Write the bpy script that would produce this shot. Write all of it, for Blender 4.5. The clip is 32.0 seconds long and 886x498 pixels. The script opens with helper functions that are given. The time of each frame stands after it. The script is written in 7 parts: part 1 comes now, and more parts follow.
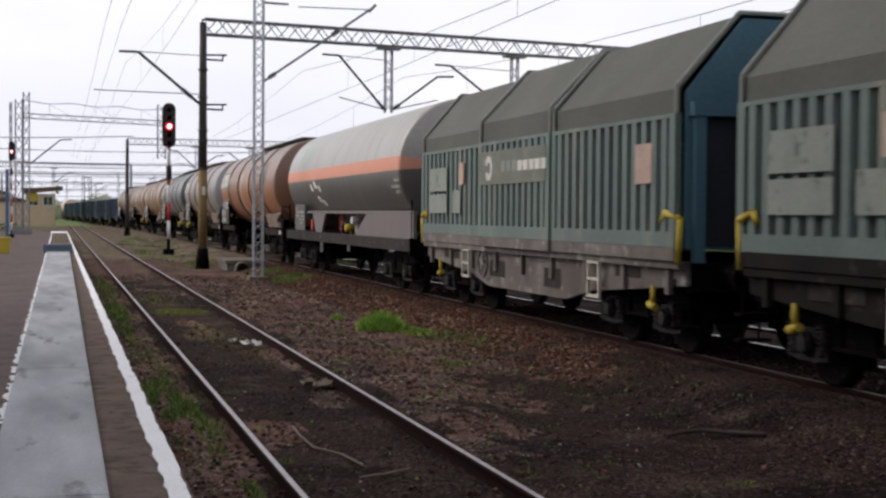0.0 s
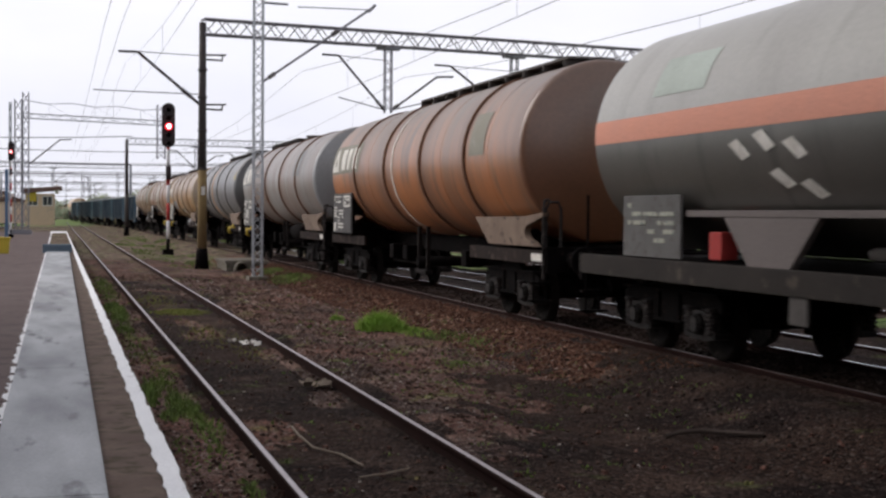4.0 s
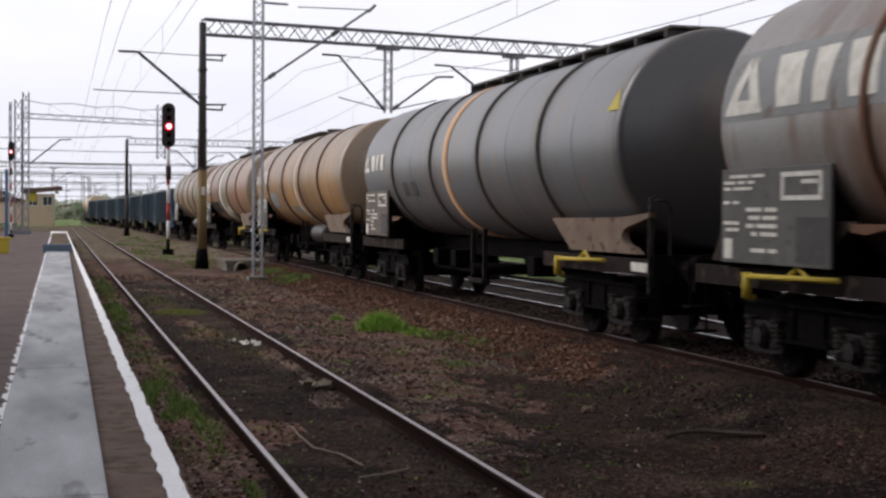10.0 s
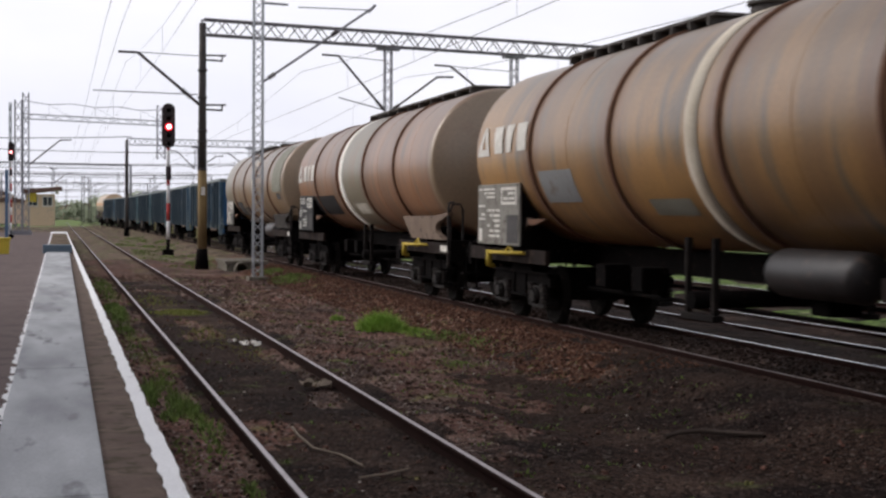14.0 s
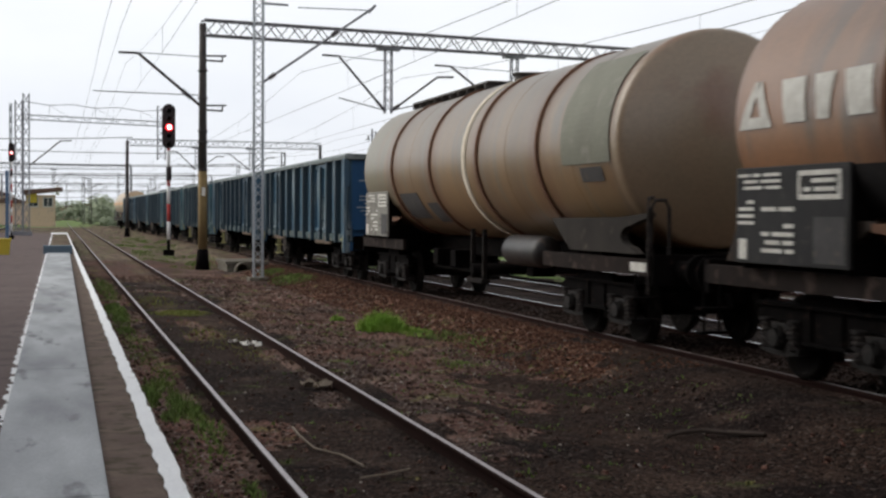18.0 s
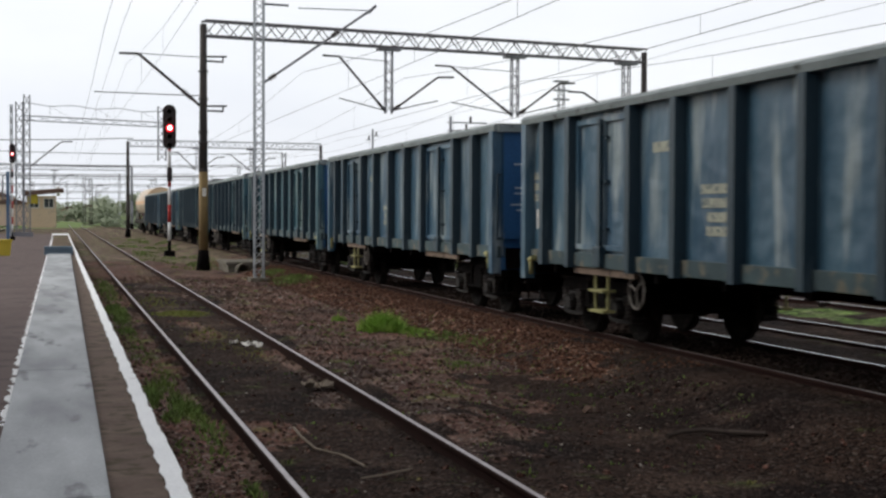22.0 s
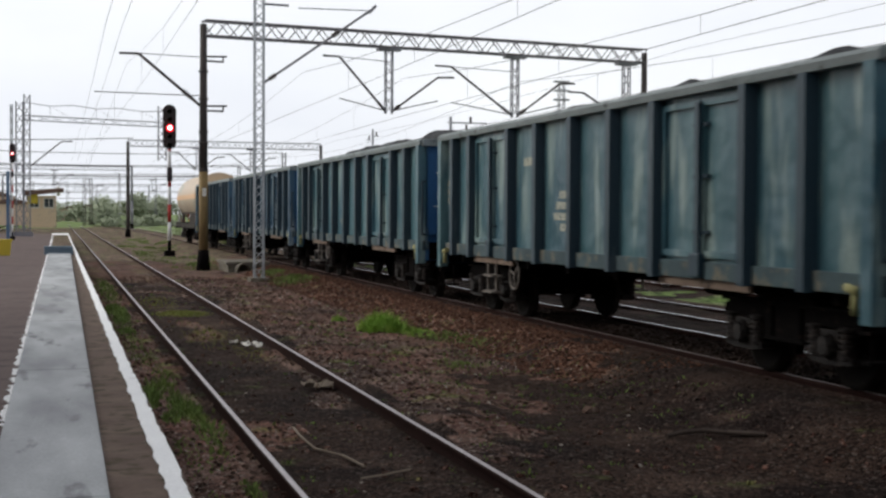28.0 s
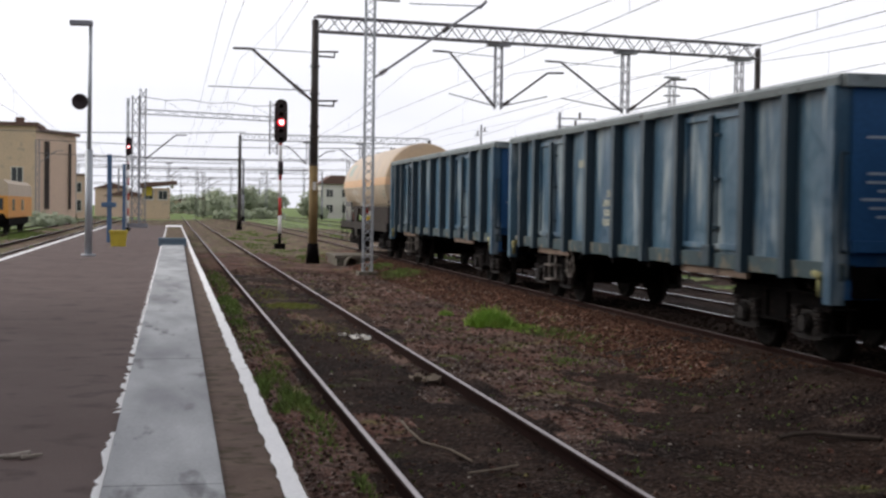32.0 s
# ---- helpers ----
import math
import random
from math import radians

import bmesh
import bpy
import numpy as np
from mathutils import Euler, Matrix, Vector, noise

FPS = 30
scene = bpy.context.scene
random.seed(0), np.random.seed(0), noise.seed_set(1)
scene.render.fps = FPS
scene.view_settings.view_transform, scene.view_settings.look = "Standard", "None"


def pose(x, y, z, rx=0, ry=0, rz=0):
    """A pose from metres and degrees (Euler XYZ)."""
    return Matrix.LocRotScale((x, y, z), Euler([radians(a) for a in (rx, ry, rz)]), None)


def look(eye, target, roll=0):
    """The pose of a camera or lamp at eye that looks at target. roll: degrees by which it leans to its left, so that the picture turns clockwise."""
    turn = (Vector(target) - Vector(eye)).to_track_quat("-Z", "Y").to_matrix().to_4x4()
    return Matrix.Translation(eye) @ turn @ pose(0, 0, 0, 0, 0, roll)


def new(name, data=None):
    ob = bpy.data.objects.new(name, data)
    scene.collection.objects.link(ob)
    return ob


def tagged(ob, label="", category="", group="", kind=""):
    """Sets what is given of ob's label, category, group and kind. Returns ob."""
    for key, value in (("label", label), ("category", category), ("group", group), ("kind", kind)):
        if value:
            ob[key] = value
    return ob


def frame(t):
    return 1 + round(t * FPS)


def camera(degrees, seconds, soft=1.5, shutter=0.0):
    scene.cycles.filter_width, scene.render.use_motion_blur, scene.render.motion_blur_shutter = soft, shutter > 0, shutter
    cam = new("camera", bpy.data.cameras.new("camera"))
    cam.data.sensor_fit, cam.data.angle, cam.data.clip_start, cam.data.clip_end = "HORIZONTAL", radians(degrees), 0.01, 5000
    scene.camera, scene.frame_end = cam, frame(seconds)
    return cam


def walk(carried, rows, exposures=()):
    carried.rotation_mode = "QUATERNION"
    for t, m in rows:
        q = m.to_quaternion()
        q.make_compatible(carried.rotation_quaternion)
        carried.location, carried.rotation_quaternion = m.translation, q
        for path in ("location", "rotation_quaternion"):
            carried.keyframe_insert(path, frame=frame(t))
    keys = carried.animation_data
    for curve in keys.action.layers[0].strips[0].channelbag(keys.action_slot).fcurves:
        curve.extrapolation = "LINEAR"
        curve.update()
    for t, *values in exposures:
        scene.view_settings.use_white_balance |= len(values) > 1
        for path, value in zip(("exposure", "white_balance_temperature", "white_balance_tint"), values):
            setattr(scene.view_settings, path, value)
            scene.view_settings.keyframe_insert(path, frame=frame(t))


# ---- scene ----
# ================= camera =================
# World: x to the right across the tracks, y along them away from the eye, z up; z = 0 on the siding's rail heads.
cam = camera(36.0, 32.0, soft=2.5, shutter=0.4)
EYE = (0.0, 0.0, 1.865)


def aim(yaw, pitch, roll, dx=0.0):
    """The camera's pose: yaw to the right of the tracks, pitch up, roll, in degrees; dx: a small sway of the eye."""
    a, b = radians(yaw), radians(pitch)
    way = Vector((math.sin(a) * math.cos(b), math.cos(a) * math.cos(b), math.sin(b)))
    eye = Vector(EYE) + Vector((dx, 0, 0))
    return look(eye, eye + way, roll)


AIMS = [
    (0.0, 15.783, -1.468, 0.43, 0.022), (2.0, 15.787, -1.462, 0.43, 0.022), (5.5, 15.813, -1.459, 0.48, 0.024), (9.0, 15.800, -1.460, 0.45, 0.025),
    (12.0, 15.799, -1.457, 0.48, 0.025), (14.5, 15.797, -1.450, 0.40, 0.025), (17.0, 15.785, -1.446, 0.33, 0.024), (20.0, 15.766, -1.450, 0.34, 0.024),
    (22.0, 15.743, -1.442, 0.21, 0.024), (23.5, 15.728, -1.416, 0.08, 0.026), (25.5, 15.748, -1.427, 0.25, 0.026), (27.5, 15.743, -1.434, 0.26, 0.026),
    (28.5, 15.735, -1.436, 0.30, 0.026), (29.0, 15.721, -1.437, 0.40, 0.026), (29.5, 15.612, -1.441, 0.47, 0.020), (30.0, 15.076, -1.442, 0.52, 0.018),
    (30.5, 14.337, -1.330, 0.25, 0.020), (31.0, 13.963, -1.286, 1.06, 0.014), (31.5, 13.213, -1.469, 1.25, 0.002), (31.8, 11.800, -1.625, 1.00, 0.0),
    (32.0, 11.259, -1.668, 0.84, 0.0),
]
walk(cam, [(t, aim(*row)) for t, *row in AIMS], exposures=[(0.0, 0.13, 6420, 12), (14.5, 0.13, 6430, 12), (16.5, 0.13, 6470, 6), (29.0, 0.13, 6470, 6.5), (30.5, 0.16, 6480, 9), (32.0, 0.22, 6500, 10)])

# ================= sky and light =================
world = bpy.data.worlds.new("overcast_sky")
scene.world = world
world.use_nodes = True
wn, wl = world.node_tree.nodes, world.node_tree.links
wn.clear()
w_out = wn.new("ShaderNodeOutputWorld")
w_bg = wn.new("ShaderNodeBackground")
w_sky = wn.new("ShaderNodeTexSky")
w_sky.sky_type, w_sky.sun_disc = "NISHITA", False
w_sky.sun_elevation, w_sky.sun_rotation = radians(33), radians(-57)
w_sky.air_density, w_sky.dust_density = 1.0, 4.0
w_grey = wn.new("ShaderNodeHueSaturation")
w_grey.inputs["Saturation"].default_value = 0.08
w_grey.inputs["Value"].default_value = 0.055
w_tc = wn.new("ShaderNodeTexCoord")
w_map = wn.new("ShaderNodeMapping")
w_map.inputs["Scale"].default_value = (1.0, 1.0, 3.0)
w_noise = wn.new("ShaderNodeTexNoise")
w_noise.inputs["Scale"].default_value = 2.2
w_noise.inputs["Detail"].default_value = 5.0
w_ramp = wn.new("ShaderNodeValToRGB")
w_ramp.color_ramp.elements[0].position, w_ramp.color_ramp.elements[0].color = 0.30, (0.74, 0.75, 0.83, 1)
w_ramp.color_ramp.elements[1].position, w_ramp.color_ramp.elements[1].color = 0.70, (0.92, 0.92, 0.96, 1)
w_mix = wn.new("ShaderNodeMixRGB")
w_mix.inputs["Fac"].default_value = 0.72
wl.new(w_tc.outputs["Generated"], w_map.inputs["Vector"])
wl.new(w_map.outputs["Vector"], w_noise.inputs["Vector"])
wl.new(w_noise.outputs["Fac"], w_ramp.inputs["Fac"])
wl.new(w_sky.outputs["Color"], w_grey.inputs["Color"])
wl.new(w_grey.outputs["Color"], w_mix.inputs["Color1"])
wl.new(w_ramp.outputs["Color"], w_mix.inputs["Color2"])
# bright band low in the sky under a darker cloud deck overhead
w_sep = wn.new("ShaderNodeSeparateXYZ")
wl.new(w_tc.outputs["Generated"], w_sep.inputs["Vector"])
w_high = wn.new("ShaderNodeMapRange")
w_high.interpolation_type = "SMOOTHSTEP"
w_high.inputs["From Min"].default_value, w_high.inputs["From Max"].default_value = 0.12, 0.62
w_high.inputs["To Min"].default_value, w_high.inputs["To Max"].default_value = 1.36, 0.80
wl.new(w_sep.outputs["Z"], w_high.inputs["Value"])
wl.new(w_mix.outputs["Color"], w_bg.inputs["Color"])
wl.new(w_high.outputs["Result"], w_bg.inputs["Strength"])
wl.new(w_bg.outputs["Background"], w_out.inputs["Surface"])

sun_data = bpy.data.lights.new("sun", "SUN")
sun_data.energy, sun_data.angle, sun_data.color = 1.7, radians(40), (1.0, 0.94, 0.88)
sun = new("sun", sun_data)
sun.matrix_world = look((-40, 26, 31), (0, 0, 0))

# ================= materials =================


def rgba(c):
    return (c[0], c[1], c[2], 1.0)


def material(name, base, second=None, third=None, rough=0.7, metal=0.0, scale=3.0, fine=40.0, amount=0.5, third_at=0.62,
             bump=0.15, streak=False, jitter=0.0, stretch=None, spec=0.2, soot=None, island=0.0, dents=0.0, rings=None):
    """Paint, rust, stone or soil: a base colour, a second in broad patches, a third in spots, fine grain and relief."""
    m = bpy.data.materials.new(name)
    m.use_nodes = True
    n, l = m.node_tree.nodes, m.node_tree.links
    b = n["Principled BSDF"]
    b.inputs["Roughness"].default_value, b.inputs["Metallic"].default_value = rough, metal
    b.inputs["Specular IOR Level"].default_value = spec if not metal else 0.5
    tc = n.new("ShaderNodeTexCoord")
    mp = n.new("ShaderNodeMapping")
    mp.inputs["Scale"].default_value = stretch or ((1.0, 1.0, 0.18) if streak else (1, 1, 1))
    l.new(tc.outputs["Object"], mp.inputs["Vector"])
    big = n.new("ShaderNodeTexNoise")
    big.inputs["Scale"].default_value, big.inputs["Detail"].default_value = scale, 6
    l.new(mp.outputs["Vector"], big.inputs["Vector"])
    small = n.new("ShaderNodeTexNoise")
    small.inputs["Scale"].default_value, small.inputs["Detail"].default_value = fine, 4
    l.new(tc.outputs["Object"], small.inputs["Vector"])
    second = second or tuple(c * 0.6 for c in base)
    r1 = n.new("ShaderNodeMapRange")
    r1.inputs["From Min"].default_value, r1.inputs["From Max"].default_value = 0.35, 0.68
    r1.inputs["To Max"].default_value = amount
    l.new(big.outputs["Fac"], r1.inputs["Value"])
    mix = n.new("ShaderNodeMixRGB")
    mix.inputs["Color1"].default_value, mix.inputs["Color2"].default_value = rgba(base), rgba(second)
    l.new(r1.outputs["Result"], mix.inputs["Fac"])
    colour = mix.outputs["Color"]
    if third:
        spots = n.new("ShaderNodeTexNoise")
        spots.inputs["Scale"].default_value, spots.inputs["Detail"].default_value = scale * 2.7, 8
        l.new(mp.outputs["Vector"], spots.inputs["Vector"])
        r2 = n.new("ShaderNodeMapRange")
        r2.inputs["From Min"].default_value, r2.inputs["From Max"].default_value = third_at - 0.05, third_at + 0.06
        l.new(spots.outputs["Fac"], r2.inputs["Value"])
        mix2 = n.new("ShaderNodeMixRGB")
        mix2.inputs["Color2"].default_value = rgba(third)
        l.new(r2.outputs["Result"], mix2.inputs["Fac"])
        l.new(colour, mix2.inputs["Color1"])
        colour = mix2.outputs["Color"]
    if soot:
        # soot that settles between two heights, broken up by drips
        grime, low, high, most = soot
        sep = n.new("ShaderNodeSeparateXYZ")
        l.new(tc.outputs["Object"], sep.inputs["Vector"])
        drip = n.new("ShaderNodeTexNoise")
        drip.inputs["Scale"].default_value, drip.inputs["Detail"].default_value = 2.2, 5
        dm = n.new("ShaderNodeMapping")
        dm.inputs["Scale"].default_value = (0.15, 1.6, 0.15)
        l.new(tc.outputs["Object"], dm.inputs["Vector"])
        l.new(dm.outputs["Vector"], drip.inputs["Vector"])
        lift = n.new("ShaderNodeMath")
        lift.operation = "MULTIPLY_ADD"
        lift.inputs[1].default_value = 2.2
        l.new(drip.outputs["Fac"], lift.inputs[0])
        l.new(sep.outputs["Z"], lift.inputs[2])
        rs = n.new("ShaderNodeMapRange")
        rs.inputs["From Min"].default_value, rs.inputs["From Max"].default_value = low + 1.1, high + 1.1
        rs.inputs["To Max"].default_value = most
        l.new(lift.outputs["Value"], rs.inputs["Value"])
        mix3 = n.new("ShaderNodeMixRGB")
        mix3.inputs["Color2"].default_value = rgba(grime)
        l.new(rs.outputs["Result"], mix3.inputs["Fac"])
        l.new(colour, mix3.inputs["Color1"])
        colour = mix3.outputs["Color"]
    if rings:
        # rust weeping out beside each stiffening ring
        rust, first, pitch = rings
        ys = n.new("ShaderNodeSeparateXYZ")
        l.new(tc.outputs["Object"], ys.inputs["Vector"])
        near = n.new("ShaderNodeMath")
        near.operation = "MULTIPLY_ADD"
        near.inputs[1].default_value, near.inputs[2].default_value = 1 / pitch, -first / pitch
        l.new(ys.outputs["Y"], near.inputs[0])
        fold = n.new("ShaderNodeMath")
        fold.operation = "PINGPONG"
        fold.inputs[1].default_value = 0.5
        l.new(near.outputs["Value"], fold.inputs[0])
        ragged = n.new("ShaderNodeTexNoise")
        ragged.inputs["Scale"].default_value, ragged.inputs["Detail"].default_value = 1.6, 6
        rm = n.new("ShaderNodeMapping")
        rm.inputs["Scale"].default_value = (0.6, 2.0, 0.6)
        l.new(tc.outputs["Object"], rm.inputs["Vector"])
        l.new(rm.outputs["Vector"], ragged.inputs["Vector"])
        spread_to = n.new("ShaderNodeMath")
        spread_to.operation = "MULTIPLY_ADD"
        spread_to.inputs[1].default_value = -0.42
        l.new(ragged.outputs["Fac"], spread_to.inputs[0])
        l.new(fold.outputs["Value"], spread_to.inputs[2])
        rr = n.new("ShaderNodeMapRange")
        for key, v in (("From Min", -0.17), ("From Max", -0.03), ("To Min", 0.62), ("To Max", 0.0)):
            rr.inputs[key].default_value = v
        l.new(spread_to.outputs["Value"], rr.inputs["Value"])
        mix4 = n.new("ShaderNodeMixRGB")
        mix4.inputs["Color2"].default_value = rgba(rust)
        l.new(rr.outputs["Result"], mix4.inputs["Fac"])
        l.new(colour, mix4.inputs["Color1"])
        colour = mix4.outputs["Color"]
    grain = n.new("ShaderNodeMapRange")
    grain.inputs["To Min"].default_value, grain.inputs["To Max"].default_value = 0.78, 1.22
    l.new(small.outputs["Fac"], grain.inputs["Value"])
    value = n.new("ShaderNodeHueSaturation")
    l.new(colour, value.inputs["Color"])
    if jitter or island:
        info = n.new("ShaderNodeNewGeometry" if island else "ShaderNodeObjectInfo")
        jitter = jitter or island
        jit = n.new("ShaderNodeMapRange")
        jit.inputs["To Min"].default_value, jit.inputs["To Max"].default_value = 1 - jitter, 1 + jitter
        l.new(info.outputs["Random Per Island" if island else "Random"], jit.inputs["Value"])
        mul = n.new("ShaderNodeMath")
        mul.operation = "MULTIPLY"
        l.new(jit.outputs["Result"], mul.inputs[0])
        l.new(grain.outputs["Result"], mul.inputs[1])
        l.new(mul.outputs["Value"], value.inputs["Value"])
    else:
        l.new(grain.outputs["Result"], value.inputs["Value"])
    l.new(value.outputs["Color"], b.inputs["Base Color"])
    if bump:
        bp = n.new("ShaderNodeBump")
        bp.inputs["Strength"].default_value, bp.inputs["Distance"].default_value = bump, 0.02
        l.new(small.outputs["Fac"], bp.inputs["Height"])
        l.new(bp.outputs["Normal"], b.inputs["Normal"])
        if dents:
            # sheet metal beaten out of true
            wave = n.new("ShaderNodeTexNoise")
            wave.inputs["Scale"].default_value, wave.inputs["Detail"].default_value = 1.6, 2
            l.new(tc.outputs["Object"], wave.inputs["Vector"])
            bd = n.new("ShaderNodeBump")
            bd.inputs["Strength"].default_value, bd.inputs["Distance"].default_value = dents, 0.12
            l.new(wave.outputs["Fac"], bd.inputs["Height"])
            l.new(bp.outputs["Normal"], bd.inputs["Normal"])
            l.new(bd.outputs["Normal"], b.inputs["Normal"])
    return m


def glowing(name, colour, strength):
    m = bpy.data.materials.new(name)
    m.use_nodes = True
    b = m.node_tree.nodes["Principled BSDF"]
    b.inputs["Base Color"].default_value = rgba(colour)
    b.inputs["Emission Color"].default_value, b.inputs["Emission Strength"].default_value = rgba(colour), strength
    return m


def soil(name, dark, brown, tan, moss, moss_at=0.62, cell=30.0, chips=0.8):
    """Cinder and dirt: broad patches, pebbles of differing tone, a little moss."""
    m = bpy.data.materials.new(name)
    m.use_nodes = True
    n, l = m.node_tree.nodes, m.node_tree.links
    b = n["Principled BSDF"]
    b.inputs["Roughness"].default_value, b.inputs["Specular IOR Level"].default_value = 0.95, 0.05
    tc = n.new("ShaderNodeTexCoord")

    def noise_node(scale, detail=6):
        t = n.new("ShaderNodeTexNoise")
        t.inputs["Scale"].default_value, t.inputs["Detail"].default_value = scale, detail
        l.new(tc.outputs["Object"], t.inputs["Vector"])
        return t.outputs["Fac"]

    def ramp(value, lo, hi, out0=0.0, out1=1.0):
        r = n.new("ShaderNodeMapRange")
        for k, v in (("From Min", lo), ("From Max", hi), ("To Min", out0), ("To Max", out1)):
            r.inputs[k].default_value = v
        l.new(value, r.inputs["Value"])
        return r.outputs["Result"]

    def mix(f, c1, c2, kind="MIX"):
        x = n.new("ShaderNodeMixRGB")
        x.blend_type = kind
        for sock, v in ((x.inputs["Fac"], f), (x.inputs["Color1"], c1), (x.inputs["Color2"], c2)):
            if isinstance(v, tuple):
                sock.default_value = rgba(v)
            elif isinstance(v, float):
                sock.default_value = v
            else:
                l.new(v, sock)
        return x.outputs["Color"]

    c = mix(ramp(noise_node(0.45), 0.40, 0.62), dark, brown)
    c = mix(ramp(noise_node(0.8, 7), 0.52, 0.66), c, tan)
    c = mix(ramp(noise_node(1.3, 9), moss_at, moss_at + 0.08, 0.0, 0.7), c, moss)
    bumps = []
    for scale, low, high in ((cell, 0.35, 2.0), (cell * 2.6, 0.55, 1.6)):
        v = n.new("ShaderNodeTexVoronoi")
        v.inputs["Scale"].default_value = scale
        l.new(tc.outputs["Object"], v.inputs["Vector"])
        sep = n.new("ShaderNodeSeparateColor")
        l.new(v.outputs["Color"], sep.inputs["Color"])
        tone = ramp(sep.outputs["Red"], 0.0, 1.0, low, high)
        h = n.new("ShaderNodeHueSaturation")
        l.new(c, h.inputs["Color"])
        l.new(tone, h.inputs["Value"])
        c = h.outputs["Color"]
        # a few chips are paler and greyer
        c = mix(ramp(sep.outputs["Green"], 0.93, 0.95, 0.0, chips), c, (0.24, 0.20, 0.175))
        bumps.append(v.outputs["Distance"])
    l.new(c, b.inputs["Base Color"])
    bp = n.new("ShaderNodeBump")
    bp.inputs["Strength"].default_value, bp.inputs["Distance"].default_value = 0.9, 0.03
    bp.invert = True
    l.new(bumps[0], bp.inputs["Height"])
    l.new(bp.outputs["Normal"], b.inputs["Normal"])
    return m


M_SOIL = soil("sooty_cinder_soil", (0.044, 0.028, 0.024), (0.108, 0.055, 0.042), (0.142, 0.092, 0.074), (0.10, 0.12, 0.03), 0.585)
M_DARK_SOIL = soil("dark_cinder_soil", (0.014, 0.009, 0.008), (0.028, 0.017, 0.013), (0.052, 0.034, 0.026), (0.05, 0.06, 0.02), 0.63, 30.0, 0.25)
# Main track bed: shade under the train is put into this dark ballast.
M_BALLAST = soil("shaded_ballast", (0.020, 0.012, 0.010), (0.034, 0.020, 0.016), (0.055, 0.036, 0.030), (0.05, 0.05, 0.02), 0.70, 20.0, 0.3)
M_SHOULDER = soil("rusty_ballast_shoulder", (0.060, 0.029, 0.020), (0.120, 0.060, 0.040), (0.165, 0.098, 0.070), (0.10, 0.11, 0.035), 0.62, 17.0)
M_VERGE = soil("grassy_verge", (0.055, 0.085, 0.025), (0.10, 0.14, 0.045), (0.13, 0.14, 0.07), (0.075, 0.12, 0.025), 0.55, 5.0, 0.2)
M_YARD = soil("dusty_yard_soil", (0.075, 0.050, 0.040), (0.115, 0.078, 0.060), (0.165, 0.125, 0.10), (0.10, 0.13, 0.045), 0.53, 6.0, 0.3)
M_STONE = material("ballast_stone", (0.070, 0.046, 0.036), (0.125, 0.082, 0.064), (0.20, 0.16, 0.135), 0.9, 0, 2.5, 30, 0.7, 0.64, 0.3, spec=0.08, island=0.6)
M_BALLAST_STONE = material("rusty_ballast_stone", (0.100, 0.050, 0.034), (0.155, 0.085, 0.060), (0.24, 0.17, 0.13), 0.9, 0, 2.5, 30, 0.7, 0.66, 0.3, spec=0.08, island=0.6)
M_DARK_STONE = material("dark_stone", (0.030, 0.021, 0.018), (0.050, 0.034, 0.028), (0.09, 0.07, 0.06), 0.9, 0, 2.5, 30, 0.7, 0.66, 0.3, spec=0.08, island=0.6)
M_PALE_STONE = material("pale_stone", (0.42, 0.38, 0.34), (0.28, 0.24, 0.20), None, 0.9, 0, 8, 60, 0.7)
M_ASPHALT = material("worn_asphalt", (0.112, 0.080, 0.074), (0.140, 0.104, 0.098), (0.080, 0.058, 0.054), 0.8, 0, 0.9, 60, 0.8, 0.60, 0.45, spec=0.15)
M_CONCRETE = material("stained_concrete", (0.46, 0.475, 0.49), (0.25, 0.255, 0.27), (0.19, 0.19, 0.20), 0.75, 0, 1.25, 45, 0.95, 0.66, 0.2, stretch=(1.6, 0.38, 1.0))
M_OLD_CONCRETE = material("mossy_old_concrete", (0.20, 0.18, 0.15), (0.12, 0.10, 0.08), (0.09, 0.10, 0.05), 0.9, 0, 3, 40, 0.8, 0.6, 0.3)
M_LINE = material("flaking_white_paint", (0.91, 0.91, 0.92), (0.84, 0.84, 0.86), (0.32, 0.30, 0.29), 0.7, 0, 2.2, 50, 0.6, 0.74, 0.2)
M_EDGE = material("gritty_platform_edge", (0.115, 0.080, 0.066), (0.165, 0.120, 0.095), (0.075, 0.060, 0.040), 0.95, 0, 2.6, 30, 0.9, 0.57, 0.6)
M_RAIL_TOP = material("worn_rail_head", (0.46, 0.42, 0.43), (0.30, 0.25, 0.25), None, 0.42, 0.6, 4, 60, 0.6, bump=0.05)
M_RAIL_SHINY = material("polished_rail_head", (0.66, 0.65, 0.66), (0.5, 0.48, 0.48), None, 0.22, 0.9, 4, 60, 0.5, bump=0.03)
# Near main rail: the train's dark reflection is put into this duller head.
M_RAIL_DULL = material("dimmed_rail_head", (0.16, 0.13, 0.12), (0.10, 0.08, 0.07), (0.30, 0.28, 0.27), 0.5, 0.4, 1.2, 60, 0.7, 0.62, bump=0.05)
M_RAIL = material("rusty_rail_side", (0.034, 0.018, 0.016), (0.022, 0.014, 0.013), None, 0.95, 0.0, 5, 50, spec=0.03)
M_SLEEPER = material("old_sleeper", (0.055, 0.042, 0.035), (0.09, 0.07, 0.06), None, 0.95, 0, 4, 40, jitter=0.3)
M_DARK_STEEL = material("dark_painted_steel", (0.055, 0.046, 0.045), (0.032, 0.028, 0.028), (0.10, 0.05, 0.03), 0.75, 0.2, 4, 40, 0.7, 0.64)
M_YELLOW_STEEL = material("faded_ochre_steel", (0.22, 0.15, 0.06), (0.13, 0.08, 0.04), None, 0.8, 0.1, 4, 40)
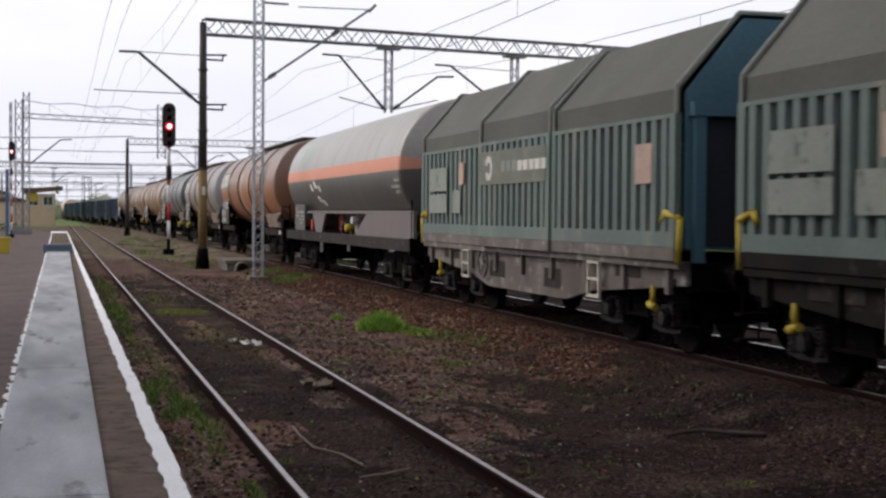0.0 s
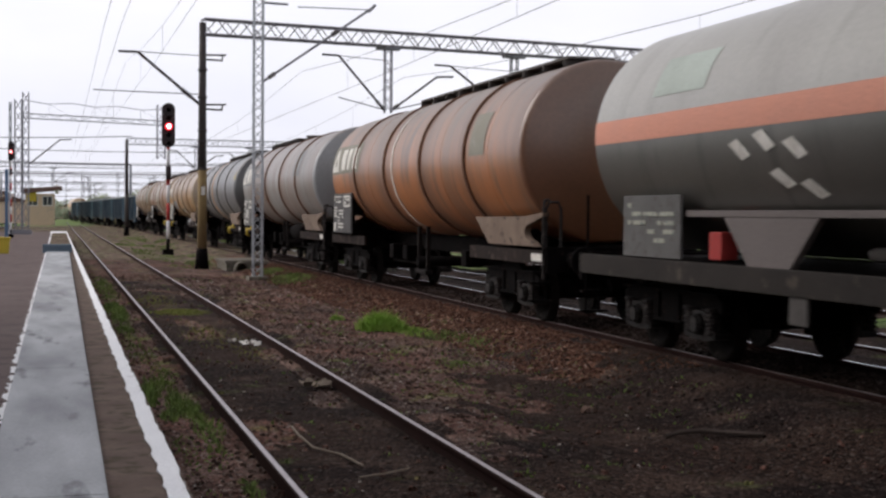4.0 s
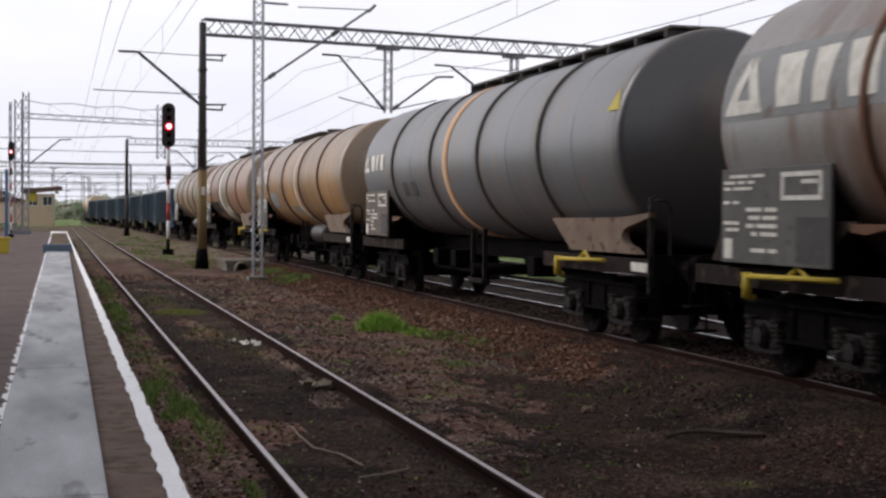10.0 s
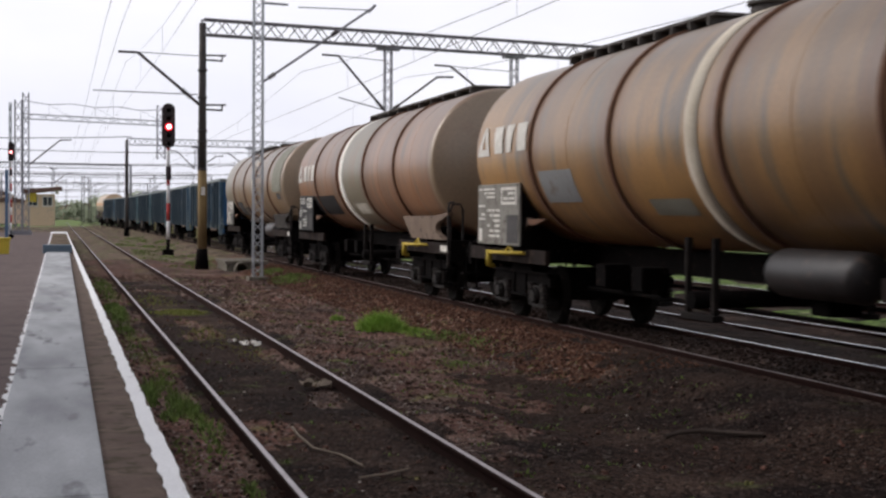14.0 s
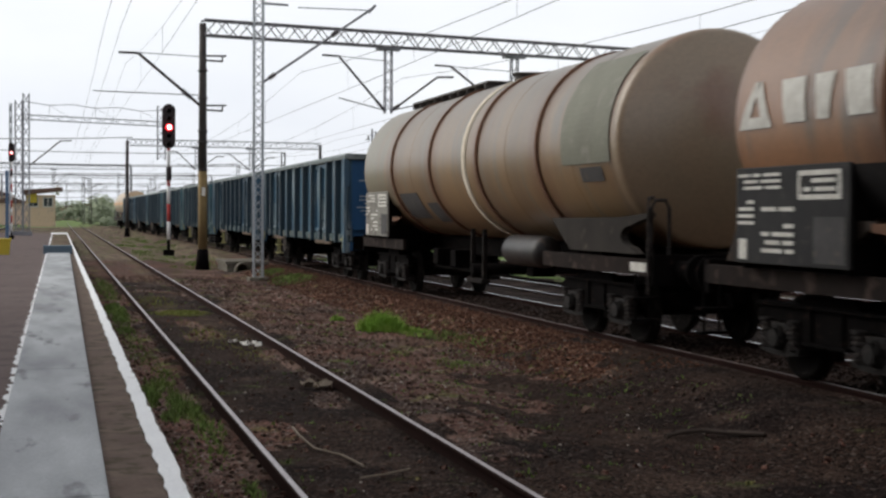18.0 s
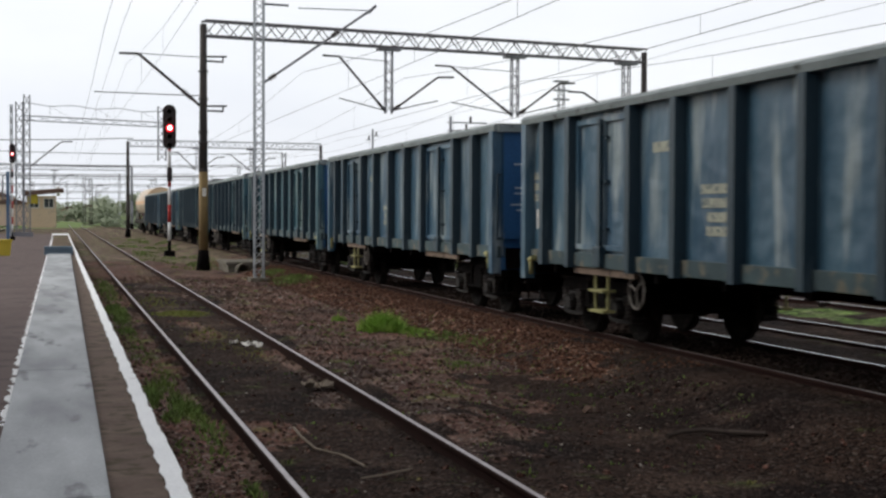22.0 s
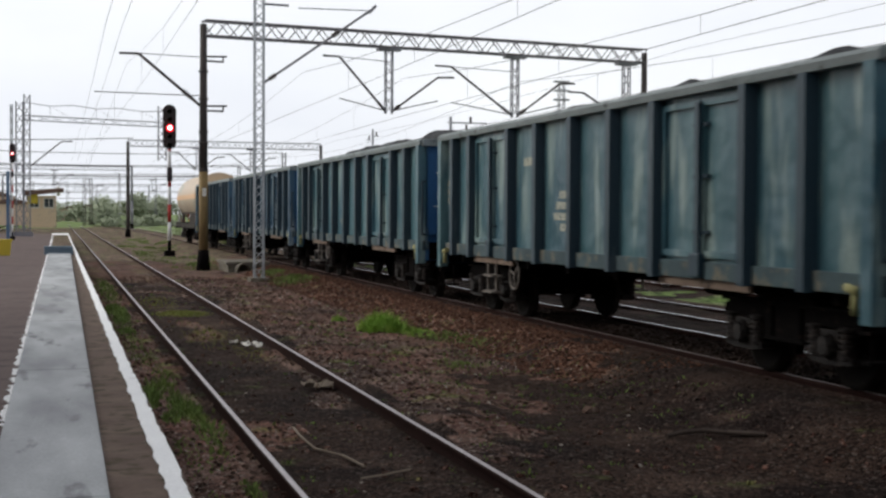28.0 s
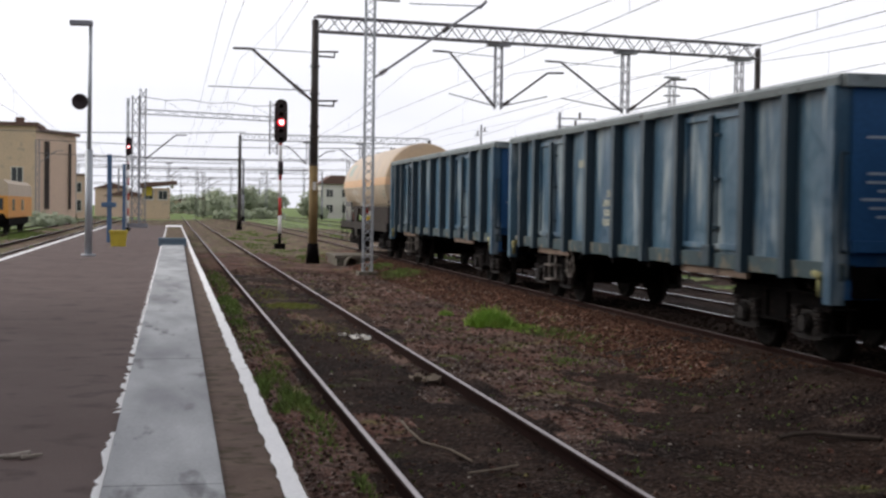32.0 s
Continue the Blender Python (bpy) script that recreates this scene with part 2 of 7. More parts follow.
M_GALV = material("galvanised_steel", (0.42, 0.44, 0.47), (0.33, 0.35, 0.38), None, 0.5, 0.5, 5, 40)
M_PALE_STEEL = material("pale_grey_steel", (0.26, 0.26, 0.29), (0.18, 0.18, 0.20), None, 0.7, 0.3, 5, 40)
M_WIRE = material("dull_copper_wire", (0.16, 0.15, 0.16), (0.12, 0.11, 0.12), None, 0.8, 0.2, 5, 40, bump=0)
M_INSULATOR = material("brown_insulator", (0.06, 0.045, 0.045), None, None, 0.3, 0, 5, 40, bump=0)
M_DRUM = material("dusty_dark_drum", (0.034, 0.030, 0.030), (0.022, 0.019, 0.019), (0.08, 0.06, 0.052), 0.45, 0.0, 3, 40, 0.8, 0.64, spec=0.4)
M_SPRING = material("dusty_spring_steel", (0.024, 0.019, 0.018), (0.012, 0.010, 0.010), (0.07, 0.056, 0.050), 0.7, 0.0, 5, 40, 0.8, 0.6, spec=0.2)
# Soot-black steel, made blacker so the shade under the wagons sits in it.
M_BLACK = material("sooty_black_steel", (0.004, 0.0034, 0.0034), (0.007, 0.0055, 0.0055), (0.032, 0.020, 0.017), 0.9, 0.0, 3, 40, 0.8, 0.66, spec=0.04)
M_AXLE = material("dusty_axle_box", (0.016, 0.013, 0.012), (0.007, 0.006, 0.006), (0.05, 0.04, 0.037), 0.7, 0.0, 5, 40, 0.8, 0.6)
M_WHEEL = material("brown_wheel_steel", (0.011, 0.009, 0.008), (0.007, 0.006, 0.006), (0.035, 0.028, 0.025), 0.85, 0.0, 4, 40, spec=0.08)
M_YELLOW = material("yellow_handrail_paint", (0.52, 0.39, 0.05), (0.36, 0.26, 0.05), None, 0.6, 0, 5, 40)
M_WHITE = material("weathered_white_marking", (0.76, 0.74, 0.69), (0.52, 0.49, 0.44), None, 0.8, 0, 6, 30, 0.7)
M_PLATE = material("dark_data_plate", (0.060, 0.057, 0.058), (0.095, 0.09, 0.09), (0.13, 0.11, 0.09), 0.7, 0, 3, 40, 0.7, 0.66)
M_PLATE_GREY = material("grey_data_plate", (0.135, 0.132, 0.128), (0.10, 0.097, 0.093), (0.09, 0.08, 0.075), 0.7, 0, 3, 40, 0.7, 0.62)
M_PLATE_BROWN = material("dust_browned_data_plate", (0.15, 0.122, 0.105), (0.105, 0.085, 0.072), (0.09, 0.07, 0.06), 0.7, 0, 3, 40, 0.8, 0.60)
M_PLATE_PALE = material("pale_data_plate", (0.25, 0.24, 0.215), (0.18, 0.165, 0.145), (0.11, 0.095, 0.08), 0.7, 0, 3, 40, 0.7, 0.60)
M_PLATE_BLACK = material("black_data_plate", (0.018, 0.017, 0.018), (0.03, 0.028, 0.028), (0.06, 0.05, 0.045), 0.6, 0, 3, 40, 0.7, 0.66)
M_RED = material("signal_red_paint", (0.42, 0.045, 0.04), (0.30, 0.04, 0.035), None, 0.6, 0, 5, 40)
M_WHITE_POST = material("signal_white_paint", (0.72, 0.70, 0.70), (0.55, 0.52, 0.52), None, 0.6, 0, 5, 40)
M_SIGNAL = material("signal_housing", (0.030, 0.022, 0.025), (0.045, 0.03, 0.03), None, 0.6, 0, 5, 40)
M_RED_LAMP = glowing("red_signal_light", (1.0, 0.015, 0.03), 1.6)
M_RED_CORE = glowing("signal_lens_core", (1.0, 0.80, 0.80), 3.0)
M_BLUE_STEEL = material("blue_painted_steel", (0.07, 0.13, 0.24), (0.12, 0.18, 0.27), None, 0.6, 0, 4, 40)
M_BLUE_LIP = material("grey_blue_steel_lip", (0.10, 0.15, 0.20), (0.16, 0.20, 0.24), None, 0.6, 0.1, 6, 40)
M_BIN = material("yellow_plastic", (0.52, 0.40, 0.05), (0.40, 0.30, 0.04), None, 0.5, 0, 4, 40)
M_TUFT = material("bright_grass_blades", (0.22, 0.37, 0.06), (0.30, 0.42, 0.09), (0.13, 0.24, 0.04), 0.8, 0, 1.5, 10, 0.8, 0.6, 0)
M_GRASS = material("grass_blades", (0.12, 0.19, 0.045), (0.19, 0.24, 0.065), (0.09, 0.12, 0.04), 0.8, 0, 1.5, 10, 0.8, 0.6, 0)
M_MOSS = material("yellow_moss", (0.20, 0.23, 0.055), (0.26, 0.26, 0.08), (0.13, 0.15, 0.045), 0.9, 0, 1.5, 10, 0.8, 0.6, 0)
M_FAR_GRASS = material("rough_meadow", (0.13, 0.20, 0.055), (0.19, 0.235, 0.09), (0.13, 0.12, 0.075), 0.95, 0, 0.12, 3, 0.8, 0.62, 0.4)
# Leaf colours are paled to carry the haze of distance.
M_LEAF = material("hazy_foliage", (0.32, 0.36, 0.25), (0.40, 0.43, 0.32), (0.24, 0.28, 0.18), 0.85, 0, 0.6, 5, 0.8, 0.6, 0)
M_BARK = material("bark", (0.07, 0.055, 0.045), None, None, 0.95, 0, 4, 30)


def tank_paint(name, base, second, spots, grime=None, most=0.75, rust=(0.15, 0.07, 0.04)):
    base, second, spots = [tuple(0.84 * v for v in c) for c in (base, second, spots)]
    soot = ((tuple(0.84 * v for v in grime), 2.5, 4.2, most) if grime else None)
    return material(name, base, second, spots, 0.36, 0.0, 0.8, 18, 1.0, 0.60, 0.05, stretch=(0.30, 1.1, 0.22), soot=soot, spec=0.85, rings=(rust, 4.40, 3.15) if grime else None)


SOOT_BROWN, SOOT_GREY = (0.165, 0.135, 0.11), (0.20, 0.19, 0.185)
M_TANK_RUST = tank_paint("rust_brown_tank", (0.50, 0.185, 0.062), (0.25, 0.115, 0.060), (0.17, 0.085, 0.055), SOOT_BROWN, 0.85)
M_TANK_GREY = tank_paint("dirty_grey_tank", (0.325, 0.325, 0.315), (0.26, 0.19, 0.155), (0.165, 0.10, 0.075), (0.20, 0.15, 0.14), 0.6)
M_TANK_SLATE = tank_paint("slate_grey_tank", (0.175, 0.182, 0.20), (0.14, 0.14, 0.148), (0.20, 0.165, 0.135), (0.15, 0.158, 0.172), 0.6, (0.10, 0.085, 0.075))
M_TANK_TAN = tank_paint("sooty_tan_tank", (0.52, 0.285, 0.10), (0.30, 0.17, 0.08), (0.22, 0.165, 0.115), SOOT_BROWN, 0.75)
M_TANK_BROWN = tank_paint("brown_stained_tank", (0.43, 0.215, 0.11), (0.25, 0.14, 0.085), (0.20, 0.145, 0.11), (0.20, 0.145, 0.115), 0.7)
M_TANK_OCHRE = tank_paint("ochre_grey_tank", (0.325, 0.205, 0.105), (0.22, 0.145, 0.085), (0.21, 0.175, 0.13), (0.185, 0.155, 0.125), 0.85)
# Slate tank's leading end: shade on the dished face is put into its colour.
M_TANK_DARK = tank_paint("shaded_tank_end", (0.048, 0.050, 0.062), (0.075, 0.07, 0.07), (0.12, 0.09, 0.07))
M_TANK_DARK_BROWN = tank_paint("brown_tank_end", (0.44, 0.27, 0.16), (0.30, 0.225, 0.15), (0.25, 0.135, 0.08))
M_TANK_BLUEGREY = tank_paint("blue_grey_tank_end", (0.36, 0.375, 0.39), (0.29, 0.29, 0.29), (0.24, 0.19, 0.16))
M_TANK_CREAM = tank_paint("faded_cream_tank", (0.62, 0.45, 0.27), (0.56, 0.38, 0.22), (0.46, 0.36, 0.27))
M_CREAM_LOW = tank_paint("dusty_cream_tank_belly", (0.56, 0.46, 0.34), (0.48, 0.38, 0.27), (0.36, 0.29, 0.22))
M_STRIPE_FADED = material("sun_bleached_stripe", (0.66, 0.43, 0.27), (0.62, 0.45, 0.29), None, 0.7, 0, 2, 30)
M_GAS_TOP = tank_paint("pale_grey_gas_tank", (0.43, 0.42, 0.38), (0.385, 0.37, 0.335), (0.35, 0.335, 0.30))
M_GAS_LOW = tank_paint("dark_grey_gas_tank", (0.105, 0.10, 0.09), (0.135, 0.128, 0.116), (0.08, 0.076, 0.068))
M_BAND_ORANGE = material("faded_orange_band", (0.72, 0.33, 0.235), (0.62, 0.31, 0.24), None, 0.7, 0, 2, 30)
M_BAND_OCHRE = material("faded_ochre_band", (0.62, 0.37, 0.21), (0.50, 0.36, 0.24), None, 0.7, 0, 2, 30, 0.7)
M_BAND_WHITE = material("chalky_white_band", (0.66, 0.60, 0.50), (0.46, 0.38, 0.28), None, 0.7, 0, 2, 30, 0.7)
M_BAND_BRIGHT = material("bright_white_band", (0.84, 0.83, 0.77), (0.66, 0.63, 0.55), None, 0.7, 0, 2, 30, 0.6)
M_RING = material("rusty_tank_ring", (0.15, 0.075, 0.045), (0.09, 0.055, 0.04), None, 0.8, 0, 3, 30)
M_SADDLE = material("dusty_saddle_steel", (0.20, 0.145, 0.11), (0.13, 0.092, 0.07), (0.055, 0.04, 0.032), 0.8, 0, 2, 30, 0.8, 0.62)
M_GAS_SADDLE = material("pinkish_grey_saddle", (0.19, 0.165, 0.157), (0.15, 0.13, 0.123), None, 0.8, 0, 0.8, 30, 0.6)
M_PATCH_GREY = material("olive_grey_patch", (0.26, 0.25, 0.205), (0.21, 0.195, 0.155), (0.30, 0.29, 0.25), 0.6, 0, 1.2, 30, 0.8, 0.62)
M_PATCH_DIM = material("dim_olive_patch", (0.225, 0.225, 0.18), (0.185, 0.18, 0.145), (0.26, 0.25, 0.21), 0.65, 0, 1.2, 30, 0.8, 0.62)
M_PATCH_BLUE = material("blue_grey_patch", (0.27, 0.28, 0.285), (0.22, 0.22, 0.22), (0.17, 0.13, 0.11), 0.6, 0, 1.2, 30, 0.8, 0.64)
M_PATCH_CREAM = material("cream_white_patch", (0.62, 0.58, 0.50), (0.45, 0.42, 0.35), (0.32, 0.27, 0.21), 0.6, 0, 1.5, 30, 0.8, 0.62)
M_PATCH_MINT = material("mint_patch", (0.46, 0.52, 0.47), (0.38, 0.42, 0.38), None, 0.6, 0, 1.2, 30, 0.8)
M_FRAME_GREY = material("dusty_grey_frame", (0.185, 0.165, 0.150), (0.105, 0.088, 0.078), (0.30, 0.28, 0.25), 0.8, 0, 1.3, 30, 0.95, 0.60)
M_END_MARK = material("bluish_white_lettering", (0.42, 0.47, 0.52), (0.26, 0.31, 0.38), None, 0.8, 0, 5, 40, 0.8)
M_FADED = material("faded_wagon_lettering", (0.42, 0.42, 0.34), (0.28, 0.29, 0.25), (0.12, 0.15, 0.16), 0.8, 0, 5, 40, 0.8, 0.58)
M_OUTLET = material("grimy_grey_steel", (0.11, 0.10, 0.095), (0.06, 0.055, 0.05), None, 0.8, 0, 3, 30, 0.8)
M_PALE_PLATE = material("pale_plate", (0.29, 0.31, 0.27), (0.21, 0.24, 0.21), (0.14, 0.165, 0.15), 0.7, 0, 2, 30, 0.7, 0.64)
M_BOARD = material("dirty_sign_board", (0.195, 0.205, 0.17), (0.15, 0.16, 0.135), (0.24, 0.235, 0.19), 0.7, 0, 2, 30, 0.8, 0.62)
M_WARN = material("faded_pink_plate", (0.52, 0.38, 0.31), (0.42, 0.30, 0.26), None, 0.7, 0, 3, 30, 0.7)
M_SILL_BROWN = material("dust_browned_sill", (0.026, 0.018, 0.016), (0.013, 0.010, 0.009), (0.065, 0.046, 0.038), 0.85, 0, 1.5, 30, 0.8, 0.62, spec=0.1)
M_DARK_SILL = material("grimy_sill", (0.046, 0.040, 0.036), (0.03, 0.027, 0.025), (0.085, 0.07, 0.06), 0.85, 0, 1.5, 30, 0.8, 0.64, spec=0.1)
M_BLUE = material("weathered_blue_wagon", (0.070, 0.148, 0.166), (0.032, 0.086, 0.118), (0.21, 0.28, 0.27), 0.36, 0, 1.1, 24, 0.95, 0.57, 0.08, streak=True, jitter=0.14, dents=0.6, spec=0.3)
M_NAVY = material("faded_navy_wagon", (0.064, 0.132, 0.186), (0.032, 0.078, 0.132), (0.24, 0.29, 0.31), 0.36, 0, 1.1, 24, 0.95, 0.57, 0.08, streak=True, jitter=0.14, dents=0.6, spec=0.3)
M_ORANGE_SIGN = material("orange_warning_paint", (0.80, 0.30, 0.05), None, None, 0.6, 0, 4, 40)
# Wagon blue darkened: shade on the posts' leading faces is put into it.
M_BLUE_POST = material("shaded_blue_wagon_post", (0.022, 0.046, 0.064), (0.015, 0.034, 0.052), (0.08, 0.11, 0.13), 0.42, 0, 1.2, 24, 0.8, 0.66, 0.08, streak=True, spec=0.3)
M_BLUE_END = material("deep_blue_wagon_end", (0.030, 0.105, 0.240), (0.025, 0.080, 0.185), (0.08, 0.13, 0.20), 0.6, 0, 1.0, 24, 0.8, 0.68, 0.08)
M_BLUE_RIM = material("grey_blue_rim", (0.23, 0.26, 0.265), (0.16, 0.185, 0.19), (0.07, 0.07, 0.07), 0.7, 0, 2.0, 30, 0.8, 0.66)
M_COAL = material("coal", (0.022, 0.023, 0.026), (0.034, 0.035, 0.038), None, 0.7, 0, 3, 12, 0.7, bump=1.0)
# Much darker frame steel: the leading hood wagon's chassis and tank outlet frames.
M_DARK_FRAME = material("dark_wagon_frame", (0.022, 0.018, 0.017), (0.013, 0.011, 0.011), (0.05, 0.04, 0.036), 0.85, 0, 1.5, 30, 0.8, 0.64, spec=0.08)
M_SILL_BLUE = material("grimy_blue_sill", (0.070, 0.105, 0.115), (0.038, 0.056, 0.064), (0.15, 0.14, 0.11), 0.75, 0, 1.6, 30, 0.9, 0.60)
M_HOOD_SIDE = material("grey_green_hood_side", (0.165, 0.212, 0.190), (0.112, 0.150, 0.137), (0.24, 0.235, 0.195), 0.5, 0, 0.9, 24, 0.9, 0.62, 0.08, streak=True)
# Shade in the grooves between the ribs is put into this dark green.
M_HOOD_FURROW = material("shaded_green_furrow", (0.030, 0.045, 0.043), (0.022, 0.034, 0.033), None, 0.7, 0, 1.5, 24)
M_HOOD_EDGE = material("pale_hood_edge", (0.27, 0.28, 0.25), (0.20, 0.215, 0.19), None, 0.7, 0, 2, 30)
M_END_DARK = material("shaded_recessed_end", (0.030, 0.036, 0.045), (0.02, 0.024, 0.03), None, 0.8, 0, 2, 30)
M_SADDLE_DARK = material("dark_saddle_plate", (0.030, 0.022, 0.018), (0.018, 0.013, 0.011), (0.07, 0.045, 0.032), 0.8, 0, 2, 30, 0.8, 0.64)
M_HOOD_ROOF = material("sooty_grey_roof", (0.135, 0.138, 0.120), (0.100, 0.105, 0.092), (0.14, 0.135, 0.115), 0.85, 0, 0.7, 20, 0.8, 0.68)
M_HOOD_END = material("blue_green_hood_end", (0.085, 0.17, 0.215), (0.06, 0.12, 0.16), None, 0.65, 0, 1.0, 24)
M_OCHRE_WALL = material("ochre_plaster", (0.60, 0.45, 0.32), (0.52, 0.40, 0.30), (0.42, 0.34, 0.27), 0.9, 0, 0.4, 5, 0.8, 0.62)
M_PINK_WALL = material("pinkish_plaster", (0.62, 0.46, 0.36), (0.54, 0.41, 0.33), None, 0.9, 0, 0.5, 5)
M_WHITE_WALL = material("white_plaster", (0.66, 0.64, 0.60), (0.55, 0.52, 0.48), None, 0.9, 0, 0.5, 5)
M_ROOF_RED = material("brown_red_roof", (0.15, 0.09, 0.075), (0.11, 0.075, 0.065), None, 0.9, 0, 0.8, 8)
M_GLASS = material("dark_window_glass", (0.05, 0.055, 0.06), None, None, 0.15, 0, 2, 5, bump=0)
M_ORANGE = material("orange_machine_paint", (0.66, 0.30, 0.07), (0.54, 0.24, 0.06), None, 0.6, 0, 1, 10)
M_CREAM = material("cream_machine_paint", (0.52, 0.42, 0.32), (0.44, 0.35, 0.27), None, 0.6, 0, 1, 10)

# ================= mesh helpers =================


def box(bm, x0, x1, y0, y1, z0, z1, bevel=0.0):
    v = [bm.verts.new((x, y, z)) for x in (x0, x1) for y in (y0, y1) for z in (z0, z1)]
    fs = [bm.faces.new([v[i] for i in q]) for q in ((0, 1, 3, 2), (4, 6, 7, 5), (0, 4, 5, 1), (2, 3, 7, 6), (0, 2, 6, 4), (1, 5, 7, 3))]
    if bevel:
        es = {e for f in fs for e in f.edges}
        bmesh.ops.bevel(bm, geom=list(es), offset=bevel, segments=2, affect="EDGES", profile=0.7)
    return fs


def rod(bm, a, b, r, seg=8, r2=None, caps=True):
    a, b = Vector(a), Vector(b)
    w = (b - a).normalized()
    s = w.orthogonal().normalized()
    t = w.cross(s)
    rings = []
    for c, q in ((a, r), (b, r2 if r2 is not None else r)):
        rings.append([bm.verts.new(c + q * (math.cos(2 * math.pi * i / seg) * s + math.sin(2 * math.pi * i / seg) * t)) for i in range(seg)])
    for i in range(seg):
        f = bm.faces.new((rings[0][i], rings[0][(i + 1) % seg], rings[1][(i + 1) % seg], rings[1][i]))
        f.smooth = seg > 6
    if caps:
        bm.faces.new(rings[0][::-1])
        bm.faces.new(rings[1])


def prism(bm, outline, axis, lo, hi):
    """An outline of (a, b) pairs pushed along an axis: x: (y, z); y: (x, z); z: (x, y)."""
    def at(p, c):
        return {"x": (c, p[0], p[1]), "y": (p[0], c, p[1]), "z": (p[0], p[1], c)}[axis]
    v0 = [bm.verts.new(at(p, lo)) for p in outline]
    v1 = [bm.verts.new(at(p, hi)) for p in outline]
    n = len(outline)
    for i in range(n):
        bm.faces.new((v0[i], v0[(i + 1) % n], v1[(i + 1) % n], v1[i]))
    bm.faces.new(v0[::-1])
    bm.faces.new(v1)


def lathe(bm, profile, centre, seg=48, a0=0.0, a1=2 * math.pi):
    """Turns (along, radius) pairs round the y axis through centre (x, z)."""
    whole = abs(a1 - a0 - 2 * math.pi) < 1e-6
    n = seg if whole else seg + 1
    rings = []
    for y, r in profile:
        rings.append([bm.verts.new((centre[0] + r * math.cos(a0 + (a1 - a0) * i / seg), y, centre[1] + r * math.sin(a0 + (a1 - a0) * i / seg))) for i in range(n)])
    for p, q in zip(rings, rings[1:]):
        for i in range(seg):
            f = bm.faces.new((p[i], q[i], q[(i + 1) % n], p[(i + 1) % n]))
            f.smooth = True
    return rings


def ready(bm, name, mats):
    bmesh.ops.recalc_face_normals(bm, faces=bm.faces)
    me = bpy.data.meshes.new(name)
    bm.to_mesh(me)
    bm.free()
    for m in mats if isinstance(mats, (list, tuple)) else (mats,):
        me.materials.append(m)
    return me


def part(name, bm, mat, parent, label=""):
    ob = new(name, ready(bm, name, mat))
    ob.parent = parent
    return tagged(ob, label)


def thing(name, bm, mat, label, category, group="", kind=""):
    return tagged(new(name, ready(bm, name, mat)), label, category, group, kind)


def empty(name, label, category, group="", place=(0, 0, 0)):
    ob = new(name)
    ob.location = place
    return tagged(ob, label, category, group)


def B():
    return bmesh.new()

M_DULL_WALL = material("dull_light_block", (0.12, 0.10, 0.09), (0.09, 0.078, 0.07), None, 0.9, 0, 0.4, 5)

# ================= ground, platform, tracks =================
XC = 8.613          # centre of the goods train's track
RAIL_Z = 0.104      # its rail heads
SIDING = 2.337      # centre of the siding beside the platform
FAR_TRACKS = ((12.61, -0.087), (17.2, -0.05), (21.7, -0.05))
PLAT = 0.40         # platform surface


def swing(y):
    """The goods track leaves its straight line to the left far down the yard."""
    k = (y - 141.0) / 13.0
    return -0.047 * 13.0 * (math.log1p(math.exp(k)) if k < 30 else k)


def heading(y):
    return math.atan((swing(y + 0.5) - swing(y - 0.5)))


def lie(x, y):
    """Height of the ground."""
    z = -0.19 + 0.075 * max(0.0, min(1.0, (2.5 - abs(x - SIDING)) / 0.9))
    d = abs(x - XC - swing(y))
    z += 0.222 * max(0.0, min(1.0, (2.55 - d) / 0.9))
    for c, _ in FAR_TRACKS:
        z += 0.05 * max(0.0, min(1.0, (2.2 - abs(x - c)) / 0.8))
    near = max(0.0, 1 - max(0, y - 45) / 60)
    if 0.7 < x < 30 and near > 0:
        rough = noise.noise((x * 0.9, y * 0.9, 0)) * 0.05 + noise.noise((x * 3.1, y * 3.1, 5)) * 0.022
        if abs(x - SIDING) < 1.1:
            rough = rough * 0.45 - 0.012
        if d < 1.9:
            rough *= 0.3
        z += rough * near
    return z


def dark_ground(x, y):
    """Where the soil takes its darker colour."""
    stain = (x - 4.5) * 0.5 - (y - 13.5) * 0.22 + 0.9 * noise.noise((x * 0.7, y * 0.5, 3)) + 0.5 * noise.noise((x * 2.5, y * 2.5, 7))
    between = abs(x - SIDING - 0.1) < 0.95 + 0.35 * noise.noise((x * 1.3, y * 0.6, 9)) and y < 40 and noise.noise((x * 1.1, y * 0.45, 21)) > -0.22
    corner = 14.6 - y + 1.6 * (x - 6.2) + 1.4 * noise.noise((x * 0.8, y * 0.6, 13)) > 0 and x > 4.6
    return (stain - max(0.0, x - 6.3) * 0.5 > 0 and x > 3.3 and y < 22) or between or corner


def spread(cuts):
    out = []
    for a, b, step in cuts:
        n = max(1, round((b - a) / step))
        out += [a + (b - a) * i / n for i in range(n)]
    return out + [cuts[-1][1]]


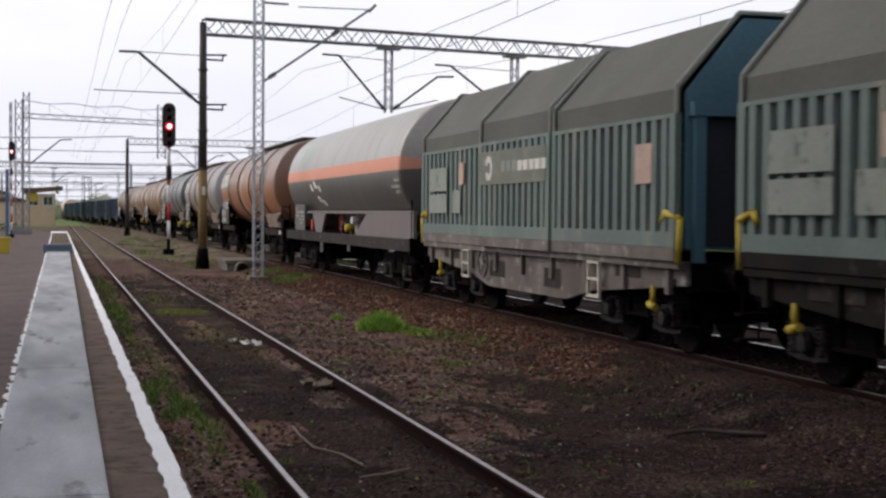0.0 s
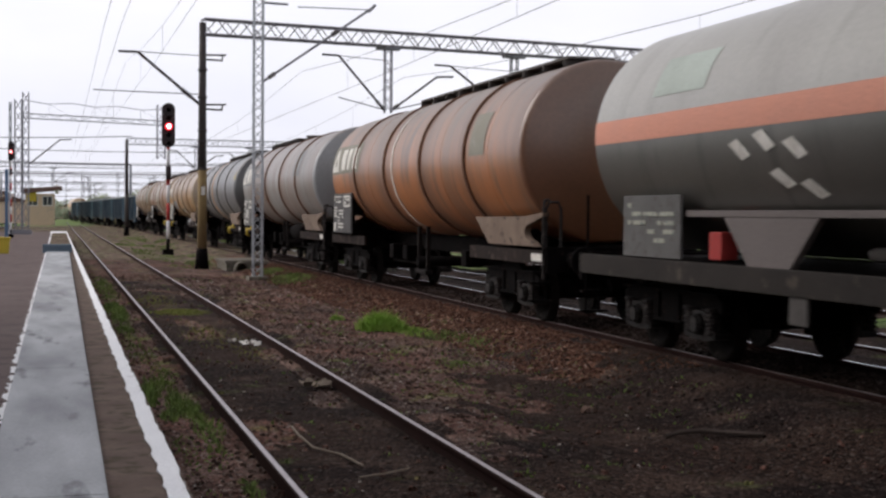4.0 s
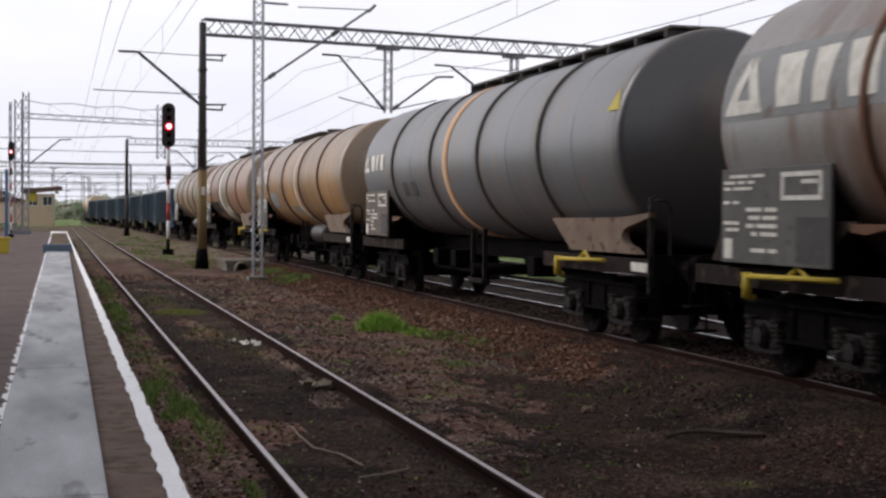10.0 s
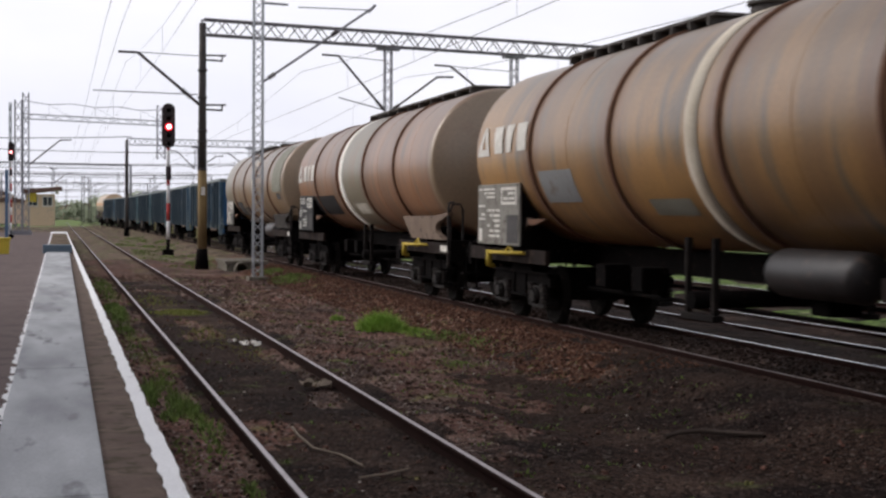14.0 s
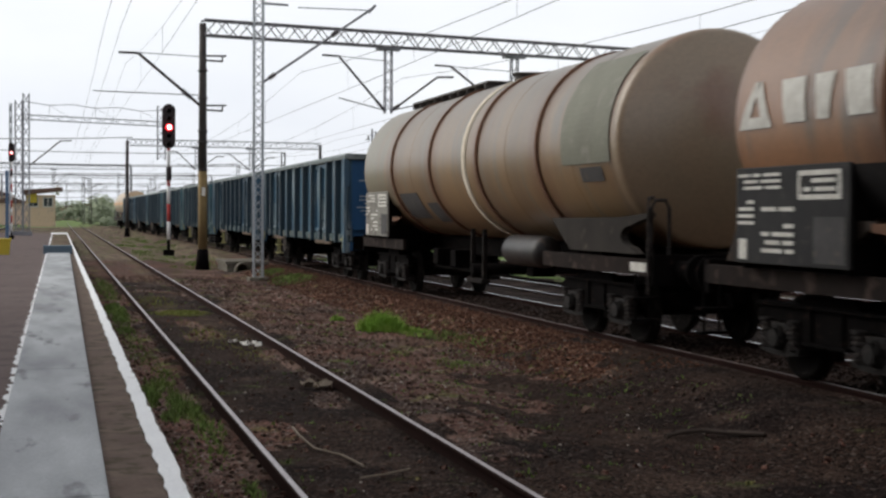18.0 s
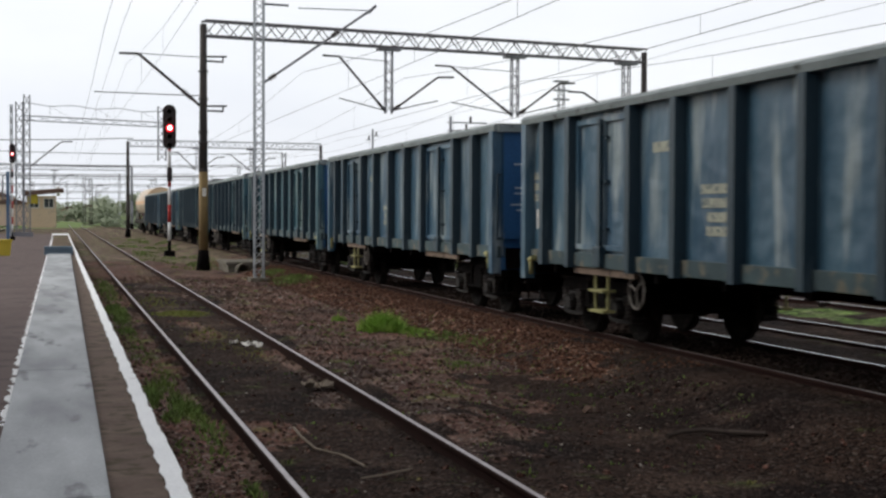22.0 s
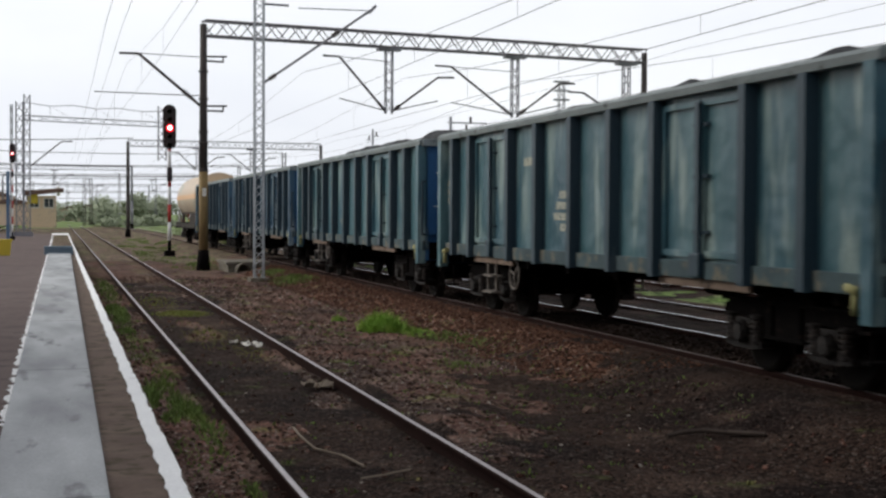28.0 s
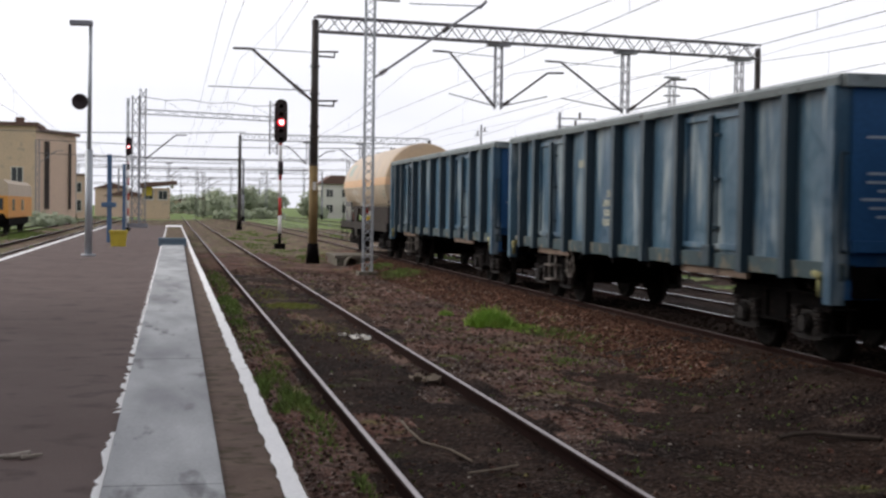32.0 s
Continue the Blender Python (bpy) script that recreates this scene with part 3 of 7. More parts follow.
def ground():
    xs = spread([(-1500, -200, 650), (-200, -40, 40), (-40, -4.6, 6), (-4.6, 0.66, 1.8), (0.66, 9.0, 0.13), (9.0, 24, 0.8), (24, 80, 8), (80, 300, 55), (300, 1500, 600)])
    ys = spread([(-300, -20, 140), (-20, 4, 4), (4, 24, 0.16), (24, 46, 0.35), (46, 110, 2), (110, 300, 10), (300, 800, 100), (800, 3000, 700)])
    bm = B()
    grid = [[bm.verts.new((x, y, lie(x, y))) for x in xs] for y in ys]
    for j in range(len(ys) - 1):
        for i in range(len(xs) - 1):
            f = bm.faces.new((grid[j][i], grid[j][i + 1], grid[j + 1][i + 1], grid[j + 1][i]))
            f.smooth = True
            x, y = (xs[i] + xs[i + 1]) / 2, (ys[j] + ys[j + 1]) / 2
            wob = 0.4 * noise.noise((x, y * 0.5, 4))
            rail_x = x - swing(y)
            if x > 25 or x < -11.5 or y > 190 or (x > 10.5 + 2 * wob and y > 128):
                m = 1
            elif x < -7.9 + wob:
                m = 6
            elif 14.9 + wob < x < 15.7 + wob or 18.6 + wob < x < 20.5 + wob or x > 22.9:
                m = 6
            elif y > 58:
                m = 3
            elif x > 9.6 + wob or (dark_ground(x, y) and x < 7.7):
                m = 4
            elif 7.62 < rail_x < 11:
                m = 2
            else:
                m = 5 if rail_x > 6.05 + wob else 0
            f.material_index = m
    thing("ground", bm, [M_SOIL, M_FAR_GRASS, M_BALLAST, M_YARD, M_DARK_SOIL, M_SHOULDER, M_VERGE], "dark sooty railway yard soil with scattered ballast", "ground", kind="structure")


ground()


def sweep(bm, outline, xs_at, ys, z):
    """An outline of (x, z) pairs carried along the track's line."""
    rings = [[bm.verts.new((xs_at(y) + a, y, z + b)) for a, b in outline] for y in ys]
    n = len(outline)
    for p, q in zip(rings, rings[1:]):
        for i in range(n):
            bm.faces.new((p[i], p[(i + 1) % n], q[(i + 1) % n], q[i]))
    bm.faces.new(rings[0][::-1])
    bm.faces.new(rings[-1])


RAIL_LOW = [(-0.072, -0.172), (0.072, -0.172), (0.072, -0.158), (0.012, -0.140), (0.009, -0.045), (0.034, -0.034), (0.036, -0.008), (0.026, -0.0015), (-0.026, -0.0015), (-0.036, -0.008), (-0.034, -0.034), (-0.009, -0.045), (-0.012, -0.140), (-0.072, -0.158)]
RAIL_HEAD = [(-0.021, -0.006), (0.023, -0.006), (0.023, -0.001), (0.018, 0.0015), (-0.016, 0.0015), (-0.021, -0.001)]


def track(centre, z, end, shiny, label, curve=None, first=-8, near=None):
    line = curve or (lambda y: 0.0)
    ys = spread([(first, 40, 6), (40, end, 12)])
    road = empty("railway_track", label, "track")
    road["kind"] = "structure"
    for side in (-0.7525, 0.7525):
        bm = B()
        sweep(bm, RAIL_LOW, lambda y: centre + side + line(y), ys, z)
        rail = part("rail", bm, M_RAIL, road)
        bm = B()
        sweep(bm, RAIL_HEAD, lambda y: centre + side + line(y), ys, z)
        part("rail_head", bm, near if near and side < 0 else shiny, rail, "worn bright running surface")
    return road


track(SIDING, 0.0, 420, M_RAIL_TOP, "rusty siding track half buried in dark soil")
track(XC, RAIL_Z, 420, M_RAIL_SHINY, "main line track with polished rails on stony ballast", curve=swing, near=M_RAIL_DULL)
for c, z in FAR_TRACKS:
    track(c, z, 420, M_RAIL_SHINY, "neighbouring yard track with polished rails")
track(-7.0, -0.05, 300, M_RAIL_SHINY, "grassy track on the other side of the platform")
track(-10.9, -0.05, 300, M_RAIL_TOP, "overgrown siding beyond the platform")


def platform():
    y0, y1 = -12.0, 101.0
    bm = B()
    box(bm, -4.55, 0.20, y0, y1, -0.30, PLAT)
    thing("platform", bm, M_ASPHALT, "low station platform of worn dark asphalt", "platform", kind="structure")
    bm = B()
    box(bm, 0.204, 0.70, y0, y1, -0.35, PLAT - 0.006)
    thing("platform_edge", bm, M_EDGE, "gritty brown platform edge kerb", "kerb", kind="structure")


platform()


def ragged_line(x, width, y0, y1, wobble, z=PLAT, step=0.35, gaps=0.0, seed=1):
    """A hand-painted line with uneven sides."""
    rnd = random.Random(seed)
    bm = B()
    last = None
    y = y0
    while y <= y1:
        a = x - width / 2 + rnd.uniform(-wobble, wobble)
        b = x + width / 2 + rnd.uniform(-wobble, wobble)
        row = [bm.verts.new((a, y, z + 0.005)), bm.verts.new((b, y, z + 0.005)), bm.verts.new((b, y, z - 0.002)), bm.verts.new((a, y, z - 0.002))]
        if last and rnd.random() > gaps:
            for i in range(4):
                bm.faces.new((last[i], last[(i + 1) % 4], row[(i + 1) % 4], row[i]))
        last = row
        y += step * rnd.uniform(0.5, 1.5) * (1 + max(0, y - 20) * 0.03)
    return bm


thing("platform_line", ragged_line(0.630, 0.108, -6, 101, 0.011, step=0.16), M_LINE, "white painted line along the platform edge, worn and uneven", "marking", kind="structure")
thing("platform_line", ragged_line(-0.345, 0.066, -6, 101, 0.022, step=0.13, gaps=0.16, seed=4), M_LINE, "flaking white painted line beside the concrete slabs", "marking", kind="structure")
thing("platform_line", ragged_line(-4.30, 0.16, -6, 101, 0.02, seed=5), M_LINE, "white painted line along the far platform edge", "marking", kind="structure")
bm = B()
box(bm, -0.42, 0.69, 94.5, 101.0, PLAT - 0.001, PLAT + 0.018)
thing("platform_line", bm, M_LINE, "white painted line closing the platform end", "marking", kind="structure")


def slabs():
    rnd = random.Random(3)
    strip = empty("slab_strip", "raised strip of long grey concrete slabs along the platform", "paving")
    strip["kind"] = "structure"
    y = -4.6
    while y < 49.5:
        end = min(y + 5.8, 49.8)
        gap = 0.012 if abs(y - 24.4) < 0.3 else 0.003
        def right(v):
            return 0.238 + 0.0036 * max(0, v + 2)
        bm = B()
        top = PLAT + 0.05 + rnd.uniform(-0.002, 0.002)
        prism(bm, [(-0.335, y + gap), (right(y), y + gap), (right(end), end - gap), (-0.335, end - gap)], "z", PLAT - 0.05, top)
        bmesh.ops.bevel(bm, geom=list(bm.edges), offset=0.007, segments=2, affect="EDGES")
        part("slab", bm, M_CONCRETE, strip)
        y = end


slabs()
bm = B()
box(bm, -0.47, 0.52, 49.85, 50.15, PLAT, PLAT + 0.20, 0.02)
box(bm, -0.47, 0.52, 49.80, 50.20, PLAT + 0.20, PLAT + 0.30, 0.02)
thing("steel_cover", bm, M_BLUE_LIP, "grey-blue steel cover across the end of the concrete slabs", "cover")

# plain unseen walls behind and beside the eye, added to block light
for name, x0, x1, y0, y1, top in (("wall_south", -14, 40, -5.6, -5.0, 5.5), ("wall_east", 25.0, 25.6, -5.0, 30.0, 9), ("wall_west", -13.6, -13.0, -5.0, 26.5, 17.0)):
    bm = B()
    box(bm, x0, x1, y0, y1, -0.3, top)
    thing(name, bm, M_DULL_WALL, "plain dull unseen wall added to block light", "wall", kind="structure")

# ================= overhead line =================


def lattice(bm, a, b, wide, deep, chord, bay, up=(0, 0, 1)):
    """A truss of four chords with zigzag braces from a to b."""
    a, b, up = Vector(a), Vector(b), Vector(up)
    w = (b - a).normalized()
    side = w.cross(up).normalized()
    up = side.cross(w)
    corner = [(s * wide / 2, t * deep / 2) for s, t in ((-1, -1), (1, -1), (1, 1), (-1, 1))]
    def at(p, q, d):
        return a + side * p + up * q + w * d
    length = (b - a).length
    for p, q in corner:
        rod(bm, at(p, q, 0), at(p, q, length), chord, 4)
    n = max(1, round(length / bay))
    for k in range(n):
        d0, d1 = length * k / n, length * (k + 1) / n
        if k % 2:
            d0, d1 = d1, d0
        for (p, q), (r, s) in zip(corner, corner[1:] + corner[:1]):
            rod(bm, at(p, q, d0), at(r, s, d1), chord * 0.6, 4)


def wire(bm, pts, r=0.009, seg=4):
    """One continuous thin wire through the points."""
    rings = []
    for i, p in enumerate(pts):
        a, b = Vector(pts[max(0, i - 1)]), Vector(pts[min(len(pts) - 1, i + 1)])
        w = (b - a).normalized()
        s = Vector((0, 0, 1)).cross(w).normalized() if abs(w.z) < 0.9 else Vector((1, 0, 0))
        t = w.cross(s)
        rings.append([bm.verts.new(Vector(p) + r * (math.cos(2 * math.pi * k / seg) * s + math.sin(2 * math.pi * k / seg) * t)) for k in range(seg)])
    for p, q in zip(rings, rings[1:]):
        for k in range(seg):
            bm.faces.new((p[k], p[(k + 1) % seg], q[(k + 1) % seg], q[k]))


M_BEAM = material("weathered_beam_steel", (0.17, 0.16, 0.175), (0.11, 0.10, 0.115), None, 0.8, 0.1, 5, 40)


def gantry(left, right, top, posts, beam, label, drops=(), two_tone=True, depth=0.55):
    """A portal over the tracks: two posts, a truss, hanging supports with cantilever arms."""
    lx, ly, lz = left
    rx, ry, rz = right
    g = empty("catenary_gantry", label, "gantry", "overhead line portals", (lx, ly, -0.25))
    o = Vector((lx, ly, -0.25))
    def post(p, name):
        bm = B()
        q = Vector(p) - o
        rod(bm, q + Vector((0, 0, 3.6)), q + Vector((0, 0, top + 0.35)), 0.155, 8, 0.125)
        for z in (1.0, 2.0, 5.0, 6.2, 7.2):
            rod(bm, q + Vector((0, 0, z + 2.6 if z < 3 else z)), q + Vector((0, 0, (z + 2.6 if z < 3 else z) + 0.08)), 0.175, 8)
        post_ob = part(name, bm, posts, g)
        bm = B()
        rod(bm, q + Vector((0, 0, 0.75)), q + Vector((0, 0, 3.6)), 0.165, 8)
        part("post_foot_band", bm, M_YELLOW_STEEL if two_tone else posts, post_ob, "faded ochre lower post")
        bm = B()
        rod(bm, q, q + Vector((0, 0, 0.75)), 0.26, 8, 0.19)
        part("footing", bm, M_BLACK, post_ob, "tarred post footing")
    post((lx, ly, lz), "post")
    post((rx, ry, rz), "post")
    bm = B()
    lattice(bm, Vector((lx, ly, top)) - o, Vector((rx, ry, top)) - o, 0.45, depth, 0.042, 0.47)
    part("beam", bm, beam, g, "pale lattice truss beam")
    for fx, z0, reach in drops:
        x, y = lx + (rx - lx) * fx, ly + (ry - ly) * fx
        q = Vector((x, y, 0)) - o
        bm = B()
        lattice(bm, q + Vector((0, 0, top - 0.3)), q + Vector((0, 0, z0)), 0.26, 0.26, 0.028, 0.35, up=(0, 1, 0))
        box(bm, q.x - 0.45, q.x + 0.45, q.y - 0.2, q.y + 0.2, q.z + top - depth / 2 - 0.14, q.z + top - depth / 2 - 0.02)
        drop = part("hanger", bm, M_PALE_STEEL, g, "hanging lattice support")
        for sx, dx, dz in reach:
            bm = B()
            foot = q + Vector((sx * 0.13, 0, z0 + 0.1))
            tip = q + Vector((dx, 0, z0 + dz))
            rod(bm, foot, tip, 0.045, 6)
            end = tip + Vector((0.65 * (1 if dx > 0 else -1), 0, 0.02))
            rod(bm, tip, end, 0.04, 6)
            rod(bm, q + Vector((sx * 0.13, 0, z0 + 0.12)), q + Vector((dx * 1.0, 0, z0 + 0.55)), 0.022, 5)
            if dz > 1.6:
                rod(bm, tip, q + Vector((sx * 0.13, 0, z0 + dz - 0.12)), 0.015, 5)
            part("cantilever_arm", bm, M_DARK_STEEL, drop, "dark tubular arm")
            bm = B()
            for k in range(4):
                c = foot.lerp(tip, 0.06 + 0.03 * k)
                rod(bm, c, c + (tip - foot).normalized() * 0.03, 0.085, 8)
            part("insulator", bm, M_INSULATOR, drop, "ribbed brown insulator")
    return g


g1 = gantry((5.10, 50.2, -0.2), (23.90, 53.43, -0.2), 8.60, M_DARK_STEEL, M_BEAM, "tall dark steel gantry with a pale lattice beam over the tracks",
            drops=((0.384, 5.76, ((-1, -1.94, 2.14), (1, 1.97, 1.46))), (0.674, 5.80, ((-1, -2.68, 1.97), (1, 1.94, 1.43))), (0.953, 5.80, ((-1, -1.93, 1.18),))))
bm = B()
for a, b, r in (((0, 0, 5.95), (-2.30, 0, 7.85), 0.055), ((-2.30, 0, 7.85), (-2.98, 0, 7.85), 0.045), ((-0.15, 0, 6.4), (-3.85, 0, 6.45), 0.018), ((-0.1, 0, 7.8), (-2.3, 0, 7.86), 0.015)):
    rod(bm, a, b, r, 6)
part("cantilever_arm", bm, M_DARK_STEEL, g1, "dark tubular arm reaching over the siding")
for z in (5.95, 7.75):
    bm = B()
    rod(bm, (0.1, 0, z + 0.08), (0.85, 0, z + 0.10), 0.035, 6)
    rod(bm, (0.1, 0, z - 0.08), (0.70, 0, z - 0.10), 0.035, 6)
    rod(bm, (0.70, 0, z - 0.13), (0.72, 0, z + 0.13), 0.03, 6)
    part("bracket", bm, M_DARK_STEEL, g1)
bm = B()
for k in range(7):
    c = Vector((-0.42 - 0.05 * k, 0, 6.297 + 0.0413 * k))
    rod(bm, c, c + Vector((-0.024, 0, 0.020)), 0.095, 10)
part("insulator", bm, M_INSULATOR, g1, "ribbed brown insulator")
bm = B()
box(bm, -0.05, 0.08, -0.19, -0.17, 2.75, 3.05)
part("small_plate", bm, M_WHITE, g1, "small white plate")

gantry((5.75, 120, -0.2), (22.7, 121, -0.2), 7.9, M_DARK_STEEL, M_PALE_STEEL, "distant dark gantry with a lattice beam over the tracks", two_tone=False,
       drops=((0.35, 5.6, ((-1, -1.7, 1.6), (1, 1.7, 1.2))), (0.63, 5.6, ((-1, -1.9, 1.5), (1, 1.5, 1.2)))))
gantry((-12.0, 178, -0.2), (9.0, 178, -0.2), 7.6, M_PALE_STEEL, M_PALE_STEEL, "far pale gantry across the station throat", two_tone=False, drops=((0.55, 5.4, ((1, 1.7, 1.3),)),))
gantry((-9.0, 240, -0.2), (26.0, 241, -0.2), 8.0, M_PALE_STEEL, M_PALE_STEEL, "far pale gantry across the yard", two_tone=False, drops=((0.4, 5.6, ((-1, -1.7, 1.3),)), (0.7, 5.6, ((1, 1.7, 1.3),))))
gantry((-14.0, 320, -0.2), (20.0, 320, -0.2), 8.2, M_PALE_STEEL, M_PALE_STEEL, "very distant gantry in the haze", two_tone=False)


def platform_gantry():
    """Pale lattice columns on the platform with a double beam to the tracks."""
    g = empty("platform_gantry", "pale lattice columns with a long double beam standing on the platform", "gantry", "overhead line portals", (-2.2, 90, PLAT))
    for dx, dy, wide, hi, mat in ((-0.62, 0.0, 0.12, 8.3, M_GALV), (-0.15, 0.4, 0.42, 8.5, M_PALE_STEEL), (0.32, -0.4, 0.36, 8.9, M_PALE_STEEL)):
        bm = B()
        lattice(bm, (dx, dy, 0), (dx, dy, hi), wide, wide, 0.05, 0.7, up=(0, 1, 0))
        box(bm, dx - wide, dx + wide, dy - wide, dy + wide, 0, 0.25)
        part("column", bm, mat, g)
    bm = B()
    lattice(bm, (0.0, 0, 7.46), (8.9, 0.3, 7.22), 0.3, 0.30, 0.030, 0.9)
    part("beam", bm, M_PALE_STEEL, g)
    bm = B()
    tops = [(0.3 + 1.42 * k, 0.05 * k, 8.42 - 0.05 * k - (0.14 if k % 2 else 0.0)) for k in range(7)]
    wire(bm, tops, 0.024, 5)
    for k in (1, 3, 5):
        rod(bm, tops[k], (tops[k][0], tops[k][1], 7.55 - 0.03 * k), 0.014, 4)
        rod(bm, tops[k], (tops[k][0] + 1.3, tops[k][1], 7.50 - 0.03 * k), 0.012, 4)
    part("tie_rods", bm, M_PALE_STEEL, g, "thin zigzag tie rods over the beam")
    bm = B()
    lattice(bm, (8.7, 0.3, 8.4), (8.7, 0.3, 4.9), 0.5, 0.4, 0.04, 0.5, up=(0, 1, 0))
    part("hanger", bm, M_PALE_STEEL, g)
    bm = B()
    rod(bm, (0.5, 0, 4.4), (2.4, 0, 6.0), 0.045, 6)
    rod(bm, (2.4, 0, 6.0), (3.1, 0, 6.02), 0.04, 6)
    part("cantilever_arm", bm, M_DARK_STEEL, g)


platform_gantry()


def lattice_mast():
    m = empty("lattice_mast", "slender galvanised lattice mast beside the track", "mast", place=(5.88, 41.4, -0.25))
    bm = B()
    lattice(bm, (0, 0, 0), (0, 0, 9.8), 0.27, 0.27, 0.028, 0.26, up=(0, 1, 0))
    part("shaft", bm, M_GALV, m)
    bm = B()
    box(bm, -0.3, 0.3, -0.3, 0.3, 0, 0.18, 0.02)
    part("footing", bm, M_OLD_CONCRETE, m)
    bm = B()
    rod(bm, (0.15, 0, 6.10), (3.55, 0, 8.50), 0.04, 6)
    rod(bm, (0.15, 0, 8.48), (0.9, 0, 8.46), 0.035, 6)
    rod(bm, (1.2, 0, 8.40), (3.4, 0, 8.42), 0.018, 5)
    rod(bm, (3.4, 0, 8.35), (3.62, 0, 8.58), 0.05, 6)
    part("cantilever_arm", bm, M_PALE_STEEL, m, "grey tubular arm")
    for start in (0.05, 0.62):
        bm = B()
        for k in range(3):
            c = Vector((0.15, 0, 6.10)).lerp(Vector((3.55, 0, 8.50)), start + 0.02 * k)
            rod(bm, c, c + Vector((0.04, 0, 0.028)), 0.075, 8)
        part("insulator", bm, M_INSULATOR, m)


lattice_mast()


def signal(place, name_label, height, on_post=True, size=1.0):
    s = empty("railway_signal", name_label, "signal", "light signals", place)
    if on_post:
        z, k = 0.0, 0
        while z < height - 2.1:
            bm = B()
            rod(bm, (0, 0, z), (0, 0, min(z + 0.85, height - 2.1)), 0.085, 10)
            part("post_band", bm, (M_WHITE_POST if k % 2 else M_RED) if z > 0.6 else M_BLACK, s, "white band" if k % 2 else "red band")
            z, k = z + 0.85, k + 1
        bm = B()
        box(bm, -0.25, 0.25, -0.25, 0.25, 0.0, 0.35, 0.03)
        part("base", bm, M_BLACK, s)
        bm = B()
        rod(bm, (0.0, -0.10, height - 3.65), (0.0, -0.10, height - 3.0), 0.13, 10)
        part("small_lamp_box", bm, M_SIGNAL, s, "small dark lamp box on the post")
    bm = B()
    n = 14
    ring = [(0.31 * math.cos(math.pi * i / n), height - 0.31 + 0.31 * math.sin(math.pi * i / n)) for i in range(n + 1)]
    ring += [(-0.31 * math.cos(math.pi * i / n), height - 1.84 - 0.28 * math.sin(math.pi * i / n)) for i in range(n + 1)]
    prism(bm, ring, "y", -0.10, 0.08)
    head = part("head", bm, M_SIGNAL, s, "dark rounded signal head")
    for k in range(5):
        zc = height - 0.33 - 0.40 * k
        bm = B()
        lathe(bm, [(-0.34, 0.125), (-0.10, 0.135), (-0.10, 0.11), (-0.34, 0.11)], (0, zc), 16, 0, math.pi)
        part("hood", bm, M_SIGNAL, head)
        bm = B()
        rod(bm, (0, -0.36 if k == 2 else -0.115, zc), (0, -0.10, zc), 0.165 if k == 2 else 0.105, 16)
        part("lens", bm, M_RED_LAMP if k == 2 else M_BLACK, head, "glowing red lens" if k == 2 else "unlit dark lens")
        if k == 2:
            bm = B()
            rod(bm, (0, -0.372, zc), (0, -0.362, zc), 0.11, 14)
            part("lens_core", bm, M_RED_CORE, head, "bright centre of the red light")
    s.scale = (size, size, size)
    return s


signal((5.13, 66.4, -0.25), "red and white banded signal post showing a red light", 7.32)
signal((-2.40, 78.0, PLAT), "slim platform signal showing a red light", 10.5, size=0.50)

# ================= platform furniture =================


def platform_lamp():
    p = empty("platform_lamp", "slim grey lamp post with a square lantern on the platform", "lamp post", place=(-2.30, 39.6, PLAT))
    bm = B()
    rod(bm, (0, 0, 0), (0, 0, 3.0), 0.105, 12)
    rod(bm, (0, 0, 3.0), (0.02, 0, 6.55), 0.065, 12, 0.05)
    rod(bm, (0, 0, 0), (0, 0, 0.06), 0.20, 12)
    part("pole", bm, M_GALV, p)
    bm = B()
    box(bm, -0.55, 0.08, -0.14, 0.14, 6.46, 6.60, 0.03)
    part("lantern", bm, M_PALE_STEEL, p, "flat grey lantern head")
    bm = B()
    lathe(bm, [(-0.22, 0.22), (-0.18, 0.225), (0.0, 0.14), (0.12, 0.08), (0.12, 0.0)], (-0.25, 4.32), 18)
    lathe(bm, [(-0.22, 0.22), (-0.12, 0.05), (-0.12, 0.0)], (-0.25, 4.32), 18)
    rod(bm, (-0.2, 0.06, 4.32), (0, 0, 4.36), 0.03, 6)
    part("loudspeaker", bm, M_SIGNAL, p, "round dark horn loudspeaker")


platform_lamp()


def blue_post():
    p = empty("sign_post", "slim blue steel information post on the platform", "post", place=(-2.38, 54.3, PLAT))
    bm = B()
    box(bm, -0.09, 0.09, -0.09, 0.09, 0, 3.4, 0.02)
    part("post", bm, M_BLUE_STEEL, p)
    bm = B()
    box(bm, -0.30, 0.26, -0.16, 0.16, 1.35, 1.55, 0.05)
    part("bracket", bm, M_BLUE_STEEL, p)
    bm = B()
    box(bm, 0.42, 0.54, 2.0, 2.12, 0, 3.1, 0.02)
    part("rear_post", bm, M_BLUE_STEEL, p)


blue_post()


def bin_box():
    p = empty("grit_bin", "yellow plastic grit bin standing on the platform", "bin", place=(-1.84, 49.3, PLAT))
    bm = B()
    v = [(-0.25, 0.0), (0.25, 0.0), (0.29, 0.46), (-0.29, 0.46)]
    prism(bm, v, "y", -0.22, 0.22)
    part("body", bm, M_BIN, p)
    bm = B()
    box(bm, -0.32, 0.32, -0.26, 0.26, 0.463, 0.56, 0.03)
    part("lid", bm, M_BIN, p)


bin_box()


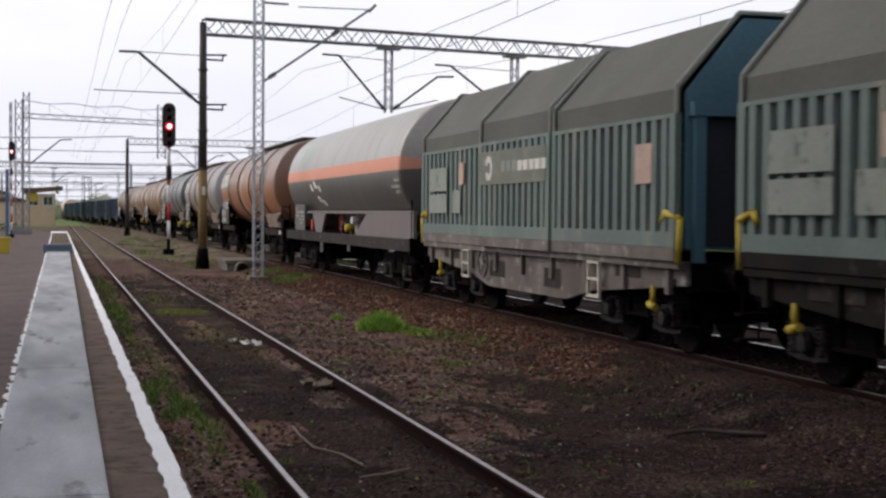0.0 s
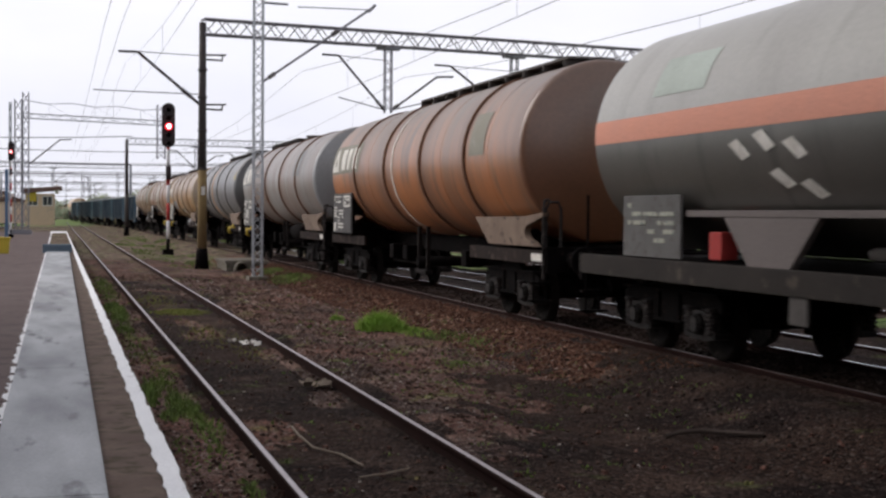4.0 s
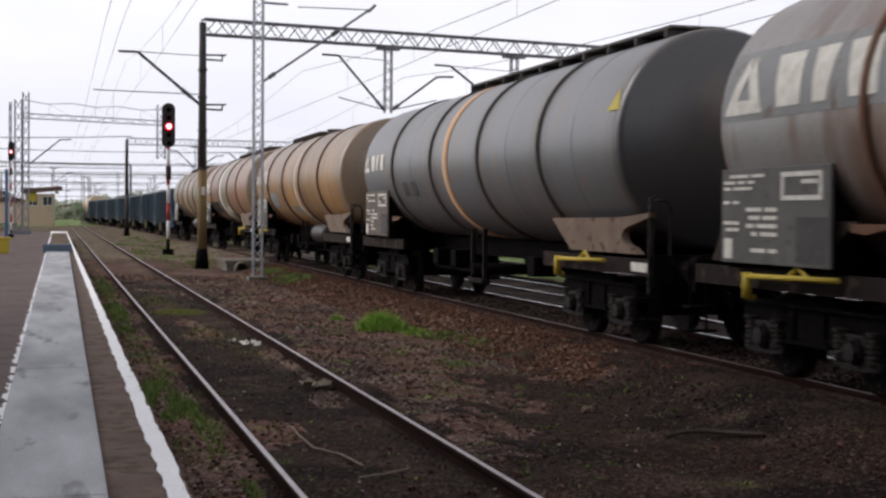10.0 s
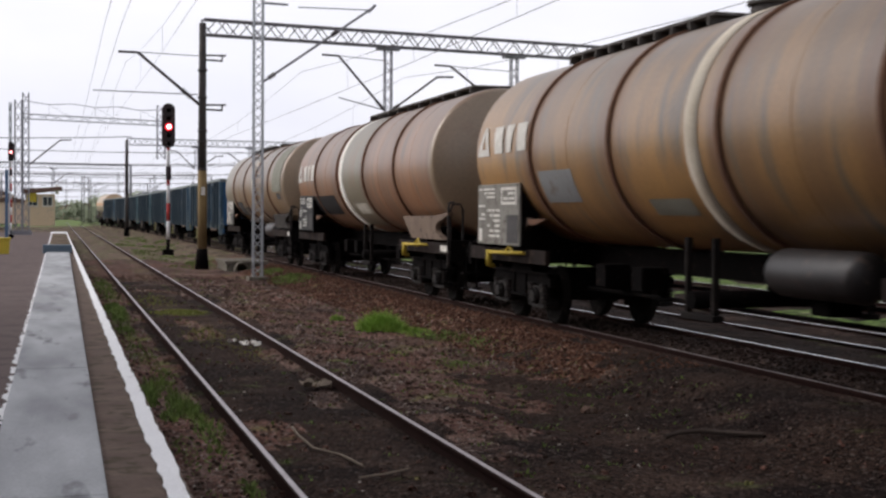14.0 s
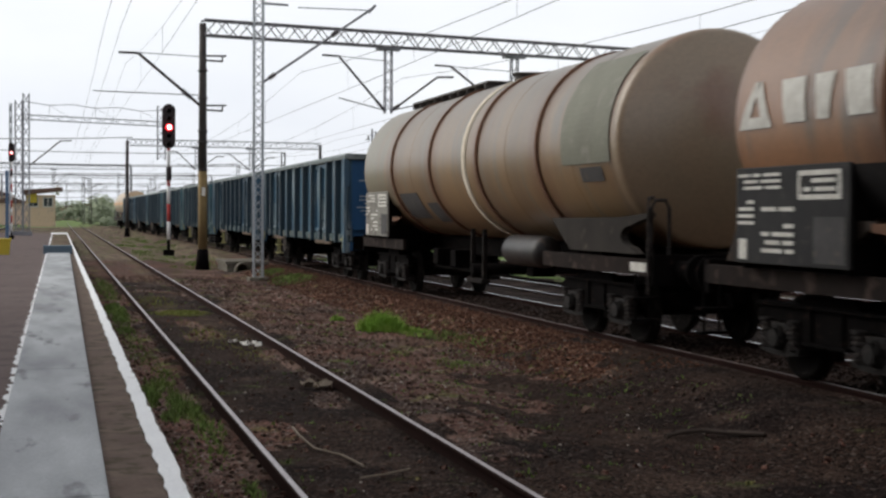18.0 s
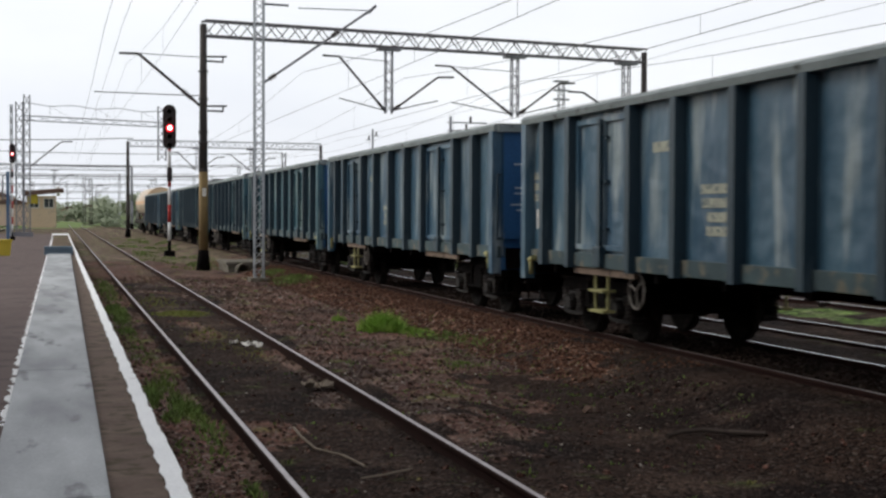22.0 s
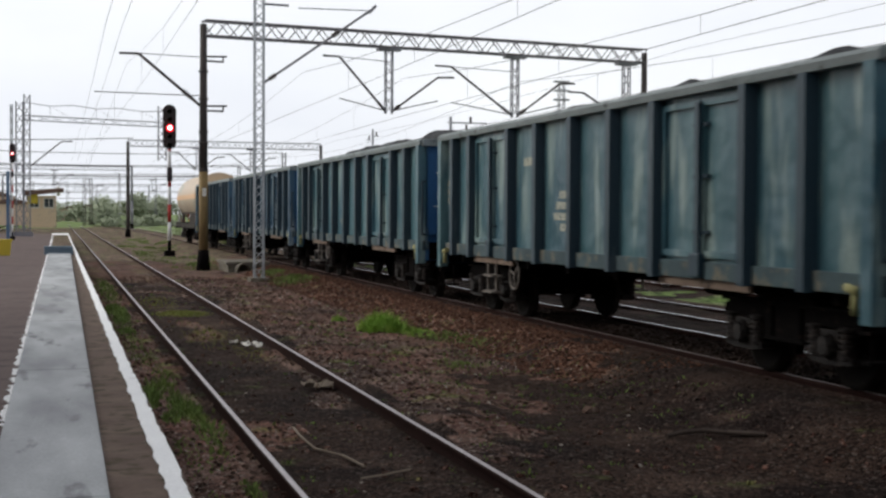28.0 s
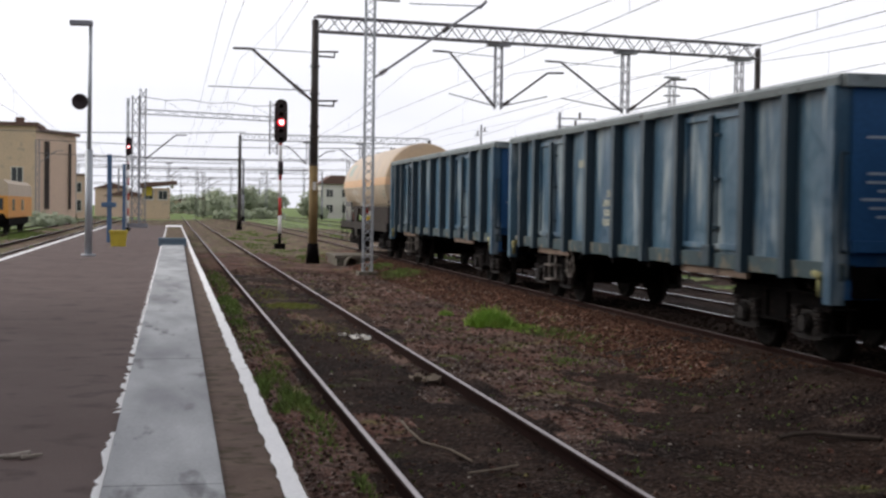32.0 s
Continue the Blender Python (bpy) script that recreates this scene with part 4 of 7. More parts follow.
def culvert():
    p = empty("drain_pit", "old concrete drain pit with a round pipe mouth", "drain", place=(6.25, 49.0, -0.22))
    bm = B()
    box(bm, -0.55, 0.85, -1.2, 1.6, -0.1, 0.30, 0.04)
    box(bm, -0.62, 0.92, -1.3, 1.7, 0.30, 0.42, 0.03)
    part("concrete_box", bm, M_OLD_CONCRETE, p)
    bm = B()
    lathe(bm, [(-1.75, 0.26), (-1.75, 0.20), (-0.9, 0.20), (-0.9, 0.26), (-1.75, 0.26)], (-0.05, 0.12), 18)
    pipe = part("pipe", bm, M_OLD_CONCRETE, p)
    # Black disc closing the pipe: the hole's shade is put into it.
    bm = B()
    rod(bm, (-0.05, -0.95, 0.12), (-0.05, -0.93, 0.12), 0.20, 18)
    part("pipe_mouth", bm, M_BLACK, pipe, "dark inside of the pipe")


culvert()

# ================= the goods train =================
# A wagon's origin: its leading buffers, on the track's centre, at rail height; y runs to its tail.


def make_bogie():
    """One four-wheel bogie, built once; its pieces are shared."""
    pieces = {}
    bm = B()
    for s in (-1, 1):
        x = 0.7525 * s
        lathe_x(bm, [(x - 0.07 * s, 0.44), (x - 0.062 * s, 0.49), (x - 0.035 * s, 0.49), (x - 0.03 * s, 0.462), (x + 0.065 * s, 0.456), (x + 0.065 * s, 0.40), (x + 0.02 * s, 0.38), (x + 0.03 * s, 0.16), (x + 0.085 * s, 0.12), (x + 0.085 * s, 0.0)], 28)
        lathe_x(bm, [(x - 0.07 * s, 0.44), (x - 0.04 * s, 0.38), (x - 0.06 * s, 0.14), (x - 0.10 * s, 0.0)], 28)
    rod(bm, (-0.95, 0, 0), (0.95, 0, 0), 0.08, 10)
    pieces["wheelset"] = ready(bm, "wheelset", M_WHEEL)
    bm = B()
    # welded side frame: high over the axle boxes, a deep belly between them, horns at both ends
    outline = [(-1.42, 0.60), (-1.42, 0.74), (-1.22, 0.83), (-0.60, 0.83), (-0.42, 0.94), (0.42, 0.94), (0.60, 0.83), (1.22, 0.83), (1.42, 0.74), (1.42, 0.60), (1.20, 0.64), (0.66, 0.64), (0.44, 0.44), (-0.44, 0.44), (-0.66, 0.64), (-1.20, 0.64)]
    prism(bm, outline, "x", -0.05, 0.05)
    box(bm, -0.10, 0.10, -1.40, 1.40, 0.80, 0.835)
    box(bm, -0.10, 0.10, -0.42, 0.42, 0.42, 0.46)
    for y in (-0.30, 0.30):
        box(bm, -0.085, 0.085, y - 0.02, y + 0.02, 0.46, 0.80)
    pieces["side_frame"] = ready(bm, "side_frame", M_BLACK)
    bm = B()
    prism(bm, [(-0.40, 0.30), (-0.40, 0.36), (-0.16, 0.42), (-0.16, 0.62), (0.16, 0.62), (0.16, 0.42), (0.40, 0.36), (0.40, 0.30), (0.18, 0.27), (-0.18, 0.27)], "x", -0.09, 0.14)
    rod_x(bm, -0.15, -0.09, 0.0, 0.46, 0.135, 16)
    rod_x(bm, -0.175, -0.15, 0.0, 0.46, 0.10, 16)
    for k in range(6):
        a = 2 * math.pi * k / 6
        rod_x(bm, -0.19, -0.15, 0.115 * math.cos(a), 0.46 + 0.115 * math.sin(a), 0.016, 6)
    pieces["axle_box"] = ready(bm, "axle_box", M_AXLE)
    bm = B()
    prof = [(0.06, 0.33)]
    for k in range(5):
        prof += [(0.088, 0.350 + 0.055 * k), (0.088, 0.380 + 0.055 * k), (0.064, 0.388 + 0.055 * k), (0.064, 0.400 + 0.055 * k)]
    prof += [(0.10, 0.625), (0.10, 0.66), (0.0, 0.66)]
    turned = [[bm.verts.new((r * math.cos(math.pi * k / 5), r * math.sin(math.pi * k / 5), z)) for k in range(10)] for r, z in prof]
    for p, q in zip(turned, turned[1:]):
        for k in range(10):
            bm.faces.new((p[k], p[(k + 1) % 10], q[(k + 1) % 10], q[k]))
    pieces["spring"] = ready(bm, "spring", M_SPRING)
    bm = B()
    box(bm, -1.0, 1.0, -0.22, 0.22, 0.58, 0.88, 0.03)
    box(bm, -0.95, 0.95, -1.24, -1.12, 0.55, 0.70)
    box(bm, -0.95, 0.95, 1.12, 1.24, 0.55, 0.70)
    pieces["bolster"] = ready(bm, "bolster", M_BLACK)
    bm = B()
    box(bm, -0.06, 0.06, -0.08, 0.08, 0.25, 0.62, 0.02)
    pieces["brake_block"] = ready(bm, "brake_block", M_WHEEL)
    return pieces


def rod_x(bm, x0, x1, y, z, r, seg=12):
    rod(bm, (x0, y, z), (x1, y, z), r, seg)


def lathe_x(bm, profile, seg):
    """Turns (along, radius) pairs round the x axis."""
    rings = [[bm.verts.new((x, r * math.cos(2 * math.pi * i / seg), r * math.sin(2 * math.pi * i / seg))) for i in range(seg)] for x, r in profile]
    for p, q in zip(rings, rings[1:]):
        for i in range(seg):
            f = bm.faces.new((p[i], q[i], q[(i + 1) % seg], p[(i + 1) % seg]))
            f.smooth = True


BOGIE = make_bogie()
WHEELS = []


def piece(name, mesh, parent, place, turn=0.0):
    o = new(name, mesh)
    o.parent, o.location, o.rotation_euler = parent, place, (0, 0, radians(turn))
    return o


def add_bogie(wagon, y, base=1.8):
    b = piece("bogie", BOGIE["bolster"], wagon, (0, y, 0))
    tagged(b, "sooty black four-wheel bogie")
    for s in (-1, 1):
        piece("side_frame", BOGIE["side_frame"], b, (s * 1.02, 0, 0))
        for dy in (-base / 2 - 0.29, -base / 2 + 0.29, base / 2 - 0.29, base / 2 + 0.29):
            piece("spring", BOGIE["spring"], b, (s * 1.07, dy, 0))
        for dy in (-base / 2, base / 2):
            piece("axle_box", BOGIE["axle_box"], b, (s * 1.02, dy, 0), 0 if s < 0 else 180)
            piece("brake_block", BOGIE["brake_block"], b, (s * 0.75, dy + (0.56 if dy < 0 else -0.56), 0))
    for dy in (-base / 2, base / 2):
        WHEELS.append((wagon, piece("wheelset", BOGIE["wheelset"], b, (0, dy, 0.456))))
    return b


def make_ends():
    pieces = {}
    bm = B()
    rod(bm, (0, 0.62, 0), (0, 0.22, 0), 0.13, 14, 0.12)
    rod(bm, (0, 0.30, 0), (0, 0.06, 0), 0.095, 14)
    rod(bm, (0, 0.06, 0), (0, 0.0, 0), 0.225, 20, 0.215)
    pieces["buffer"] = ready(bm, "buffer", M_BLACK)
    bm = B()
    rod(bm, (0, 0.62, 0), (0, 0.35, 0), 0.06, 8)
    box(bm, -0.05, 0.05, 0.25, 0.38, -0.10, 0.08, 0.02)
    for s in (-0.07, 0.07):
        rod(bm, (s, 0.34, 0), (s * 1.2, 0.02, -0.06), 0.025, 6)
    rod(bm, (-0.3, 0.55, -0.1), (-0.32, 0.30, -0.45), 0.03, 6)
    rod(bm, (0.3, 0.55, -0.1), (0.32, 0.30, -0.45), 0.03, 6)
    pieces["coupling"] = ready(bm, "coupling", M_BLACK)
    bm = B()
    for x in (-0.10, 0.10):
        rod(bm, (x, 0, 0), (x, 0, 0.62), 0.016, 6)
    for z in (0.02, 0.30):
        box(bm, -0.19, 0.19, -0.10, 0.04, z, z + 0.03)
    pieces["footstep"] = ready(bm, "footstep", M_BLACK)
    bm = B()
    rod(bm, (0, 0.0, 0.03), (0, 1.85, 0.0), 0.030, 8)
    rod(bm, (0, 1.80, 0.04), (0, 1.80, -0.24), 0.055, 8)
    rod(bm, (0, 1.80, -0.22), (0.10, 1.80, -0.24), 0.035, 8)
    rod(bm, (0, 0.95, 0.02), (0.04, 0.80, 0.13), 0.026, 6)
    rod(bm, (0.04, 0.80, 0.13), (0, 0.55, 0.02), 0.026, 6)
    rod(bm, (0, 1.1, 0.0), (0.2, 1.1, -0.04), 0.022, 6)
    pieces["handrail"] = ready(bm, "handrail", M_YELLOW)
    return pieces


ENDS = make_ends()


def add_ends(wagon, length, yellow=(False, False)):
    for y, turn in ((0.0, 0), (length, 180)):
        for x in (-0.875, 0.875):
            piece("buffer", ENDS["buffer"], wagon, (x, y, 1.06), turn)
        piece("coupling", ENDS["coupling"], wagon, (0, y, 1.02), turn)
    for s in (-1, 1):
        for y in (0.85, length - 0.85):
            piece("footstep", ENDS["footstep"], wagon, (s * 1.30, y, 0.38), 0 if s < 0 else 180)
        for y, there in ((1.95, yellow[0] or yellow[1] and s > 0), (length - 4.0, yellow[1] or yellow[0] and s > 0)):
            if there:
                o = piece("handrail", ENDS["handrail"], wagon, (s * 1.40, y, 1.12))
                tagged(o, "bright yellow brake handle rail")


def marking_rows(bm, plane_x, y0, y1, z0, z1, rows, seed, depth=0.008):
    """Plain bars where small writing stands on a flat plate."""
    rnd = random.Random(seed)
    for k in range(rows):
        z = z1 - (z1 - z0) * (k + 0.5) / rows
        hgt = (z1 - z0) / rows * 0.5
        y = y0
        while y < y1 - 0.1:
            w = rnd.uniform(0.12, 0.45)
            if rnd.random() < 0.72:
                box(bm, plane_x - depth, plane_x, y, min(y + w, y1), z - hgt / 2, z + hgt / 2)
            y += w + 0.07


def frame_ring(bm, x0, x1, y0, y1, z0, z1, t):
    """A rectangular frame of one piece."""
    loops = []
    for x in (x0, x1):
        for k in (0.0, t):
            loops.append([bm.verts.new(v) for v in ((x, y0 + k, z0 + k), (x, y1 - k, z0 + k), (x, y1 - k, z1 - k), (x, y0 + k, z1 - k))])
    a, b, c, d = loops
    for p, q in ((a, b), (c, d), (a, c), (b, d)):
        for i in range(4):
            bm.faces.new((p[i], p[(i + 1) % 4], q[(i + 1) % 4], q[i]))


TANK_L = 18.4
TANK_R, TANK_Z = 1.50, 2.80


def shell_patch(bm, c, r, y0, y1, a0, a1):
    """A thin curved patch on a tank's flank; angles in degrees from the side, upwards."""
    rows = []
    n = max(4, int((a1 - a0) / 3))
    for i in range(n + 1):
        a = radians(180 - (a0 + (a1 - a0) * i / n))
        rows.append([bm.verts.new((c[0] + q * math.cos(a), y, c[1] + q * math.sin(a))) for y, q in ((y0, r), (y1, r))])
    for p, q in zip(rows, rows[1:]):
        bm.faces.new((p[0], p[1], q[1], q[0]))


def dome(y, r, out, n=8):
    """Points of a dished end that bulges to y + out: a tight shoulder, then a flat bowl."""
    k = 0.13
    pts = [(y + k * math.sin(radians(a)), r - k + k * math.cos(radians(a))) for a in (0, 18, 36, 54, 68)]
    y1, r1 = pts[-1]
    return pts + [(y1 + (y + out - y1) * (1 - (1 - i / n) ** 2), max(0.0, r1 * (1 - i / n))) for i in range(1, n + 1)]


def tank_wagon(u, label, body, dark, dark_from, band=None, band_at=9.6, band_wide=0.28, plate_paint=M_PLATE, rails=(False, False), drum=None, mark=M_WHITE, mark_back=None, patches=(), saddle=None, name="tank_wagon", rings=(4.40, 7.55, 10.70, 13.85), walkway=(2.0, 11.5), mark_at=(10, 10, 1.0), ring_paint=None):
    w = empty(name, label, "tank wagon", "wagons of the goods train")
    c, r = (0, TANK_Z), TANK_R
    bm = B()
    lathe(bm, [(dark_from, r), (TANK_L - 1.78, r)], c)
    part("shell", bm, body, w)
    bm = B()
    lathe(bm, [(p[0], p[1]) for p in dome(TANK_L - 1.78, r, 0.46)], c)
    part("tank_end", bm, body, w)
    bm = B()
    lathe(bm, [(2 * 1.38 - y, q) for y, q in dome(1.38, r, 0.46)][::-1] + [(dark_from, r)], c)
    part("tank_end", bm, dark, w, "leading tank end")
    for y in rings:
        bm = B()
        lathe(bm, [(y - 0.05, r - 0.005), (y - 0.05, r + 0.035), (y + 0.05, r + 0.035), (y + 0.05, r - 0.005)], c)
        part("stiffening_ring", bm, ring_paint or M_RING, w, "dark stiffening ring" if ring_paint else "rusty stiffening ring")
    for y in (3.0, 6.0, 12.3):
        bm = B()
        lathe(bm, [(y - 0.02, r - 0.004), (y - 0.012, r + 0.006), (y + 0.012, r + 0.006), (y + 0.02, r - 0.004)], c)
        part("weld_seam", bm, body, w)
    if band:
        bm = B()
        lathe(bm, [(band_at - band_wide / 2, r + 0.003), (band_at - band_wide / 2, r + 0.012), (band_at + band_wide / 2, r + 0.012), (band_at + band_wide / 2, r + 0.003)], c)
        part("painted_band", bm, band, w, "pale painted band round the tank")
    for k, (y0, y1, a0, a1, m) in enumerate(patches):
        bm = B()
        shell_patch(bm, c, r + 0.008 + 0.003 * (len(patches) - 1 - k), y0, y1, a0, a1)
        part("painted_patch", bm, m, w, "repainted patch")
    # plain shapes for the owner's mark, on both flanks
    for s in (-1, 1):
        bm = B()
        def on(y, a, q=r + 0.014):
            return (s * q * math.cos(a), y, TANK_Z + q * math.sin(a))
        y_end = TANK_L - 1.84 if s < 0 else 3.35
        d = -1 if s < 0 else 1
        def quad(pts):
            # bent over the flank in strips: lower edge and upper edge given
            (ya, a0), (yb, a1), (yc, _), (yd, _) = [(p * mark_at[2], mark_at[0] + (q - 6.5) / 10.5 * mark_at[1]) for p, q in pts]
            rows = []
            for i in range(7):
                t = i / 6
                ang = radians(a0 + (a1 - a0) * t)
                rows.append([bm.verts.new(on(y_end + d * (ya + (yb - ya) * t), ang)), bm.verts.new(on(y_end + d * (yd + (yc - yd) * t), ang))])
            for p, q in zip(rows, rows[1:]):
                bm.faces.new((p[0], p[1], q[1], q[0]))
        quad([(0.02, -4), (0.30, 17), (0.44, 17), (0.20, -4)])
        quad([(0.54, -4), (0.30, 17), (0.44, 17), (0.72, -4)])
        quad([(0.20, -4), (0.24, 1), (0.52, 1), (0.54, -4)])
        part("owner_mark", bm, mark, w, "pale plain owner's mark")
        for k in range(3):
            bm = B()
            y = 0.88 + 0.58 * k
            quad([(y + 0.10, -3), (y - 0.02, 16), (y + 0.44, 16), (y + 0.50, -3)] if k != 1 else [(y + 0.12, -3), (y + 0.04, 16), (y + 0.40, 16), (y + 0.34, -3)])
            part("lettering_block", bm, mark, w, "pale block of lettering")
        if mark_back and s < 0:
            bm = B()
            shell_patch(bm, c, r + 0.006, y_end + 0.05, y_end - 2.75 * mark_at[2], mark_at[0] - mark_at[1] * 1.2, mark_at[0] + mark_at[1] * 1.3)
            part("mark_field", bm, mark_back, w, "lighter field behind the mark")
    # data plate and its bars
    for s, ya, yb in ((-1, 14.50, 16.72), (1, 1.68, 3.90)):
        bm = B()
        box(bm, min(s * 1.44, s * 1.40), max(s * 1.44, s * 1.40), ya, yb, 1.26, 2.28, 0.01)
        plate = part("data_plate", bm, plate_paint, w, "plate with rows of small markings")
        bm = B()
        if s < 0:
            marking_rows(bm, -1.441, yb - 0.95, yb - 0.06, 2.03, 2.23, 3, int(u))
            frame_ring(bm, -1.449, -1.441, ya + 0.14, ya + 0.92, 1.93, 2.22, 0.05)
            marking_rows(bm, -1.441, ya + 0.24, ya + 0.82, 1.99, 2.16, 2, int(u) + 1)
            marking_rows(bm, -1.441, ya + 1.0, ya + 1.65, 1.36, 1.88, 6, int(u) + 2)
            box(bm, -1.449, -1.441, yb - 0.26, yb - 0.08, 1.30, 1.52)
            marking_rows(bm, -1.441, yb - 0.40, yb - 0.05, 1.58, 1.95, 5, int(u) + 3)
        else:
            box(bm, 1.441, 1.449, ya + 0.2, yb - 0.4, 1.5, 1.9)
        part("plate_marking", bm, M_WHITE, plate, "pale bars of writing")["kind"] = "stuff"
        for y in (ya + 0.1, yb - 0.1):
            bm = B()
            box(bm, min(s * 1.40, s * 1.10), max(s * 1.40, s * 1.10), y - 0.03, y + 0.03, 1.2, 2.15)
            part("plate_stay", bm, M_BLACK, plate)
        if s < 0:
            bm = B()
            box(bm, -1.447, -1.441, ya + 0.06, ya + 0.62, 1.30, 1.76)
            part("plate_field", bm, M_PLATE, plate, "blank dark field on the plate")
    # saddles and underframe
    for yc in (2.95, TANK_L - 2.95):
        d = 1 if yc < 9 else -1
        for s in (-1, 1):
            bm = B()
            # wide at the tank, a round notch cut out towards the wagon's end
            notch = [(yc - d * (1.82 - 0.40 * math.cos(radians(q))), 1.49 + 0.15 * math.sin(radians(q))) for q in range(80, -81, -20)]
            outline = [(yc + d * 1.25, 1.72), (yc - d * 1.4, 1.74), (yc - d * 2.30, 1.80), (yc - d * 2.28, 1.74)] + notch + [(yc - d * 1.95, 1.26), (yc + d * 0.45, 1.26)]
            if d < 0:
                outline = [(yc - 1.25, 1.72), (yc + 1.4, 1.74), (yc + 1.7, 1.26), (yc - 0.45, 1.26)]
            prism(bm, outline, "x", min(s * 1.33, s * 1.22), max(s * 1.33, s * 1.22))
            # The trailing saddle has its shade put into a darker colour.
            part("saddle", bm, (saddle or M_SADDLE) if d > 0 else M_SADDLE_DARK, w, "dusty saddle plate with a round notch" if d > 0 else "dark saddle plate with shade in its colour")
            if d < 0:
                # Brown lip added for the strip of that saddle that catches light.
                bm = B()
                prism(bm, [(yc - 2.1, 1.70), (yc - 1.25, 1.70), (yc - 1.25, 1.62), (yc - 1.5, 1.60)], "x", min(s * 1.40, s * 1.335), max(s * 1.40, s * 1.335))
                part("saddle_lip", bm, M_RING, w, "brown saddle edge for the lit top strip")
        bm = B()
        box(bm, -1.22, 1.22, yc - 0.5, yc + 0.5, 0.98, 1.52, 0.02)
        part("bolster_beam", bm, M_BLACK, w)
    for y0, y1 in ((0.62, 4.7), (TANK_L - 4.7, TANK_L - 0.62)):
        for s in (-1, 1):
            bm = B()
            box(bm, min(s * 1.28, s * 1.20), max(s * 1.28, s * 1.20), y0, y1, 0.98, 1.20, 0.01)
            part("side_sill", bm, M_SILL_BROWN, w, "dust-browned side sill")
        bm = B()
        box(bm, -1.28, 1.28, y0 - 0.02 if y0 < 2 else y1 - 0.10, y0 + 0.12 if y0 < 2 else y1 + 0.02, 0.86, 1.26, 0.01)
        part("headstock", bm, M_BLACK, w)
    bm = B()
    box(bm, -0.22, 0.22, 0.7, TANK_L - 0.7, 0.94, 1.28)
    part("centre_sill", bm, M_BLACK, w)
    # a grab hoop at each corner of the leading end
    for s in (-1, 1):
        bm = B()
        wire(bm, [(s * 1.25, 0.72, 1.0), (s * 1.25, 0.72, 1.86), (s * 1.20, 0.72, 1.96), (s * 1.05, 0.72, 1.96), (s * 1.0, 0.72, 1.86), (s * 1.0, 0.72, 1.0)], 0.026, 6)
        part("corner_hoop", bm, M_SPRING, w, "dusty grab hoop")
        bm = B()
        box(bm, min(s * 1.281, s * 1.287), max(s * 1.281, s * 1.287), 0.80, 1.30, 1.03, 1.15)
        part("sill_label", bm, M_WHITE, w, "white label on the sill")
    for s in (-1, 1):
        bm = B()
        wire(bm, [(s * 1.30, 0.70, 0.75), (s * 1.30, 0.70, 1.86), (s * 1.26, 0.78, 1.98), (s * 1.12, 0.95, 2.00)], 0.026, 6)
        part("vent_pipe", bm, M_SPRING, w, "bent grey pipe at the tank's end")
    # discharge gear between the bogies
    if drum:
        bm = B()
        lathe(bm, [(5.30, 0.0), (5.31, 0.16), (5.37, 0.24), (5.45, 0.265), (6.95, 0.265), (7.03, 0.24), (7.09, 0.16), (7.10, 0.0)], (-0.95, 1.16), 20)
        part("air_reservoir", bm, drum, w, "steel air reservoir drum")
    for x in (-1.06, 1.06):
        bm = B()
        for y in (8.42, 9.14):
            box(bm, x - 0.04, x + 0.04, y - 0.03, y + 0.03, 0.55, 1.50)
        box(bm, x - 0.08, x + 0.08, 8.34, 9.22, 0.50, 0.58, 0.02)
        part("outlet_frame", bm, M_DARK_FRAME, w)
    bm = B()
    rod(bm, (-1.2, 8.78, 0.75), (1.2, 8.78, 0.75), 0.11, 12)
    rod(bm, (0, 8.78, 0.75), (0, 8.78, 1.4), 0.16, 12)
    part("outlet_pipe", bm, M_BLACK, w)
    bm = B()
    rod(bm, (-0.5, 4.6, 0.62), (-0.5, 13.8, 0.62), 0.03, 6)
    rod(bm, (0.35, 4.6, 0.72), (0.35, 13.8, 0.72), 0.03, 6)
    for y in (6.2, 10.9, 12.2):
        box(bm, -0.9, -0.5, y, y + 0.35, 0.72, 1.05, 0.02)
    part("brake_rigging", bm, M_BLACK, w)
    # walkway, manhole, ladder
    bm = B()
    box(bm, -0.42, 0.42, walkway[0], walkway[1], TANK_Z + r + 0.07, TANK_Z + r + 0.11)
    for k in range(10):
        y = walkway[0] + 0.1 + k * (walkway[1] - walkway[0] - 0.25) / 9
        box(bm, -0.45, 0.45, y, y + 0.05, TANK_Z + r - 0.05, TANK_Z + r + 0.07)
    part("roof_walkway", bm, M_OUTLET, w, "dark grating walkway along the top")
    bm = B()
    rod(bm, (0, 9.0, TANK_Z + r - 0.05), (0, 9.0, TANK_Z + r + 0.09), 0.30, 18)
    rod(bm, (0, 9.0, TANK_Z + r + 0.09), (0, 9.0, TANK_Z + r + 0.13), 0.34, 18)
    part("manhole", bm, M_OUTLET, w)
    add_bogie(w, 2.95)
    add_bogie(w, TANK_L - 2.95)
    add_ends(w, TANK_L, rails)
    return w, u


